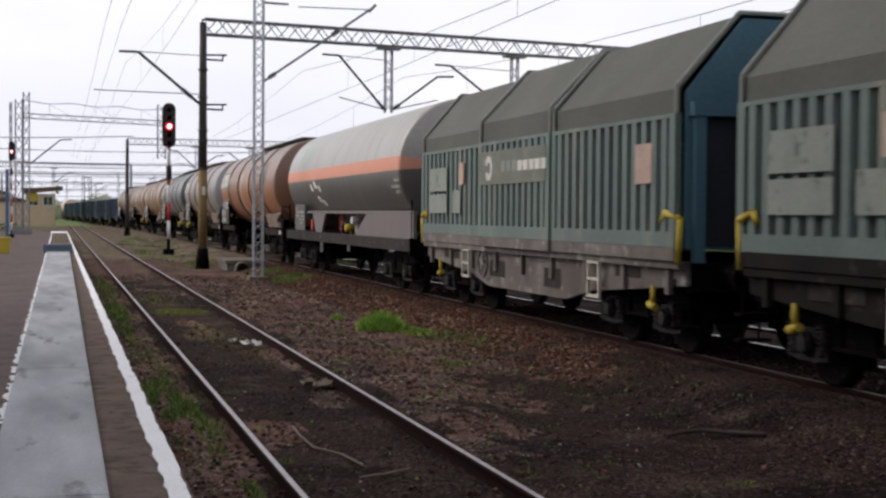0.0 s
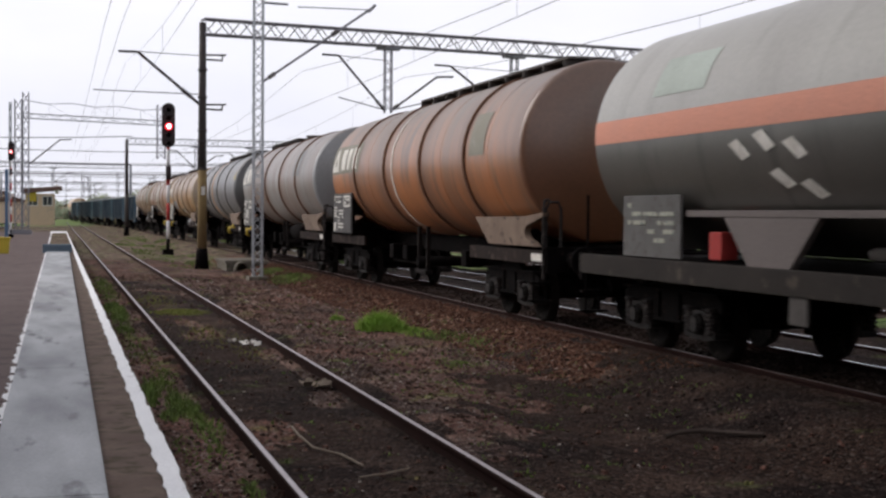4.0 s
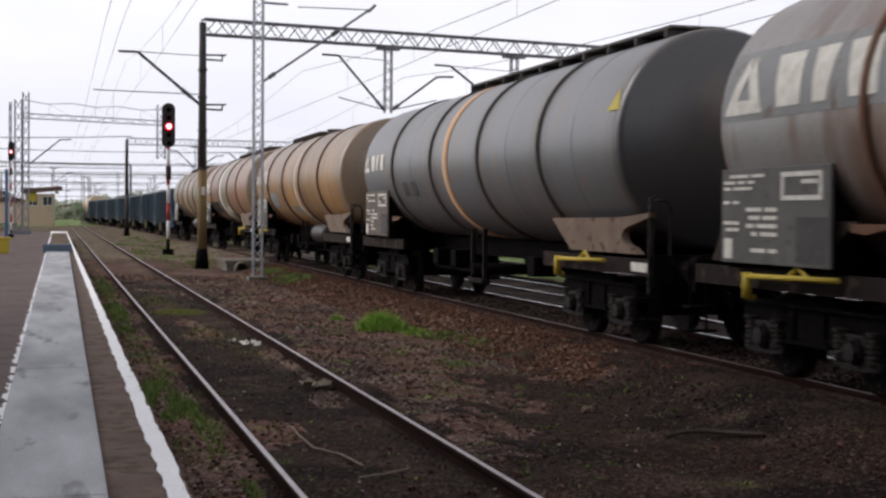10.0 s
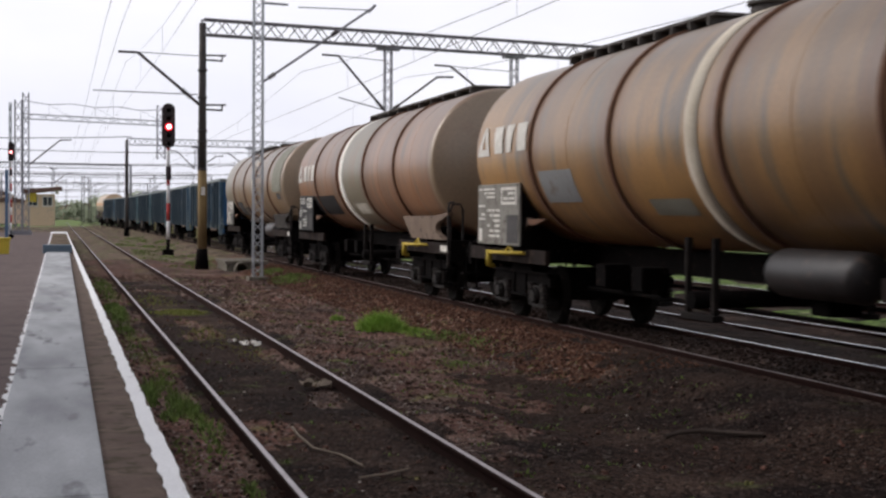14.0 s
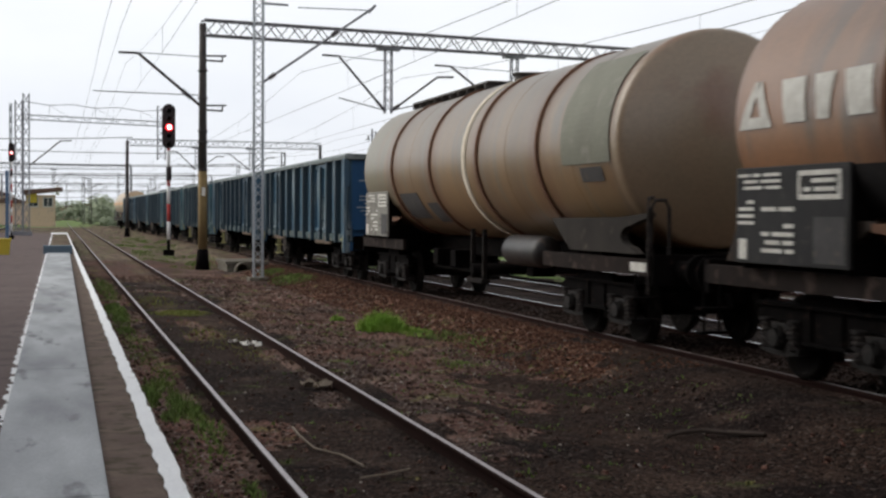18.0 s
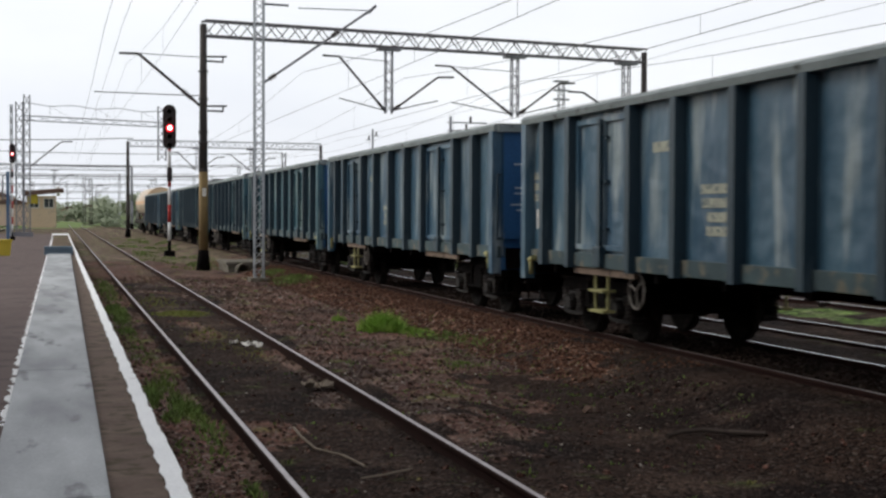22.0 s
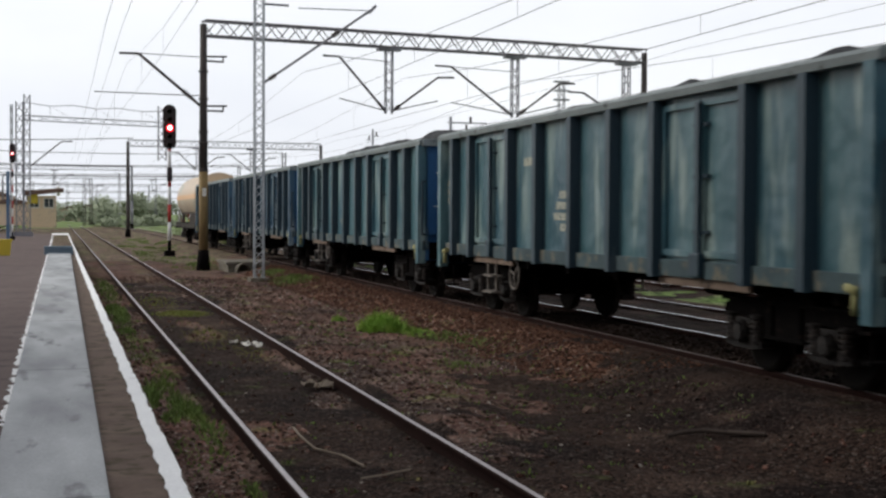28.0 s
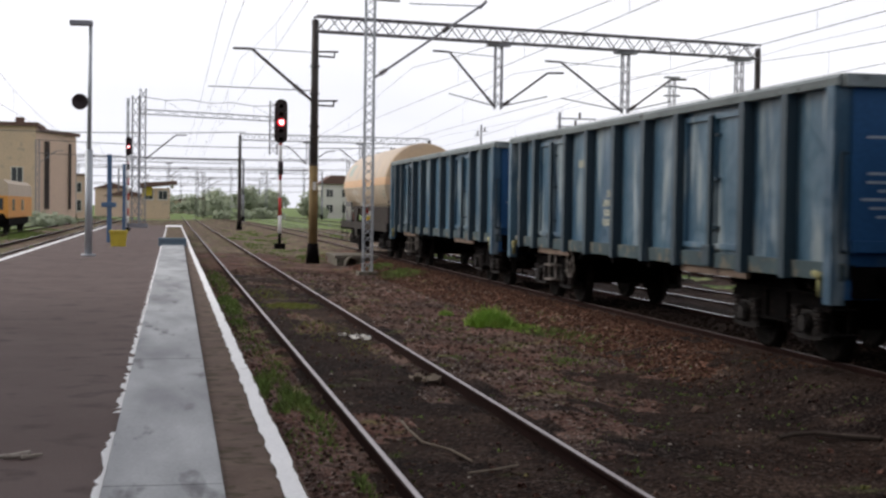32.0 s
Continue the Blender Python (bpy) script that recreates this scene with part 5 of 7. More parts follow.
M_TANK_OLIVE = tank_paint("olive_grey_tank", (0.26, 0.23, 0.16), (0.22, 0.185, 0.13), (0.30, 0.20, 0.12), (0.19, 0.165, 0.13), 0.6)
TRAIN = []
TRAIN.append(tank_wagon(45.2, "rust-brown tank wagon with pale mark and dark data plate", M_TANK_RUST, M_TANK_RUST, 1.52, M_WHITE, 9.95, 0.10, mark_at=(13, 11.5, 1.15), mark_back=M_PATCH_GREY, patches=((3.2, 4.1, 0, 30, M_PATCH_GREY),)))
TRAIN.append(tank_wagon(63.42, "dirty grey tank wagon streaked with rust, dark end", M_TANK_GREY, M_TANK_BLUEGREY, 1.52, None, mark_at=(14, 12, 1.15), mark_back=M_PATCH_BLUE, patches=((3.7, 5.0, 4, 36, M_PATCH_BLUE),), walkway=(10.3, 16.2), plate_paint=M_PLATE_GREY, drum=M_BLACK, rails=(False, True)))
TRAIN.append(tank_wagon(81.68, "slate-grey tank wagon with a faded ochre band", M_TANK_SLATE, M_TANK_DARK, 1.52, M_BAND_OCHRE, 9.62, 0.34, plate_paint=M_PLATE_BROWN, rails=(True, False), ring_paint=M_OUTLET, mark_at=(5, 7.5, 0.75), patches=((12.0, 12.45, -26, -14, M_PLATE), (12.7, 13.15, -26, -14, M_PLATE))))
TRAIN.append(tank_wagon(100.10, "sooty tan tank wagon with a white band and dark end", M_TANK_TAN, M_TANK_DARK_BROWN, 1.52, M_BAND_WHITE, 8.24, 0.34, mark_at=(8, 9.5, 1.0), walkway=(9.8, 15.0), plate_paint=M_PLATE_PALE, drum=M_DRUM, rails=(False, True), patches=((8.7, 9.9, -43, -33, M_PATCH_GREY), (12.2, 13.6, -34, -14, M_PATCH_BLUE))))
TRAIN.append(tank_wagon(118.52, "brown stained tank wagon with a white band", M_TANK_BROWN, M_TANK_DARK_BROWN, 1.52, M_BAND_BRIGHT, 10.15, 0.46, mark_at=(5, 9.5, 1.0), rails=(True, False), plate_paint=M_PLATE_BLACK, patches=((11.5, 14.6, -44, -21, M_PLATE_BLACK), (8.04, 9.26, -43, -31, M_PATCH_CREAM), (7.6, 9.9, -60, 62, M_TANK_OLIVE))))
TRAIN.append(tank_wagon(137.15, "ochre-grey tank wagon with a chalky band and grey patch", M_TANK_OCHRE, M_TANK_DARK_BROWN, 1.52, M_BAND_WHITE, 8.35, 0.26, plate_paint=M_PLATE_PALE, drum=M_DRUM, saddle=M_DARK_SILL, patches=((13.95, 16.55, -34, 64, M_TANK_OLIVE), (1.55, 3.35, -12, 52, M_PATCH_DIM), (1.9, 2.7, -22, -14, M_PLATE), (12.1, 13.6, -48, -23, M_PLATE), (10.9, 11.7, -52, -32, M_PLATE)), walkway=(10.3, 16.2)))

# ---- high-sided open wagons ----
OPEN_L = 16.16
M_GREEN_RAIL = material("pale_green_rail_paint", (0.32, 0.30, 0.13), (0.20, 0.20, 0.11), None, 0.7, 0, 4, 40)
OPEN_TOP, OPEN_SILL = 3.28, 1.03


def open_wagon(u, label, load, paint):
    w = empty("open_wagon", label, "open wagon", "wagons of the goods train")
    y0, y1 = 0.64, OPEN_L - 0.80
    half = 1.38
    # stations of the posts: two panels, a door, four panels, a door, two panels
    body = y1 - y0
    panel = body / 11.94
    stations = [y0]
    for k in (1.05, 1, 1.88, 1.13, 1.176, 1.209, 1.095, 1.76, 0.876, 0.763):
        stations.append(stations[-1] + panel * k)
    for s in (-1, 1):
        bm = B()
        box(bm, min(s * half, s * (half - 0.05)), max(s * half, s * (half - 0.05)), y0, y1, OPEN_SILL + 0.05, OPEN_TOP - 0.02)
        part("side_wall", bm, paint, w)
        bm = B()
        prism(bm, [(s * (half - 0.07), OPEN_TOP - 0.10), (s * (half + 0.13), OPEN_TOP - 0.10), (s * (half + 0.145), OPEN_TOP - 0.02), (s * (half + 0.09), OPEN_TOP + 0.03), (s * (half - 0.07), OPEN_TOP + 0.03)], "y", y0 - 0.02, y1 + 0.02)
        part("top_rail", bm, M_BLUE_RIM, w, "grey-blue top rail")
        bm = B()
        box(bm, min(s * (half + 0.06), s * (half - 0.12)), max(s * (half + 0.06), s * (half - 0.12)), y0, y1, OPEN_SILL, OPEN_SILL + 0.20, 0.012)
        part("side_sill", bm, M_SILL_BLUE, w)
        for i, y in enumerate(stations):
            bm = B()
            wide = 0.13 if i in (0, len(stations) - 1) else 0.105
            yy = min(max(y, y0 + wide), y1 - wide)
            prism(bm, [(s * half, yy - wide), (s * half, yy + wide), (s * (half + 0.15), yy + wide * 0.72), (s * (half + 0.15), yy - wide * 0.72)], "z", OPEN_SILL - (0.02 if 0 < i < len(stations) - 1 else 0.26), OPEN_TOP - 0.10)
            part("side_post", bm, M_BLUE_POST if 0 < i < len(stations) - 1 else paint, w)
        for a, b in ((stations[2], stations[3]), (stations[7], stations[8])):
            mid = (a + b) / 2
            for p, q in ((a + 0.12, mid - 0.02), (mid + 0.02, b - 0.12)):
                bm = B()
                xs = (min(s * half, s * (half + 0.045)), max(s * half, s * (half + 0.045)))
                frame_ring(bm, xs[0], xs[1], p, q, OPEN_SILL + 0.25, OPEN_TOP - 0.17, 0.075)
                leaf = part("side_door", bm, paint, w, "hinged steel side door")
                for z in (1.55, 2.2, 2.8):
                    bm = B()
                    box(bm, min(s * half, s * (half + 0.052)), max(s * half, s * (half + 0.052)), (q - 0.16) if p < mid - 0.2 else p, q if p < mid - 0.2 else p + 0.16, z, z + 0.04)
                    part("door_hinge", bm, M_BLUE_POST, leaf)
            bm = B()
            box(bm, min(s * (half + 0.05), s * (half + 0.10)), max(s * (half + 0.05), s * (half + 0.10)), mid - 0.05, mid + 0.05, OPEN_SILL + 0.1, OPEN_TOP - 0.2)
            box(bm, min(s * (half + 0.03), s * (half + 0.13)), max(s * (half + 0.03), s * (half + 0.13)), mid - 0.13, mid + 0.13, OPEN_SILL + 0.02, OPEN_SILL + 0.30, 0.02)
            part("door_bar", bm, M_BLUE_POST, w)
            bm = B()
            box(bm, min(s * (half - 0.02), s * (half + 0.02)), max(s * (half - 0.02), s * (half + 0.02)), a, b, OPEN_SILL - 0.10, OPEN_SILL + 0.02)
            part("door_threshold", bm, M_SADDLE, w, "rusty scuffed door threshold")
        # bars of writing
        bm = B()
        x = s * (half + 0.004)
        rnd = random.Random(int(u))
        for a, z0, z1, rows in ((stations[5] + 0.22, 1.50, 2.15, 4), (stations[9] + 0.18, 1.95, 2.45, 3)):
            for k in range(rows):
                z = z0 + (z1 - z0) * (k + 0.5) / rows
                box(bm, min(x, x + s * 0.004), max(x, x + s * 0.004), a, a + rnd.uniform(0.42, 0.78), z - 0.055, z + 0.055)
        box(bm, min(x, x + s * 0.004), max(x, x + s * 0.004), stations[6] + 0.3, stations[6] + 0.85, 2.55, 2.68)
        part("wagon_marking", bm, M_FADED, w, "faded bars of writing")["kind"] = "stuff"
        bm = B()
        box(bm, min(x, x + s * 0.006), max(x, x + s * 0.006), stations[9] + 0.30, stations[9] + 0.55, 1.55, 1.85)
        part("label_clip", bm, M_WHITE, w, "white label plate")
        for y in (y0 - 0.04, y1 + 0.04):
            bm = B()
            rod(bm, (s * (half + 0.08), y, 1.35), (s * (half + 0.08), y, 2.45), 0.02, 6)
            for z in (1.36, 2.44):
                rod(bm, (s * (half + 0.08), y, z), (s * (half - 0.02), y + (0.06 if y < 5 else -0.06), z), 0.02, 6)
            part("corner_handrail", bm, M_BLUE_POST, w, "dark blue grab rail")
            d = 1 if y < 5 else -1
            bm = B()
            rod(bm, (s * (half + 0.10), y + d * 0.42, 0.84), (s * (half + 0.10), y + d * 0.42, 1.06), 0.035, 8)
            rod(bm, (s * (half + 0.10), y + d * 0.36, 1.06), (s * (half + 0.10), y + d * 0.56, 1.10), 0.045, 8)
            part("corner_hook", bm, M_GREEN_RAIL, w, "pale yellow-green rope hook")
    for y, d in ((y0, 1), (y1, -1)):
        bm = B()
        box(bm, -half + 0.002, half - 0.002, min(y, y + d * 0.05), max(y, y + d * 0.05), OPEN_SILL - 0.2, OPEN_TOP - 0.02)
        part("end_wall", bm, M_BLUE_END, w, "deep blue end wall")
        for z in (1.35,):
            bm = B()
            box(bm, -half + 0.05, half - 0.05, min(y - d * 0.09, y), max(y - d * 0.09, y), z, z + 0.13, 0.01)
            part("end_rib", bm, M_BLUE_END, w)
        for x in (-0.40, 0.40):
            bm = B()
            box(bm, x - 0.07, x + 0.07, min(y - d * 0.11, y), max(y - d * 0.11, y), OPEN_SILL - 0.1, OPEN_TOP - 0.12, 0.01)
            part("end_post", bm, M_BLUE_END, w)
        bm = B()
        box(bm, -half - 0.08, half + 0.08, min(y - d * 0.10, y + d * 0.05), max(y - d * 0.10, y + d * 0.05), OPEN_TOP - 0.12, OPEN_TOP + 0.025, 0.015)
        part("end_rail", bm, M_BLUE_RIM, w)
        bm = B()
        marks = ((-0.90, 2.62, 0.5),) if d > 0 else ()
        marks += tuple((-0.98 + 0.05 * (k % 3), 2.22 - 0.095 * k, (0.30, 0.42, 0.25, 0.45, 0.34, 0.28)[k]) for k in range(6))
        for x, z, wd in marks:
            box(bm, x - wd / 2, x + wd / 2, min(y - d * 0.006, y), max(y - d * 0.006, y), z - 0.016, z + 0.016)
        part("end_marking", bm, M_END_MARK, w, "faded bars of writing")["kind"] = "stuff"
        if d > 0 and 180 < u < 195:
            bm = B()
            prism(bm, [(-1.02, 2.72), (-0.80, 2.72), (-0.91, 2.91)], "y", y - 0.012, y - 0.002)
            part("warning_triangle", bm, M_ORANGE_SIGN, w, "orange warning triangle")
        bm = B()
        box(bm, -1.3, 1.3, min(y - d * 0.02, y + d * 0.2), max(y - d * 0.02, y + d * 0.2), 0.84, 1.20, 0.012)
        part("headstock", bm, M_BLACK, w)
    bm = B()
    box(bm, -half + 0.06, half - 0.06, y0 + 0.06, y1 - 0.06, 1.14, 1.20)
    part("floor_plate", bm, M_BLACK, w)
    bm = B()
    box(bm, -0.3, 0.3, y0, y1, 0.82, 1.12)
    for k in range(8):
        y = y0 + 1.0 + k * (body - 2.0) / 7
        box(bm, -1.3, 1.3, y - 0.06, y + 0.06, 0.90, 1.12)
    part("underframe", bm, M_BLACK, w)
    # load
    bm = B()
    nx, ny = 16, 90
    grid = []
    for j in range(ny + 1):
        row = []
        for i in range(nx + 1):
            x, y = -half + 0.06 + (2 * half - 0.12) * i / nx, y0 + 0.06 + (body - 0.12) * j / ny
            edge = math.sin(math.pi * 0.5 * min(1.0, min(i, nx - i) / 5.0)) * min(1.0, j / 5.0) * max(0.0, min(1.0, (0.84 - j / ny) / 0.12))
            z = load[0] + edge * (load[1] * (0.74 + 0.26 * math.sin(math.pi * 4 * (j / ny) + u) ** 2) + 0.14 * noise.noise((x * 1.4, y * 1.4, u)) + 0.07 * noise.noise((x * 4.5, y * 4.5, u)))
            row.append(bm.verts.new((x, y, z)))
        grid.append(row)
    for j in range(ny):
        for i in range(nx):
            bm.faces.new((grid[j][i], grid[j][i + 1], grid[j + 1][i + 1], grid[j + 1][i]))
    part("coal_load", bm, M_COAL, w, "heaped black coal load")
    # brake gear and steps
    for x in (-1.36, 1.36):
        bm = B()
        for y in (12.15, 12.6):
            rod(bm, (x, y, 0.42), (x, y, 1.05), 0.022, 6)
        for z in (0.42, 0.70):
            box(bm, x - 0.1, x + 0.1, 12.13, 12.62, z, z + 0.035)
        part("side_steps", bm, M_GREEN_RAIL if u < 190 else M_FRAME_GREY, w, "welded side steps")
    for s in (-1, 1):
        bm = B()
        for k in range(20):
            a, b = 2 * math.pi * k / 20, 2 * math.pi * (k + 1) / 20
            rod(bm, (s * 1.36, 11.2 + 0.24 * math.cos(a), 0.78 + 0.24 * math.sin(a)), (s * 1.36, 11.2 + 0.24 * math.cos(b), 0.78 + 0.24 * math.sin(b)), 0.018, 5)
        for a in (0.3, 0.3 + 2.09, 0.3 + 4.19):
            rod(bm, (s * 1.36, 11.2, 0.78), (s * 1.36, 11.2 + 0.24 * math.cos(a), 0.78 + 0.24 * math.sin(a)), 0.014, 5)
        part("brake_wheel", bm, M_FRAME_GREY, w, "spoked hand brake wheel")
    bm = B()
    lathe(bm, [(6.6, 0.0), (6.6, 0.15), (7.5, 0.15), (7.5, 0.0)], (0.35, 0.80), 14)
    part("air_reservoir", bm, M_BLACK, w)
    add_bogie(w, 2.95)
    add_bogie(w, OPEN_L - 2.95)
    add_ends(w, OPEN_L)
    return w, u


OPEN_U = 155.4
for k in range(7):
    heap = (3.14, 0.38) if k == 3 else (3.12, 0.46) if k == 4 else (3.0, 0.2) if k == 5 else (2.9, 0.0)
    TRAIN.append(open_wagon(OPEN_U + OPEN_L * k, ("faded navy blue" if k in (0, 1, 5, 6) else "weathered teal blue") + " high-sided open wagon" + (", heaped with coal" if k in (3, 4, 5) else ""), heap, M_NAVY if k in (0, 1, 5, 6) else M_BLUE))

# a yellow warning triangle on each flank of the slate-grey tank's dark end
for s in (-1, 1):
    bm = B()
    tri = [(s * 1.514 * math.cos(radians(a)), y, TANK_Z + 1.514 * math.sin(radians(a))) for y, a in ((1.74, 14), (1.34, 14), (1.54, 27))]
    bm.faces.new([bm.verts.new(v) for v in tri])
    part("warning_triangle", bm, M_BIN, TRAIN[2][0], "yellow warning triangle")

# ---- telescopic hood wagons ----
HOOD_L = 13.35


def hood_wagon(u, label, chassis):
    w = empty("hood_wagon", label, "covered wagon", "wagons of the goods train")
    y0, y1 = 0.66, HOOD_L - 0.95
    def outline(g):
        return [(-1.42 - g, 1.38), (-1.42 - g, 2.98), (-1.42 - g, 3.26 + g), (-0.66, 4.16 + g), (0.66, 4.16 + g), (1.42 + g, 3.26 + g), (1.42 + g, 2.98), (1.42 + g, 1.38)]
    body = y1 - y0
    cuts = [y0, y0 + body * 0.36, y0 + body * 0.66, y1]
    for k in range(3):
        g = (0.03, 0.07, 0.0)[k]
        a, b = cuts[k] - (0.12 if k == 2 else 0), cuts[k + 1] + (0.12 if k == 2 else 0)
        bm = B()
        o = outline(g)
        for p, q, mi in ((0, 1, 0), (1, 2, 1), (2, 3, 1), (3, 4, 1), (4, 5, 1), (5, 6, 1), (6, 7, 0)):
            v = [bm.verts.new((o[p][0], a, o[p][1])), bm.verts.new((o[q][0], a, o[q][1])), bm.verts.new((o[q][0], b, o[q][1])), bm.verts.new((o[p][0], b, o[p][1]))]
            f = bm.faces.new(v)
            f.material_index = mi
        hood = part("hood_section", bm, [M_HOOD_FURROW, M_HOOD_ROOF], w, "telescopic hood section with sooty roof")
        for s in (-1, 1):
            n = int((b - a - 0.5) / 0.30)
            for i in range(n + 1):
                y = a + 0.32 + i * (b - a - 0.64) / n
                bm = B()
                x = s * (1.42 + g)
                prism(bm, [(x, y - 0.105), (x + s * 0.06, y - 0.07), (x + s * 0.06, y + 0.07), (x, y + 0.105)], "z", 1.56, 2.98)
                part("rib", bm, M_HOOD_SIDE, hood)
            bm = B()
            x0, x1 = s * (1.40 + g), s * (1.42 + g + 0.065)
            box(bm, min(x0, x1), max(x0, x1), a, b, 2.94, 2.99)
            box(bm, min(x0, x1), max(x0, x1), a, b, 1.38, 1.57)
            box(bm, min(x0, x1), max(x0, x1), a, a + 0.16, 1.57, 2.94)
            box(bm, min(x0, x1), max(x0, x1), b - 0.16, b, 1.57, 2.94)
            part("side_rail", bm, M_HOOD_SIDE, hood)
            bm = B()
            box(bm, min(x0, x1), max(x0, x1), a, b, 1.22, 1.375)
            part("lower_rail", bm, chassis, hood, "grimy grey lower guide rail")
        for y in (a + 0.03, b - 0.03):
            bm = B()
            o2 = [(x * 1.02, z + 0.03) for x, z in o]
            for p, q in zip(o2, o2[1:]):
                rod(bm, (p[0], y, p[1]), (q[0], y, q[1]), 0.03, 6)
            part("hoop", bm, M_HOOD_EDGE, hood, "pale end hoop")
    for y, d in ((y0, -1), (y1, 1)):
        bm = B()
        prism(bm, [(x * 0.985, z - 0.02) for x, z in outline(0.0)], "y", min(y, y + d * 0.06), max(y, y + d * 0.06))
        part("end_wall", bm, M_HOOD_END, w, "blue-green end wall")
        # Thin dark sheet: the recessed lower end's shade is put into its colour.
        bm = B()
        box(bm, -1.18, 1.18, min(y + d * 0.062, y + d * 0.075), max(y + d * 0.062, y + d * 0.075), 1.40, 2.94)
        part("end_panel", bm, M_END_DARK, w, "dark sheet for the shaded lower end")
        bm = B()
        for x in (-1.25, -0.45, 0.45, 1.25):
            box(bm, x - 0.07, x + 0.07, min(y + d * 0.06, y + d * 0.16), max(y + d * 0.06, y + d * 0.16), 1.2, 3.0)
        box(bm, -1.36, 1.36, min(y + d * 0.06, y + d * 0.18), max(y + d * 0.06, y + d * 0.18), 2.95, 3.12)
        part("end_frame", bm, M_HOOD_END, w)
    for s in (-1, 1):
        # logo field and label plates on the flank
        bm = B()
        x0, x1 = s * 1.53, s * 1.565
        box(bm, min(x0, x1), max(x0, x1), cuts[1] + 0.12, cuts[2] - 0.02, 2.26, 2.82, 0.01)
        fld = part("logo_field", bm, M_BOARD, w, "dirty olive-grey sign board")
        bm = B()
        x2 = s * 1.573
        for k in range(10):
            a0, a1 = radians(40 + 30 * k), radians(40 + 30 * (k + 1))
            yc, zc = cuts[2] - 0.62, 2.54
            box(bm, min(x1, x2), max(x1, x2), yc + 0.15 * math.cos(a0) - 0.05, yc + 0.15 * math.cos(a0) + 0.05, zc + 0.16 * math.sin(a0) - 0.05, zc + 0.16 * math.sin(a0) + 0.05)
        part("logo", bm, M_WHITE, fld, "pale plain logo shapes")
        for k in range(8):
            bm = B()
            ya = cuts[2] - 1.30 - 0.275 * k
            box(bm, min(x1, x2), max(x1, x2), ya - 0.21, ya, 2.46, 2.64 if k < 3 else 2.62)
            part("lettering_block", bm, M_PALE_PLATE if k < 3 else M_WHITE, fld, "pale block of lettering")
        bm = B()
        x0, x1 = s * 1.505, s * 1.522
        for ya, yb, za, zb in ((y1 - 1.85, y1 - 0.62, 2.20, 2.64), (y1 - 1.85, y1 - 0.62, 1.78, 2.14), (y1 - 2.75, y1 - 2.25, 1.78, 2.20)):
            box(bm, min(x0, x1), max(x0, x1), ya, yb, za, zb)
        part("data_plate", bm, M_PALE_PLATE, w, "pale data plates")
        bm = B()
        box(bm, min(x0, x1), max(x0, x1), y0 + 0.65, y0 + 1.15, 2.16, 2.66, 0.0)
        box(bm, min(x0, x1), max(x0, x1), y1 - 2.95, y1 - 2.65, 2.30, 2.70)
        part("warning_plate", bm, M_WARN, w, "faded warning plate")
        # fish-bellied side frame
        bm = B()
        prism(bm, [(y0 - 0.02, 1.20), (y1 + 0.02, 1.20), (y1 + 0.02, 0.92), (y1 - 3.0, 0.70), (y1 - 4.0, 0.52), (y0 + 4.0, 0.52), (y0 + 3.0, 0.70), (y0 - 0.02, 0.92)], "x", min(s * 1.30, s * 1.36), max(s * 1.30, s * 1.36))
        frame_ob = part("side_frame", bm, chassis, w, "fish-bellied dusty grey side frame")
        bm = B()
        box(bm, min(s * 1.30, s * 1.46), max(s * 1.30, s * 1.46), y0 - 0.02, y1 + 0.02, 1.12, 1.215, 0.01)
        for k in range(9):
            y = y0 + 0.4 + k * (body - 0.8) / 8
            box(bm, min(s * 1.36, s * 1.42), max(s * 1.36, s * 1.42), y - 0.05, y + 0.05, 0.80, 1.12)
        part("frame_flange", bm, chassis, frame_ob)
        # Flat dark plates stand in for the side frame's shaded recesses.
        for ya, yb, za, zb in ((y1 - 2.2, y1 - 1.2, 0.93, 1.10), (y1 - 4.9, y1 - 4.1, 0.70, 0.98), (y0 + 4.2, y0 + 4.9, 0.66, 0.95), (y0 + 1.3, y0 + 2.1, 0.95, 1.10)):
            bm = B()
            box(bm, min(s * 1.355, s * 1.372), max(s * 1.355, s * 1.372), ya, yb, za, zb, 0.005)
            part("frame_recess", bm, M_DARK_SILL, frame_ob, "dark plate standing in for a shaded recess")
        for yc in (y1 - 2.9, y0 + 2.7):
            bm = B()
            frame_ring(bm, min(s * 1.42, s * 1.46), max(s * 1.42, s * 1.46), yc - 0.22, yc + 0.22, 0.62, 1.14, 0.045)
            box(bm, min(s * 1.42, s * 1.46), max(s * 1.42, s * 1.46), yc - 0.18, yc + 0.18, 0.86, 0.90)
            part("side_steps", bm, M_PATCH_CREAM, w, "cream welded side steps")
        bm = B()
        yc, zc = y1 - 3.9, 0.92
        for k in range(20):
            a0, a1 = 2 * math.pi * k / 20, 2 * math.pi * (k + 1) / 20
            rod(bm, (s * 1.44, yc + 0.25 * math.cos(a0), zc + 0.25 * math.sin(a0)), (s * 1.44, yc + 0.25 * math.cos(a1), zc + 0.25 * math.sin(a1)), 0.022, 5)
        for a0 in (0.3, 1.87, 3.44, 5.01):
            rod(bm, (s * 1.44, yc, zc), (s * 1.44, yc + 0.25 * math.cos(a0), zc + 0.25 * math.sin(a0)), 0.016, 5)
        rod(bm, (s * 1.35, yc, zc), (s * 1.46, yc, zc), 0.05, 8)
        part("brake_wheel", bm, M_FRAME_GREY, w, "spoked hand brake wheel")
    bm = B()
    box(bm, -1.3, 1.3, y0, y1, 0.98, 1.18)
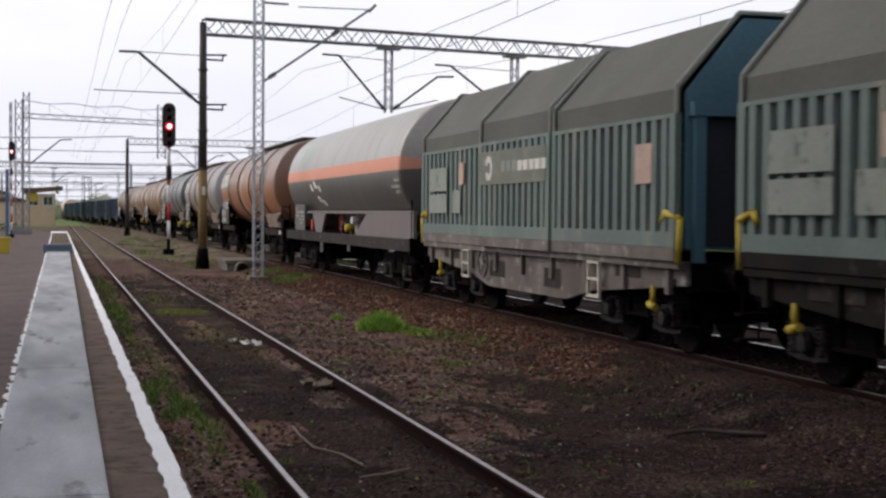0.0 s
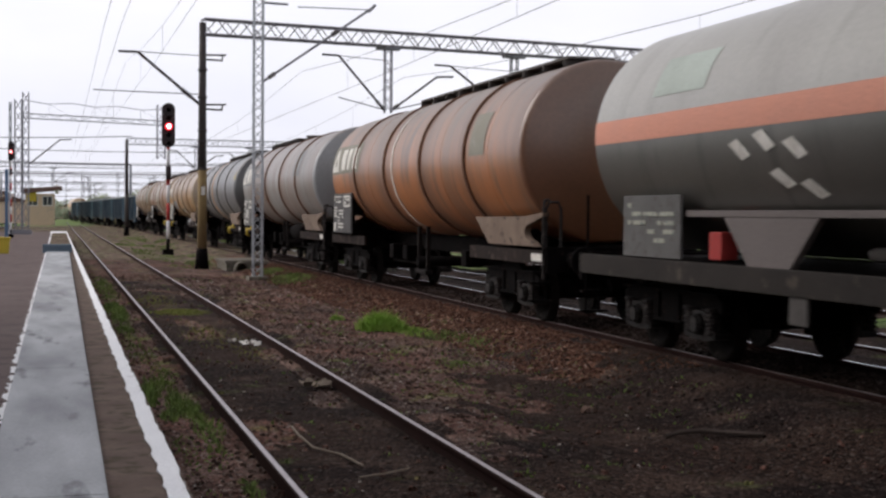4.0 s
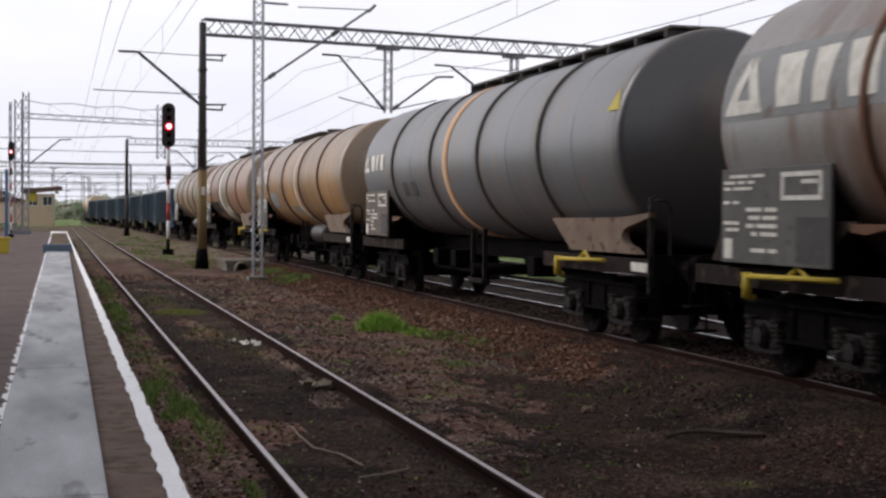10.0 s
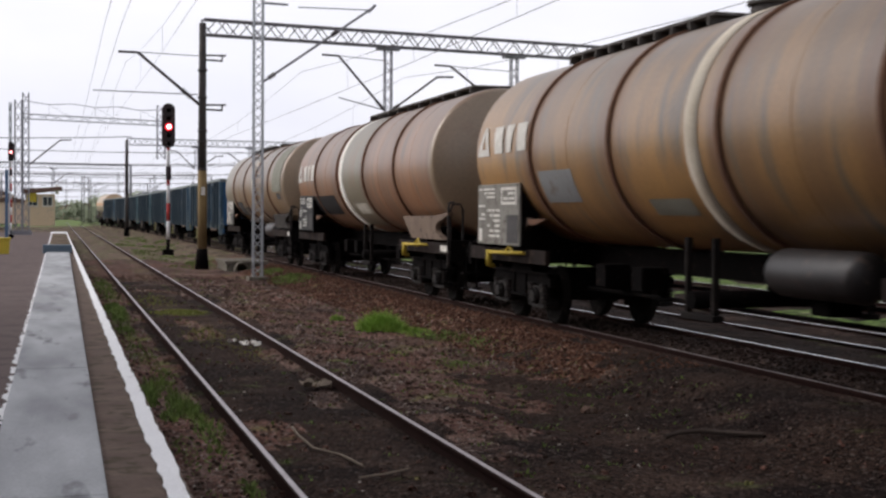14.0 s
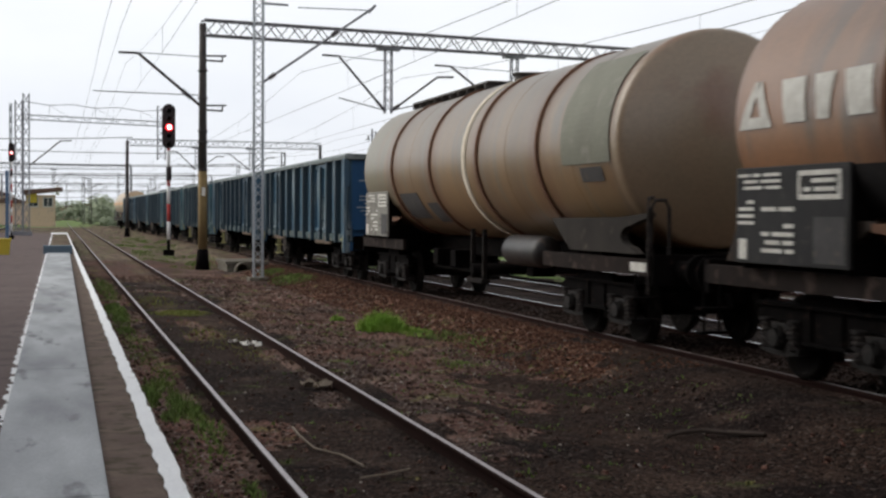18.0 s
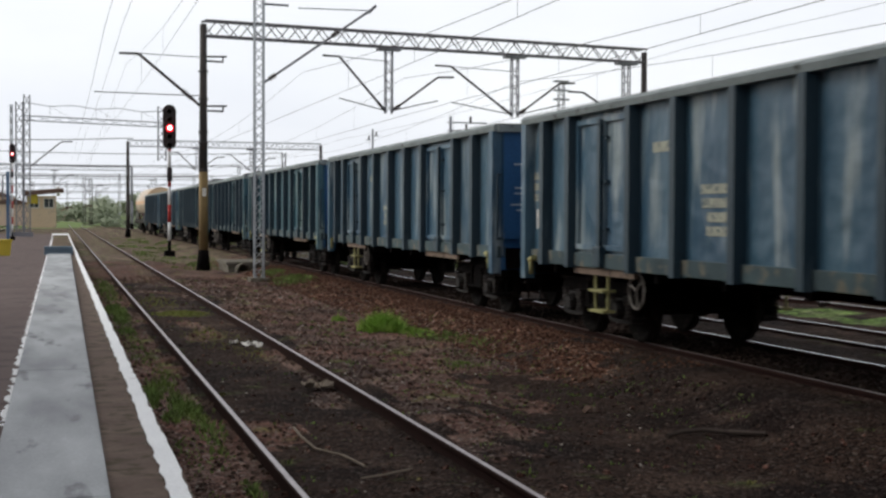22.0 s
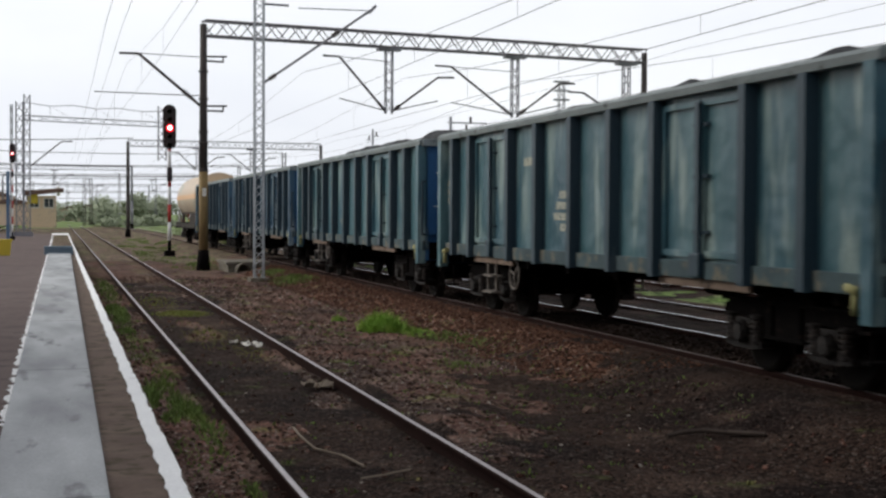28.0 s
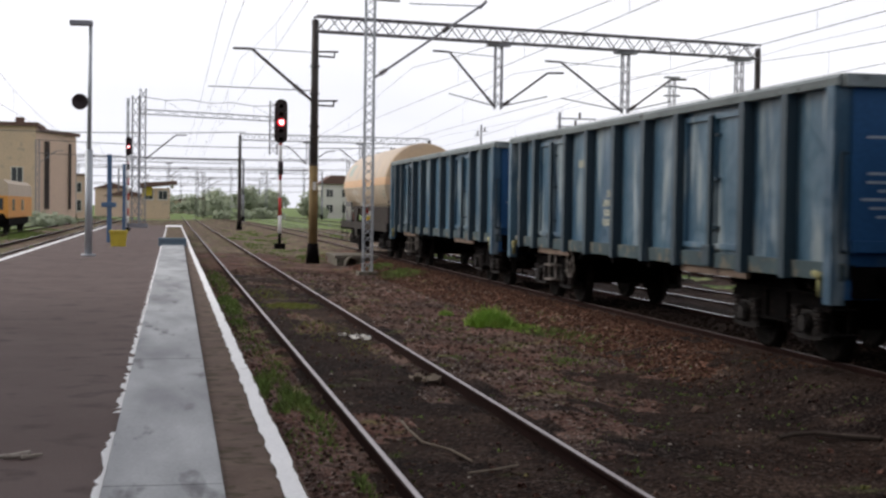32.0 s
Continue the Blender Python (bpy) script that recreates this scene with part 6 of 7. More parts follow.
    box(bm, -0.3, 0.3, y0, y1, 0.72, 0.98)
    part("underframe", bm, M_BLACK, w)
    for y, d in ((y0 - 0.03, 1), (y1 + 0.03, -1)):
        bm = B()
        box(bm, -1.3, 1.3, min(y, y + d * 0.15), max(y, y + d * 0.15), 0.84, 1.2, 0.01)
        part("headstock", bm, M_BLACK, w)
        for s in (-1, 1):
            bm = B()
            rod(bm, (s * 1.47, y, 1.18), (s * 1.47, y - d * 0.04, 1.72), 0.042, 8)
            rod(bm, (s * 1.47, y - d * 0.04, 1.72), (s * 1.50, y + d * 0.32, 1.80), 0.045, 8)
            rod(bm, (s * 1.50, y + d * 0.32, 1.80), (s * 1.50, y + d * 0.40, 1.68), 0.035, 8)
            rod(bm, (s * 1.36, y + d * 0.95, 0.62), (s * 1.36, y + d * 0.95, 0.88), 0.035, 8)
            rod(bm, (s * 1.36, y + d * 0.85, 0.60), (s * 1.36, y + d * 1.05, 0.64), 0.05, 8)
            part("handrail", bm, M_YELLOW, w, "yellow painted handrail")
    add_bogie(w, 2.6)
    add_bogie(w, HOOD_L - 2.6)
    add_ends(w, HOOD_L)
    return w, u


TRAIN.append(hood_wagon(14.25, "grey-green telescopic hood wagon with a sooty roof", M_FRAME_GREY))
TRAIN.append(hood_wagon(14.25 - HOOD_L, "blue-green telescopic hood wagon with pale plates", M_DARK_FRAME))
GAS_L = 17.9


def gas_wagon(u, label, top, low, band, name="gas_tank_wagon", length=GAS_L):
    w = empty(name, label, "tank wagon", "wagons of the goods train")
    r, zc = (1.50, 2.80) if length > 15 else (1.40, 2.66)
    a, b = 1.42, length - 1.42
    q = length / 17.35
    tail = length < 15
    plate_paint = M_SADDLE_DARK if tail else M_GAS_SADDLE
    def ring(rr):
        front = [(2 * a - y, p + rr - r) for y, p in dome(a, r, 0.50)][::-1]
        return [(y, max(p, 0.0)) for y, p in front] + [(y, max(p + rr - r, 0.0)) for y, p in dome(b, r, 0.50)]
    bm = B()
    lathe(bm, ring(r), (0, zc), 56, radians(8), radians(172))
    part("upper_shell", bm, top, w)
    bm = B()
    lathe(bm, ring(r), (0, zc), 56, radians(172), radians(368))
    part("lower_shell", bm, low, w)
    for s in (0, 1):
        bm = B()
        lathe(bm, ring(r + 0.008), (0, zc), 12, radians(-3.2 if s else 171.6), radians(8.4 if s else 183.2))
        part("painted_stripe", bm, band, w, "faded orange stripe along the tank")
    for outline in ([(0.62, 1.22), (6.55 * q, 1.22), (5.2 * q, 1.75), (0.62, 1.80)], [(11.05 * q, 1.22), (11.95 * q, 1.22), (12.5 * q, 1.75), (10.5 * q, 1.75)]):
        for s in (-1, 1):
            bm = B()
            prism(bm, outline, "x", min(s * 1.26, s * 1.34), max(s * 1.26, s * 1.34))
            part("saddle", bm, plate_paint, w, "dark saddle plate" if tail else "pale grey saddle plate")
    for s in (-1, 1):
        bm = B()
        box(bm, min(s * 1.30, s * 1.42), max(s * 1.30, s * 1.42), 0.62, length - 0.62, 0.95, 1.22, 0.015)
        part("side_sill", bm, M_DARK_SILL, w)
        bm = B()
        box(bm, min(s * 1.20, s * 1.345), max(s * 1.20, s * 1.345), 0.7, length - 3.9, 1.755, 1.83, 0.008)
        part("cradle_rail", bm, plate_paint, w, "dark rail under the tank's flank" if tail else "pale rail under the tank's flank")
        bm = B()
        # diamonds bent over the belly in two slanting rows
        for yy, a0 in ((11.9, -12), (11.35, -9), (10.75, -13), (11.15, -25), (10.62, -30)):
            yy *= q
            pts = [(yy + 0.24, a0 + 2.6), (yy + 0.02, a0 + 4.6), (yy - 0.22, a0 - 2.6), (yy - 0.01, a0 - 4.6)]
            bm.faces.new([bm.verts.new((s * (r + 0.012) * math.cos(radians(g)), y, zc + (r + 0.012) * math.sin(radians(g)))) for y, g in pts])
        part("hazard_plate", bm, M_WHITE, w, "pale diamond plates")
        bm = B()
        box(bm, min(s * 1.36, s * 1.40), max(s * 1.36, s * 1.40), length - 3.85, length - 2.15, 1.24, 2.02, 0.01)
        plate = part("data_plate", bm, M_PLATE_GREY, w, "grey data plate")
        bm = B()
        if s < 0:
            marking_rows(bm, -1.401, length - 3.7, length - 2.3, 1.4, 1.95, 5, 5)
            part("plate_marking", bm, M_FADED, plate, "dim bars of writing")["kind"] = "stuff"
        else:
            bm.free()
        bm = B()
        for k, wd in enumerate((0.5, 0.75, 0.4)):
            shell_patch(bm, (0, zc), r + 0.010, 1.35 + 0.1 * k, 1.35 + 0.1 * k + wd, -13 - 5 * k, -10.5 - 5 * k)
        if s < 0:
            part("tank_marking", bm, M_FADED, w, "faded bars of writing")
        else:
            bm.free()
        for y in (0.75, length - 0.75):
            bm = B()
            rod(bm, (s * 1.34, y, 1.22), (s * 1.34, y, 2.05), 0.02, 6)
            part("handrail", bm, M_BLACK, w)
    bm = B()
    box(bm, -1.3, 1.3, 0.64, length - 0.64, 1.08, 1.20)
    box(bm, -0.3, 0.3, 0.64, length - 0.64, 0.85, 1.08)
    part("underframe", bm, M_BLACK, w)
    for y, d in ((0.62, 1), (length - 0.62, -1)):
        bm = B()
        box(bm, -1.42, 1.42, min(y, y + d * 0.12), max(y, y + d * 0.12), 0.86, 1.24, 0.01)
        part("headstock", bm, M_BLACK, w)
    bm = B()
    shell_patch(bm, (0, zc), r + 0.006, 12.85 * q, 14.25 * q, 17, 38)
    part("painted_patch", bm, M_PATCH_MINT, w, "pale mint-green repainted patch")
    # discharge gear between the saddles
    for yy, tint, zz in ((9.35, M_RED, 1.52), (8.85, M_DARK_STEEL, 1.45), (8.3, M_YELLOW, 1.38), (7.55, M_WHITE_POST, 1.58)):
        yy *= q
        bm = B()
        rod(bm, (-1.05, yy, 1.20), (-1.05, yy, zz), 0.06, 10)
        if tint == M_RED:
            lathe_x(bm, [(-1.14, 0.20), (-1.14, 0.24), (-1.10, 0.24), (-1.10, 0.20), (-1.14, 0.20)], 16)
            bm.verts.ensure_lookup_table()
            for v in bm.verts[-80:]:
                v.co += Vector((0, yy, zz))
            for g0 in (0.2, 1.25, 2.3):
                rod(bm, (-1.12, yy - 0.22 * math.cos(g0), zz - 0.22 * math.sin(g0)), (-1.12, yy + 0.22 * math.cos(g0), zz + 0.22 * math.sin(g0)), 0.016, 5)
        else:
            rod(bm, (-1.22, yy, zz), (-0.9, yy, zz), 0.10, 12)
        part("valve", bm, tint, w, "painted valve between the saddles")
    bm = B()
    rod(bm, (-0.9, 7.0 * q, 1.40), (-0.9, 10.2 * q, 1.40), 0.07, 10)
    part("discharge_pipe", bm, M_OUTLET, w)
    bm = B()
    box(bm, -1.32, -1.10, 12.6 * q, 12.9 * q, 1.26, 1.58, 0.02)
    part("red_cabinet", bm, M_RED, w, "small red box")
    for ya, yb, za in ((10.6, 10.95, 0.66), (6.9, 7.2, 0.78)):
        bm = B()
        box(bm, -1.40, -1.36, ya * q, yb * q, za, 0.95, 0.01)
        part("hanging_bracket", bm, M_OUTLET, w, "dusty hanging bracket under the sill")
    add_bogie(w, 2.9)
    add_bogie(w, length - 2.9)
    add_ends(w, length)
    return w, u


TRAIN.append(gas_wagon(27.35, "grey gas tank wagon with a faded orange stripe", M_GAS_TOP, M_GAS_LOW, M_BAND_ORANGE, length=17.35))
TRAIN.append(gas_wagon(OPEN_U + 7 * OPEN_L, "faded cream gas tank wagon with an orange stripe at the tail", M_TANK_CREAM, M_CREAM_LOW, M_STRIPE_FADED, length=14.0))

# ================= wires =================


def catenary(x, z_contact, z_top, line, label, r=0.0085):
    """Contact wire, sagging messenger wire and droppers over one track."""
    c = empty("catenary_wire", label, "overhead wire", "overhead wires", (x, 0, 0))
    stops = [-15, 50, 120, 178, 240, 320]
    bm = B()
    wire(bm, [(line(y), y, z_contact + (0.02 if i % 2 else 0)) for i, y in enumerate(spread([(-15, 50, 13), (50, 320, 18)]))], r)
    part("contact_wire", bm, M_WIRE, c)
    bm = B()
    drop = B()
    pts = []
    for a, b in zip(stops, stops[1:]):
        for i in range(0 if a < 0 else 1, 9):
            t = i / 8
            y = a + (b - a) * t
            z = z_top - (z_top - z_contact - 0.35) * 4 * t * (1 - t)
            pts.append((line(y), y, z))
            if 0 < i < 8:
                rod(drop, (line(y), y, z), (line(y), y, z_contact), 0.004, 4, caps=False)
    wire(bm, pts, r)
    part("messenger_wire", bm, M_WIRE, c)
    part("droppers", drop, M_WIRE, c)["kind"] = "stuff"


catenary(SIDING, 5.75, 7.2, lambda y: 0.15 * math.sin(y * 0.06), "thin overhead wires above the siding", 0.005)
catenary(XC, 5.75, 7.1, lambda y: swing(y) + 0.15 * math.sin(y * 0.05), "thin overhead wires above the main line")
catenary(12.61, 5.58, 7.0, lambda y: 0.15 * math.sin(y * 0.05 + 1), "thin overhead wires above the second track")
catenary(17.2, 5.6, 7.0, lambda y: 0.15 * math.sin(y * 0.05 + 2), "thin overhead wires above the third track")
catenary(-6.3, 5.6, 7.0, lambda y: 0.15 * math.sin(y * 0.05 + 2), "thin overhead wires above the grassy track")
bm = B()
for x, z in ((1.6, 8.4), (2.2, 8.5), (24.2, 8.55)):
    for a, b in ((-15, 50), (50, 120), (120, 178)):
        wire(bm, [(x, a + (b - a) * i / 6, z - 1.2 * i / 6 * (1 - i / 6)) for i in range(7)], 0.008)
thing("feeder_wires", bm, M_WIRE, "slack feeder wires strung from gantry to gantry", "overhead wire", "overhead wires", "stuff")
# cross-span wires far down the yard
for y, z, x0, x1 in ((150, 8.6, -14, 24), (150, 7.2, -14, 24), (205, 9.2, -16, 26), (205, 7.6, -16, 26), (275, 9.8, -18, 26), (112, 7.9, -24, 5.8), (178, 8.3, -30, -12), (240, 8.5, -40, 26), (320, 8.7, -50, 40), (320, 7.2, -50, 40), (420, 8.3, -60, 50), (420, 6.6, -60, 50)):
    bm = B()
    wire(bm, [(x0 + (x1 - x0) * i / 10, y, z - 0.35 * 4 * (i / 10) * (1 - i / 10)) for i in range(11)], 0.02 + 0.00012 * y)
    thing("span_wire", bm, M_WIRE, "dark span wire across the yard", "overhead wire", "overhead wires")


def yard_mast(x, y, hi, mat, label):
    m = empty("yard_mast", label, "mast", "masts in the yard", (x, y, -0.25))
    bm = B()
    lattice(bm, (0, 0, 0), (0, 0, hi), 0.38, 0.38, 0.045, 0.8, up=(0, 1, 0))
    part("shaft", bm, mat, m)
    bm = B()
    rod(bm, (0.1, 0, hi - 2.6), (1.9, 0, hi - 1.2), 0.045, 5)
    rod(bm, (1.9, 0, hi - 1.2), (2.6, 0, hi - 1.18), 0.04, 5)
    part("cantilever_arm", bm, mat, m)


for x, y, hi, mat in ((-60, 420, 9, M_PALE_STEEL), (50, 420, 9, M_PALE_STEEL), (-50, 320, 9, M_PALE_STEEL), (40, 320, 9, M_PALE_STEEL), (-40, 240, 9, M_PALE_STEEL), (-30, 178, 8.8, M_PALE_STEEL), (-24, 112, 8.4, M_PALE_STEEL), (-12, 320, 9.2, M_PALE_STEEL), (2, 330, 9.2, M_PALE_STEEL), (9, 345, 9.0, M_PALE_STEEL), (-5, 290, 8.6, M_DARK_STEEL), (-14, 150, 8.9, M_PALE_STEEL), (24, 150, 8.9, M_DARK_STEEL), (3.6, 205, 7.4, M_DARK_STEEL), (4.6, 207, 7.0, M_DARK_STEEL), (-16, 205, 9.5, M_PALE_STEEL), (26, 205, 9.5, M_PALE_STEEL),
                      (11.5, 275, 10, M_PALE_STEEL), (17.5, 260, 9, M_PALE_STEEL), (-0.8, 260, 9, M_PALE_STEEL), (-18, 275, 10, M_PALE_STEEL), (26, 275, 10, M_PALE_STEEL)):
    yard_mast(x, y, hi, mat, "distant lattice mast of the overhead line")


def bracket_pole(x, y, hi, arms, label):
    p = empty("bracket_pole", label, "pole", "masts in the yard", (x, y, -0.25))
    bm = B()
    rod(bm, (0, 0, 0), (0, 0, hi), 0.09, 8, 0.07)
    part("pole", bm, M_PALE_STEEL, p)
    for z, reach in arms:
        bm = B()
        rod(bm, (-0.15, 0, z), (reach, 0, z), 0.035, 6)
        part("arm", bm, M_PALE_STEEL, p)
        bm = B()
        rod(bm, (reach * 0.55, 0, z), (reach * 0.55, 0, z + 0.32), 0.06, 8)
        part("insulator", bm, M_INSULATOR, p, "ribbed brown insulator")


bracket_pole(19.0, 66, 7.05, ((6.75, 1.9), (6.35, 1.5)), "slim grey pole with short bracket arms")
bracket_pole(22.7, 100, 8.5, ((8.0, 0.5), (7.7, -0.5)), "slim grey pole with insulators")


def far_pylon():
    p = empty("floodlight_tower", "far pale floodlight tower on the skyline", "tower", place=(107.5, 285, -0.25))
    bm = B()
    lattice(bm, (0, 0, 0), (0, 0, 31.5), 1.2, 1.2, 0.10, 2.0, up=(0, 1, 0))
    part("shaft", bm, M_PALE_STEEL, p)
    for z in (27.6, 29.6, 31.6):
        bm = B()
        box(bm, -1.7, 1.7, -0.6, 0.6, z, z + 0.35)
        part("lamp_ring", bm, M_PALE_STEEL, p)


far_pylon()

# ================= buildings =================


def windowed(parent, wall_name, mat, x0, x1, y0, y1, z0, z1, fronts, sides, rows, side_face="x1"):
    """A storeyed block whose windows are set in the near face and in one flank."""
    bm = B()
    box(bm, x0, x1, y0, y1, z0, z1)
    wall = part(wall_name, bm, mat, parent)
    for z, hgt in rows:
        for k in range(fronts):
            x = x0 + (x1 - x0) * (k + 0.5) / fronts
            bm = B()
            box(bm, x - 0.62, x + 0.62, y0 - 0.05, y0 + 0.02, z, z + hgt)
            win = part("window", bm, M_GLASS, wall, "dark recessed window")
            bm = B()
            for a, b, c, d in ((-0.70, -0.60, -0.08, hgt + 0.06), (0.60, 0.70, -0.08, hgt + 0.06), (-0.04, 0.04, 0.0, hgt), (-0.70, 0.70, -0.14, -0.02), (-0.70, 0.70, hgt, hgt + 0.1)):
                box(bm, x + a, x + b, y0 - 0.10, y0 - 0.045, z + c, z + d)
            part("frame", bm, M_WHITE_WALL, win)
        for k in range(sides):
            y = y0 + (y1 - y0) * (k + 0.5) / sides
            xf = x1 if side_face == "x1" else x0
            d = 1 if side_face == "x1" else -1
            bm = B()
            box(bm, min(xf - d * 0.02, xf + d * 0.05), max(xf - d * 0.02, xf + d * 0.05), y - 0.65, y + 0.65, z, z + hgt)
            win = part("window", bm, M_GLASS, wall, "dark recessed window")
            bm = B()
            for a, b, c, e in ((-0.75, -0.63, -0.08, hgt + 0.06), (0.63, 0.75, -0.08, hgt + 0.06), (-0.05, 0.05, 0.0, hgt), (-0.75, 0.75, -0.14, -0.02)):
                box(bm, min(xf + d * 0.045, xf + d * 0.10), max(xf + d * 0.045, xf + d * 0.10), y + a, y + b, z + c, z + e)
            part("frame", bm, M_WHITE_WALL, win)
    return wall


def old_block():
    b = empty("apartment_building", "shabby ochre plaster building with a flat dark roof", "building", place=(-14.9, 165, -0.8))
    windowed(b, "wall", M_OCHRE_WALL, -9.0, -0.7, 0, 9, 0, 11.6, 2, 0, ((1.6, 1.8), (5.0, 1.8)))
    bm = B()
    prism(bm, [(-0.69, 0.05), (3.1, 11.0), (-3.5, 14.0), (-6.5, 9.02), (-0.69, 9.02)], "z", 0, 11.0)
    part("rear_wing", bm, M_PINK_WALL, b, "stained brownish plaster wing")
    bm = B()
    box(bm, -9.4, -0.4, -0.5, 9.4, 11.6, 12.05)
    part("roof", bm, M_ROOF_RED, b, "dark overhanging roof")
    bm = B()
    prism(bm, [(-0.35, -0.2), (3.6, 11.2), (-3.5, 14.6), (-6.5, 9.5), (-0.35, 9.5)], "z", 11.0, 11.4)
    part("roof", bm, M_ROOF_RED, b, "dark overhanging roof")
    for x, y in ((-6.5, 3), (-3.0, 5)):
        bm = B()
        box(bm, x - 0.5, x + 0.5, y - 0.4, y + 0.4, 12.0, 12.9)
        part("chimney", bm, M_ROOF_RED, b)
    for x, y, wd in ((0.35, 2.6, 0.30), (2.55, 9.0, 0.14)):
        bm = B()
        box(bm, x - wd, x + wd, y - 0.35, y - 0.02, 2.0, 10.0)
        part("downpipe", bm, M_DARK_STEEL, b, "dark rusty stain-edged downpipe")
    c = empty("outbuilding", "low brown brick outbuilding beside the apartment block", "building", place=(-13.2, 202, -0.3))
    windowed(c, "wall", M_PINK_WALL, -1.4, 1.0, 0, 7, 0, 6.2, 1, 2, ((1.2, 1.5), (3.9, 1.3)))
    bm = B()
    box(bm, -1.8, 1.4, -0.4, 7.4, 6.2, 6.5)
    part("roof", bm, M_ROOF_RED, c)


old_block()


def signal_box():
    b = empty("signal_cabin", "ochre railway signal cabin with a wide brown roof", "building", place=(-1.9, 200, -0.3))
    windowed(b, "wall", M_OCHRE_WALL, -2.4, 1.6, 0, 6, 0, 4.6, 2, 0, ((3.0, 1.2),))
    bm = B()
    prism(bm, [(-2.9, 4.6), (2.6, 5.2), (2.6, 5.7), (-2.9, 5.3)], "y", -0.8, 6.8)
    part("roof", bm, M_ROOF_RED, b, "wide brown overhanging roof")
    bm = B()
    box(bm, -2.2, -0.9, -0.18, -0.08, 3.5, 4.8)
    part("sign_board", bm, M_BIN, b, "yellow board")
    bm = B()
    rod(bm, (1.9, -0.3, 4.6), (1.9, -0.3, 5.9), 0.25, 8)
    part("lamp_housing", bm, M_WHITE_WALL, b)


signal_box()


def white_house():
    b = empty("white_house", "white plaster house with a shallow brown roof", "house", place=(30.8, 258, -0.3))
    windowed(b, "wall", M_WHITE_WALL, -3.0, 3.0, 0, 8, 0, 6.6, 2, 2, ((1.2, 1.5), (4.2, 1.4)), side_face="x0")
    bm = B()
    prism(bm, [(-3.6, 6.6), (3.6, 6.6), (1.2, 8.3), (-1.2, 8.3)], "y", -0.6, 8.6)
    part("roof", bm, M_ROOF_RED, b)


white_house()


def shed(x, y, w, d, hgt, wall, label):
    b = empty("shed", label, "building", "low buildings by the line", (x, y, -0.3))
    bm = B()
    box(bm, -w / 2, w / 2, 0, d, 0, hgt)
    part("wall", bm, wall, b)
    bm = B()
    prism(bm, [(-w / 2 - 0.4, hgt), (w / 2 + 0.4, hgt), (0, hgt + 1.1)], "y", -0.4, d + 0.4)
    part("roof", bm, M_ROOF_RED, b)


shed(5.2, 330, 12, 8, 3.2, M_PINK_WALL, "low brown shed beyond the yard throat")
shed(-7.5, 235, 7, 7, 3.6, M_PINK_WALL, "low brown shed beside the cabin")
shed(-10.5, 250, 6, 7, 5.0, M_PINK_WALL, "brown brick shed under the wires")


def rail_machine():
    """A short orange and cream works vehicle standing on the grassy track."""
    v = empty("works_vehicle", "orange and cream railway works vehicle parked on the grassy track", "rail vehicle", place=(-10.9, 86.0, -0.05))
    bm = B()
    box(bm, -1.3, 1.2, 0, 14, 1.0, 2.35, 0.06)
    part("lower_body", bm, M_ORANGE, v, "orange lower body")
    bm = B()
    prism(bm, [(-1.3, 2.35), (1.2, 2.35), (1.15, 3.1), (0.85, 3.35), (-0.95, 3.35), (-1.25, 3.1)], "y", 0.05, 14)
    part("upper_body", bm, M_CREAM, v, "cream upper body")
    for y in (2.0, 7.2):
        bm = B()
        box(bm, 1.19, 1.215, y, y + 1.3, 1.45, 2.15)
        part("side_window", bm, M_GLASS, v)
    bm = B()
    box(bm, -1.0, -0.2, -0.02, 0.02, 1.5, 2.2)
    box(bm, 0.1, 0.9, -0.02, 0.02, 1.5, 2.2)
    part("front_window", bm, M_GLASS, v)
    bm = B()
    rod(bm, (0.2, 2, 3.3), (0.2, 2, 3.75), 0.05, 6)
    rod(bm, (0.2, 2, 3.75), (-0.8, 2, 3.75), 0.05, 6)
    part("roof_bar", bm, M_DARK_STEEL, v)
    for y in (2.2, 4.0, 10.0, 11.8):
        piece("wheelset", BOGIE["wheelset"], v, (0, y, 0.456))
    bm = B()
    box(bm, -1.1, 1.1, 1.2, 12.8, 0.55, 1.02, 0.02)
    part("underframe", bm, M_BLACK, v)
    for x in (-0.875, 0.875):
        piece("buffer", ENDS["buffer"], v, (x, -0.6, 1.06))


rail_machine()

# ================= trees and bushes =================


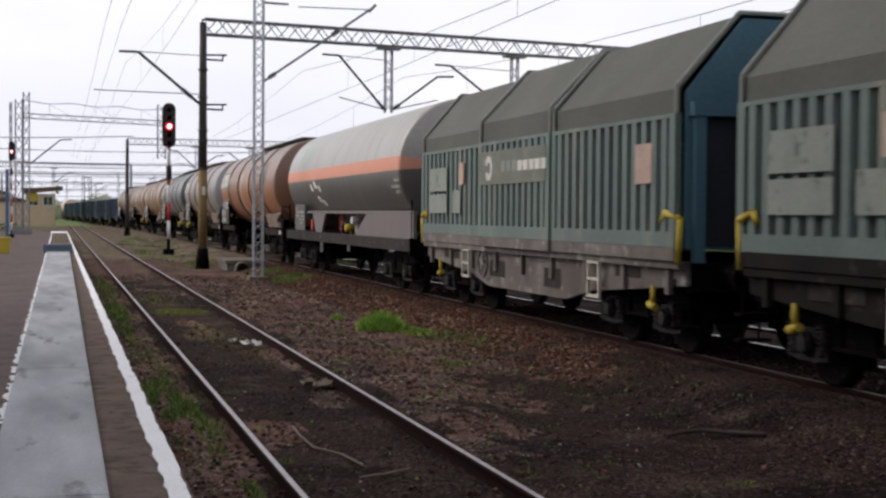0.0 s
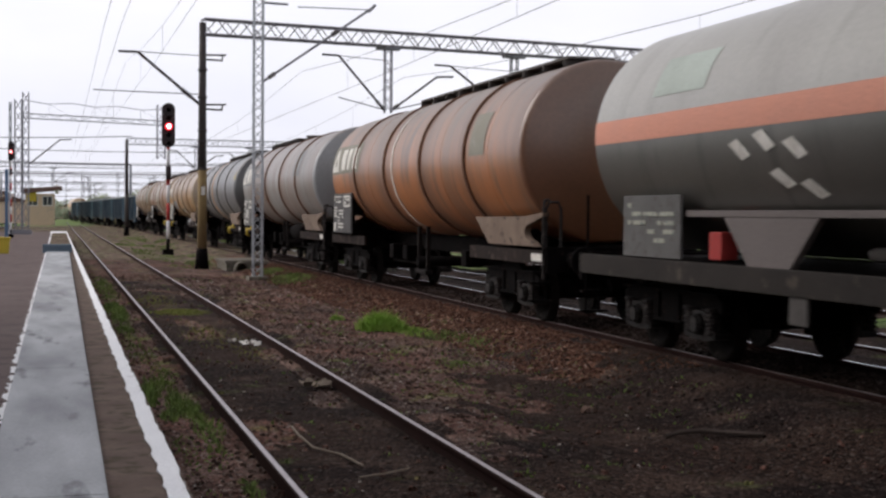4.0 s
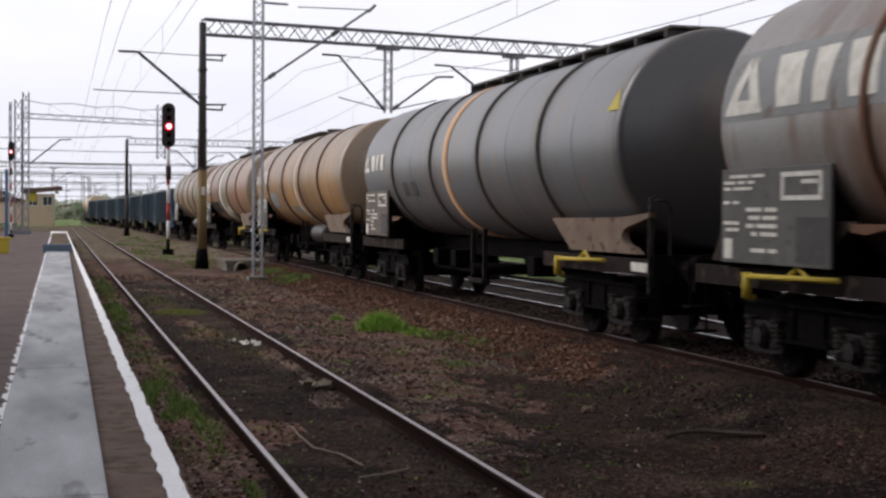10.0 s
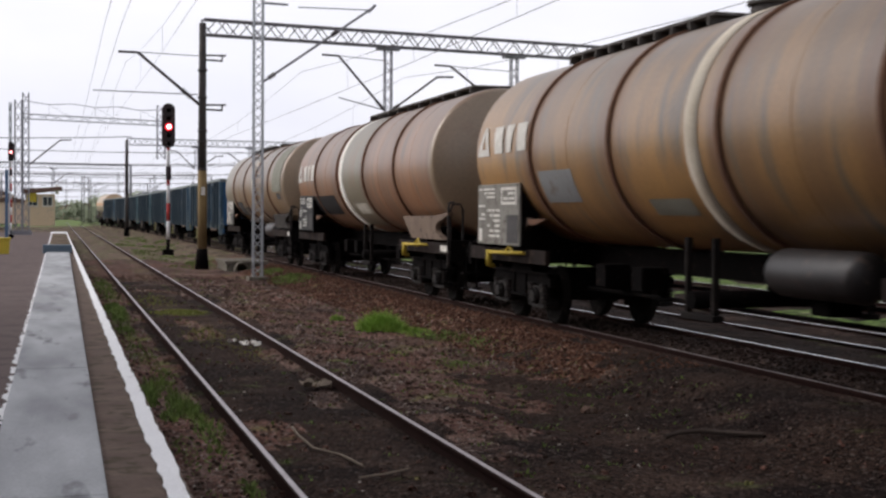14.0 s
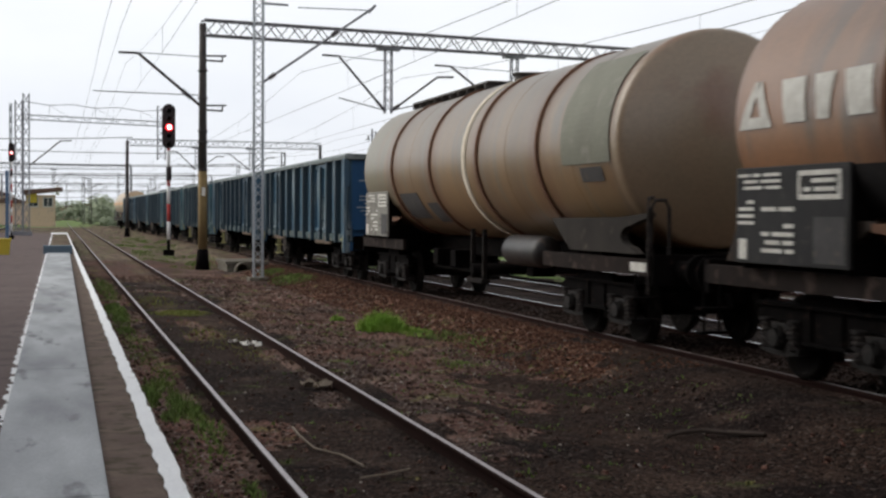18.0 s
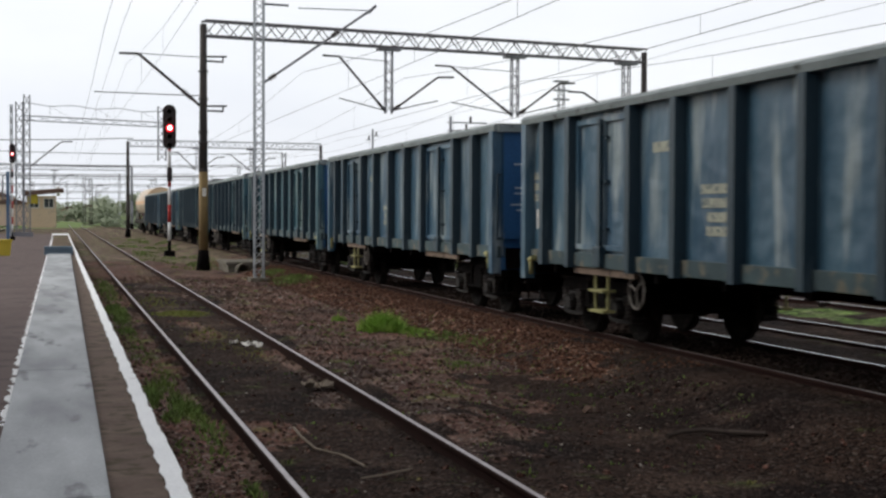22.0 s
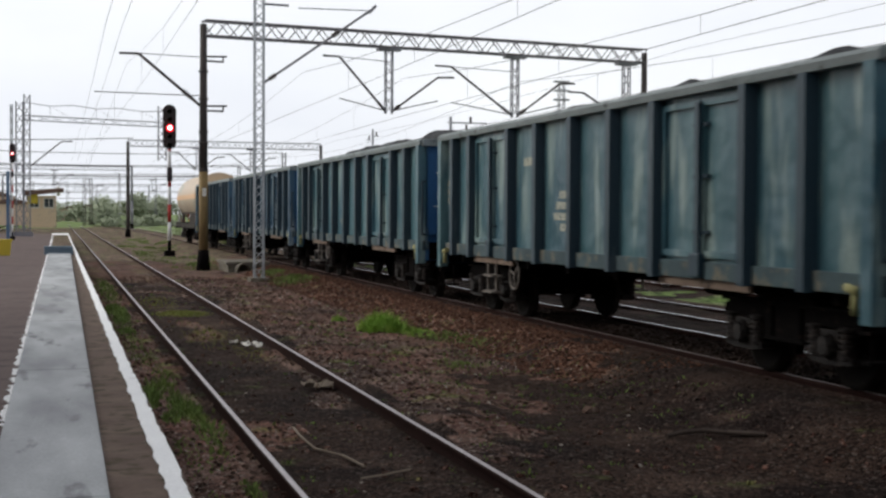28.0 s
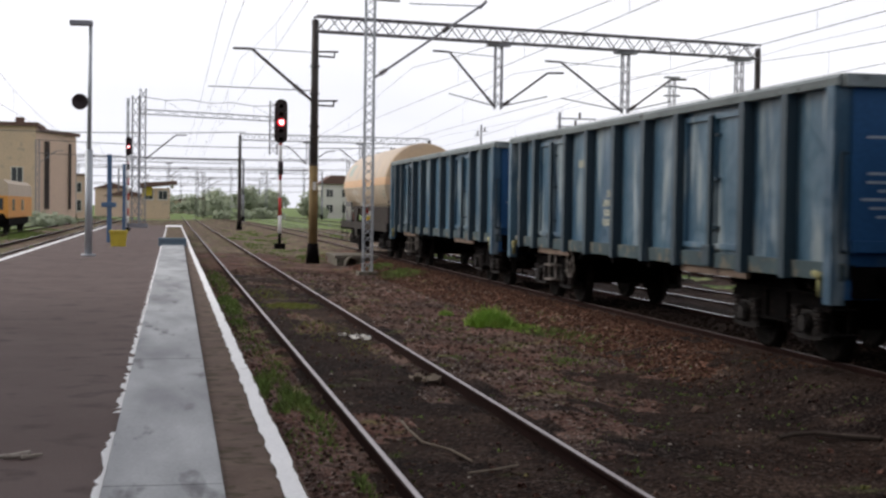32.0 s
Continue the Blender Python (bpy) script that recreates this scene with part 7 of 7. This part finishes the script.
def tree(x, y, hi, wide, seed, label, trunk=True, leaf=0.32, count=1500):
    rnd = random.Random(seed)
    t = empty("tree" if trunk else "bush", label, "tree" if trunk else "bush", "trees beyond the yard", (x, y, -0.3))
    blobs = []
    for k in range(9):
        a = rnd.uniform(0, 2 * math.pi)
        d = wide * 0.5 * rnd.uniform(0.1, 0.75)
        blobs.append((d * math.cos(a), d * math.sin(a), hi * rnd.uniform(0.35 if trunk else 0.2, 0.82), wide * rnd.uniform(0.16, 0.30)))
    bm = B()
    if trunk:
        rod(bm, (0, 0, 0), (0, 0, hi * 0.55), wide * 0.035, 8, wide * 0.018)
    for bx, by, bz, br in blobs:
        rod(bm, (0, 0, hi * (0.25 if trunk else 0.02)), (bx, by, bz), wide * 0.014, 5, wide * 0.004)
    part("trunk", bm, M_BARK, t)
    verts, faces = [], []
    for k in range(count):
        bx, by, bz, br = blobs[k % len(blobs)]
        v = Vector((rnd.gauss(0, 1), rnd.gauss(0, 1), rnd.gauss(0, 1))).normalized() * br * rnd.uniform(0.55, 1.12)
        c = Vector((bx, by, bz)) + Vector((v.x, v.y, v.z * 0.85))
        if c.z < 0.1:
            continue
        s = leaf * rnd.uniform(0.5, 1.3)
        e1 = Vector((rnd.uniform(-1, 1), rnd.uniform(-1, 1), rnd.uniform(-0.6, 0.6))).normalized()
        e2 = e1.orthogonal().normalized()
        i = len(verts)
        verts += [c - e1 * s, c + e2 * s * 0.55, c + e1 * s, c - e2 * s * 0.55]
        faces.append((i, i + 1, i + 2, i + 3))
    me = bpy.data.meshes.new("crown")
    me.from_pydata([tuple(v) for v in verts], [], faces)
    me.materials.append(M_LEAF)
    o = new("crown", me)
    o.parent = t


rt = random.Random(11)
for k, (x, y, hi, wide) in enumerate(((3.6, 300, 6.5, 8), (8.5, 285, 6.0, 9), (13.5, 262, 7.2, 8), (16.5, 268, 5.8, 8), (20, 280, 5.5, 9), (24.5, 250, 6.0, 7), (34.5, 250, 5.5, 6), (40, 262, 6.5, 8), (48, 270, 7, 9),
                                        (58, 280, 7.5, 10), (70, 290, 8, 11), (84, 300, 8, 11), (-2.5, 320, 6, 9), (-9, 330, 6, 9), (1, 410, 8, 14), (12, 400, 8, 14), (26, 390, 9, 14), (-6.5, 300, 5, 7))):
    tree(x, y, hi * (0.62 if x < 12 else 0.85 if x < 30 else 1.1), wide * 0.85, 40 + k, "haze-pale green tree beyond the yard", leaf=0.45, count=1100)
for k in range(11):
    tree(rt.uniform(3, 27), rt.uniform(195, 250), rt.uniform(1.0, 2.0), rt.uniform(2.5, 4), 90 + k, "low green bush by the line", False, 0.3, 500)
for k in range(6):
    tree(rt.uniform(-15, -10.5), rt.uniform(110, 150), rt.uniform(0.8, 1.3), rt.uniform(2, 3.5), 120 + k, "low green bush by the platform track", False, 0.2, 450)

# ================= grass =================


def grass(name, label, spots, seed, mat=M_GRASS):
    """Blades in tufts: spots of (x, y, reach across, reach along, height, blades)."""
    rnd = random.Random(seed)
    verts, faces = [], []
    for x, y, rx, ry, hgt, n in spots:
        for k in range(n):
            a, d = rnd.uniform(0, 2 * math.pi), math.sqrt(rnd.random())
            px, py = x + rx * d * math.cos(a) + rnd.gauss(0, rx * 0.12), y + ry * d * math.sin(a) + rnd.gauss(0, ry * 0.12)
            h = hgt * rnd.uniform(0.35, 1.1) * (1.15 - 0.7 * d)
            w = rnd.uniform(0.006, 0.014) * (1 + max(0, py - 20) * 0.03)
            ang = rnd.uniform(0, math.pi)
            lean = Vector((rnd.gauss(0, 0.35), rnd.gauss(0, 0.35), 1)).normalized()
            base = Vector((px, py, lie(px, py) - 0.01))
            side = Vector((math.cos(ang), math.sin(ang), 0)) * w
            mid = base + lean * h * 0.6
            tip = base + lean * h + Vector((lean.x, lean.y, -0.15)) * h * 0.35
            i = len(verts)
            verts += [base - side, base + side, mid + side * 0.7, mid - side * 0.7, tip]
            faces += [(i, i + 1, i + 2, i + 3), (i + 3, i + 2, i + 4)]
    me = bpy.data.meshes.new(name)
    me.from_pydata([tuple(v) for v in verts], [], faces)
    me.materials.append(mat)
    tagged(new(name, me), label, "grass", kind="stuff")


grass("grass_tuft", "bright green tuft of grass on dark soil", [(5.50, 23.3, 0.36, 0.50, 0.44, 2300), (5.25, 26.0, 0.12, 0.3, 0.2, 150), (5.9, 22.8, 0.30, 0.8, 0.14, 420)], 1, M_TUFT)
grass("low_weeds", "low green weeds creeping over the ballast", [(6.15, 21.6, 0.30, 1.1, 0.11, 420), (6.3, 20.2, 0.24, 0.8, 0.10, 220), (5.25, 17.8, 0.28, 0.5, 0.08, 200), (5.9, 19.0, 0.5, 1.0, 0.05, 160), (6.6, 39.5, 0.55, 2.0, 0.16, 900), (6.7, 44, 0.4, 1.6, 0.14, 500)], 2)
grass("mossy_weeds", "yellow-green moss and weeds between the siding rails", [(2.36, 27.5, 0.55, 0.85, 0.07, 1800), (2.40, 22.1, 0.45, 2.2, 0.06, 500), (2.7, 19.3, 0.30, 1.2, 0.05, 220), (2.1, 31, 0.5, 2.5, 0.06, 500)], 3, M_MOSS)
grass("edge_weeds", "ragged weeds along the platform foot", [(1.14, 27.5, 0.20, 2.6, 0.17, 800), (0.96, 14.8, 0.07, 0.7, 0.20, 300), (1.24, 13.9, 0.16, 0.9, 0.22, 300), (1.34, 12.6, 0.14, 0.9, 0.16, 170), (1.14, 15.6, 0.18, 0.9, 0.15, 190), (1.3, 16.9, 0.14, 0.8, 0.10, 110), (1.25, 11.2, 0.14, 0.7, 0.09, 80), (1.05, 13.2, 0.07, 0.4, 0.15, 120), (1.15, 19.5, 0.2, 2.4, 0.09, 280), (1.1, 23.5, 0.18, 1.8, 0.12, 300), (1.05, 11.5, 0.12, 0.8, 0.07, 90), (1.36, 9.6, 0.07, 0.5, 0.10, 120), (1.2, 36, 0.25, 6, 0.14, 600)], 4)
spots = []
rg = random.Random(8)
for k in range(420):
    spots.append((rg.uniform(0.85, 7.0), 8 + 34 * rg.random() ** 1.3, 0.08, 0.14, rg.uniform(0.02, 0.07), rg.randint(5, 16)))
for k in range(260):
    spots.append((rg.uniform(4.2, 6.9), rg.uniform(12, 25), 0.10, 0.16, rg.uniform(0.03, 0.08), rg.randint(6, 14)))
for k in range(75):
    y = rg.uniform(48, 112)
    spots.append((rg.choice((rg.uniform(4.0, 6.6), rg.uniform(3.6, 6.6), rg.uniform(9.9, 11.2), rg.uniform(14, 15.8))), y, 0.5, 1.8, rg.uniform(0.08, 0.22), 70))
for k in range(60):
    spots.append((rg.uniform(-6.0, -4.75), rg.uniform(20, 110), 0.5, 2.0, rg.uniform(0.12, 0.3), 80))
for k in range(70):
    spots.append((rg.uniform(-13, -8.4), rg.uniform(30, 110), 0.9, 3.0, rg.uniform(0.15, 0.4), 80))
grass("scattered_weeds", "scattered weeds over the yard", spots, 5)
grass("platform_end_grass", "yellowish grass at the platform end between the white lines", [(0.12, 72.0, 0.30, 19.0, 0.12, 1500)], 6)
bm = B()
box(bm, -0.30, 0.60, 51.0, 100.2, PLAT + 0.001, PLAT + 0.012)
thing("grass_strip", bm, M_YARD, "worn grass strip between the white lines at the platform end", "grass", kind="structure")

# ================= stones, sticks, litter =================


def stones(name, label, n, region, size, mat, seed, thin=0.9):
    rnd = random.Random(seed)
    verts, faces = [], []
    for k in range(n):
        x = rnd.uniform(region[0], region[1])
        y = region[2] + (region[3] - region[2]) * rnd.random() ** 1.6
        if x < 7.9 and dark_ground(x, y) and rnd.random() < thin:
            continue
        s = rnd.uniform(*size) * (1 + max(0, y - 20) * 0.012)
        z = lie(x, y)
        i = len(verts)
        a = rnd.uniform(0, 6.28)
        for j in range(4):
            b = a + j * 1.571 + rnd.uniform(-0.35, 0.35)
            verts.append((x + s * math.cos(b) * rnd.uniform(0.7, 1.2), y + s * math.sin(b) * rnd.uniform(0.7, 1.2), z - 0.25 * s))
        for j in range(4):
            b = a + 0.5 + j * 1.571 + rnd.uniform(-0.35, 0.35)
            verts.append((x + s * 0.62 * math.cos(b), y + s * 0.62 * math.sin(b), z + s * rnd.uniform(0.35, 0.85)))
        faces += [(i + j, i + (j + 1) % 4, i + 4 + (j + 1) % 4, i + 4 + j) for j in range(4)] + [(i + 4, i + 5, i + 6, i + 7)]
    me = bpy.data.meshes.new(name)
    me.from_pydata(verts, [], faces)
    me.materials.append(mat)
    tagged(new(name, me), label, "stones", kind="stuff")


stones("yard_stones", "scattered dark stones and cinders", 15000, (0.75, 6.9, 6, 44), (0.010, 0.034), M_STONE, 1)
stones("soil_clods", "lumps of dark soil and cinder", 500, (0.8, 6.8, 7, 36), (0.025, 0.050), M_SOIL, 7, 0.0)
stones("pale_pebbles", "scattered pale pebbles", 1000, (0.75, 6.9, 6, 40), (0.010, 0.026), M_PALE_STONE, 2)
stones("sooty_stones", "darker stones beside the track", 2200, (5.95, 7.70, 8, 15.5), (0.014, 0.036), M_DARK_STONE, 8)
stones("ballast_stones", "rusty brown ballast stones on the track shoulder", 12500, (5.95, 7.70, 15, 48), (0.014, 0.036), M_BALLAST_STONE, 3)
# A darker stone here puts the train's shade into colour as well.
stones("track_stones", "dark ballast stones between the rails", 5000, (7.95, 9.3, 8, 48), (0.018, 0.040), M_DARK_STONE, 4)


def lump(name, label, x, y, size, mat, seed):
    bm = B()
    bmesh.ops.create_icosphere(bm, subdivisions=2, radius=1.0)
    for v in bm.verts:
        k = 1 + 0.45 * noise.noise(v.co * 1.7 + Vector((seed * 3.1, 0, 0)))
        v.co = Vector((v.co.x * size[0] * k, v.co.y * size[1] * k, v.co.z * size[2] * k))
    o = thing(name, bm, mat, label, "litter")
    o.location = (x, y, lie(x, y) + size[2] * 0.35)
    return o


M_DRY = material("dry_pale_stick", (0.25, 0.205, 0.16), (0.15, 0.12, 0.09), None, 0.9, 0, 8, 40)


def scrap(name, label, x, y, size, mat, seed):
    """A crumpled sheet: a small grid folded by noise, lying on the ground."""
    bm = B()
    n = 7
    grid = []
    for j in range(n + 1):
        row = []
        for i in range(n + 1):
            u, v = i / n - 0.5, j / n - 0.5
            edge = 1 - 0.35 * noise.noise((u * 3 + seed, v * 3, 1))
            px, py = u * size[0] * 2 * edge, v * size[1] * 2 * edge
            row.append(bm.verts.new((px, py, 0.02 + size[2] * (0.5 + noise.noise((u * 5, v * 5 + seed, 2))))))
        grid.append(row)
    for j in range(n):
        for i in range(n):
            if noise.noise((i * 0.8 + seed, j * 0.8, 5)) > -0.22:
                bm.faces.new((grid[j][i], grid[j][i + 1], grid[j + 1][i + 1], grid[j + 1][i]))
    o = thing(name, bm, mat, label, "litter")
    o.location = (x, y, lie(x, y))
    return o


scrap("pale_rag", "crumpled tan rag caught beside the rail", 2.86, 15.3, (0.17, 0.22, 0.09), M_DRY, 1)
scrap("paper_scrap", "torn white scrap lying between the rails", 2.78, 20.3, (0.13, 0.22, 0.08), M_WHITE, 2)
scrap("paper_scrap", "small torn white scrap by the rail", 2.60, 20.9, (0.06, 0.10, 0.05), M_WHITE, 6)
lump("stone_block", "small dark stone block on the soil", 5.35, 13.2, (0.10, 0.06, 0.05), M_STONE, 3)


def stick(name, label, pts, r, mat):
    bm = B()
    for a, b in zip(pts, pts[1:]):
        rod(bm, (a[0], a[1], lie(a[0], a[1]) + a[2]), (b[0], b[1], lie(b[0], b[1]) + b[2]), r, 6, r * 0.85)
    thing(name, bm, mat, label, "branch")


bm = B()
for a, b in (((-1.02, 8.02), (-0.93, 8.10)), ((-0.93, 8.10), (-0.84, 8.06)), ((-0.90, 8.09), (-0.80, 8.22)), ((-0.84, 8.06), (-0.72, 8.12))):
    rod(bm, (a[0], a[1], PLAT + 0.014), (b[0], b[1], PLAT + 0.020), 0.018, 6, 0.009)
thing("dry_twig", bm, M_PALE_STONE, "small pale forked twig lying on the asphalt platform", "branch")
stick("dry_root", "crooked pale dry root between the siding rails", [(2.10, 12.4, 0.03), (2.06, 11.75, 0.045), (2.09, 11.25, 0.03), (2.13, 11.05, 0.04), (2.25, 10.85, 0.03), (2.33, 10.40, 0.02)], 0.012, M_DRY)
stick("dry_stick", "straight dry stick lying on the soil", [(2.18, 9.85, 0.03), (2.40, 9.95, 0.035), (2.62, 10.10, 0.03)], 0.010, M_DRY)
stick("fallen_branch", "dark bent branch lying on the soil", [(5.42, 11.5, 0.02), (5.62, 11.62, 0.05), (5.84, 11.62, 0.06), (6.05, 11.50, 0.05), (6.28, 11.22, 0.02)], 0.028, M_SLEEPER)

# ================= how the train rolls =================


def run(t):
    """How far the train has rolled by t seconds."""
    even = 6.38 * t + 0.0225 * t * t - 0.000133 * t ** 3
    return even - float(np.interp(t, JERK_T, JERK))


# the slack in the couplings lets the train surge and lag by a hand's width
JERK_T = (0.0, 3.5, 5.5, 6.0, 7.0, 9.0, 10.0, 12.0, 14.0, 17.0, 19.0, 20.0, 21.0, 23.0, 25.0, 29.0, 31.0, 32.0)
JERK = (0.0, 0.0, -0.05, -0.30, -0.40, -0.48, -0.40, -0.42, -0.46, -0.37, -0.40, -0.16, -0.37, -0.44, -0.50, -0.39, -0.32, -0.22)


def motions():
    for wagon, u in TRAIN:
        rows = []
        for k in range(33):
            t = 1.0 * k
            y = u - run(t)
            mid = y + 8.0
            rows.append((t, pose(XC + swing(mid) - 8.0 * math.sin(heading(mid)), y, RAIL_Z, 0, 0, -math.degrees(heading(mid)))))
        walk(wagon, rows)
    # the wheels roll: less than a quarter turn from row to row
    for wagon, wheel in WHEELS:
        at = Vector(wheel.location)
        walk(wheel, [(k / 10, pose(at.x, at.y, at.z, math.degrees(run(k / 10) / 0.5), 0, 0)) for k in range(321)])


motions()
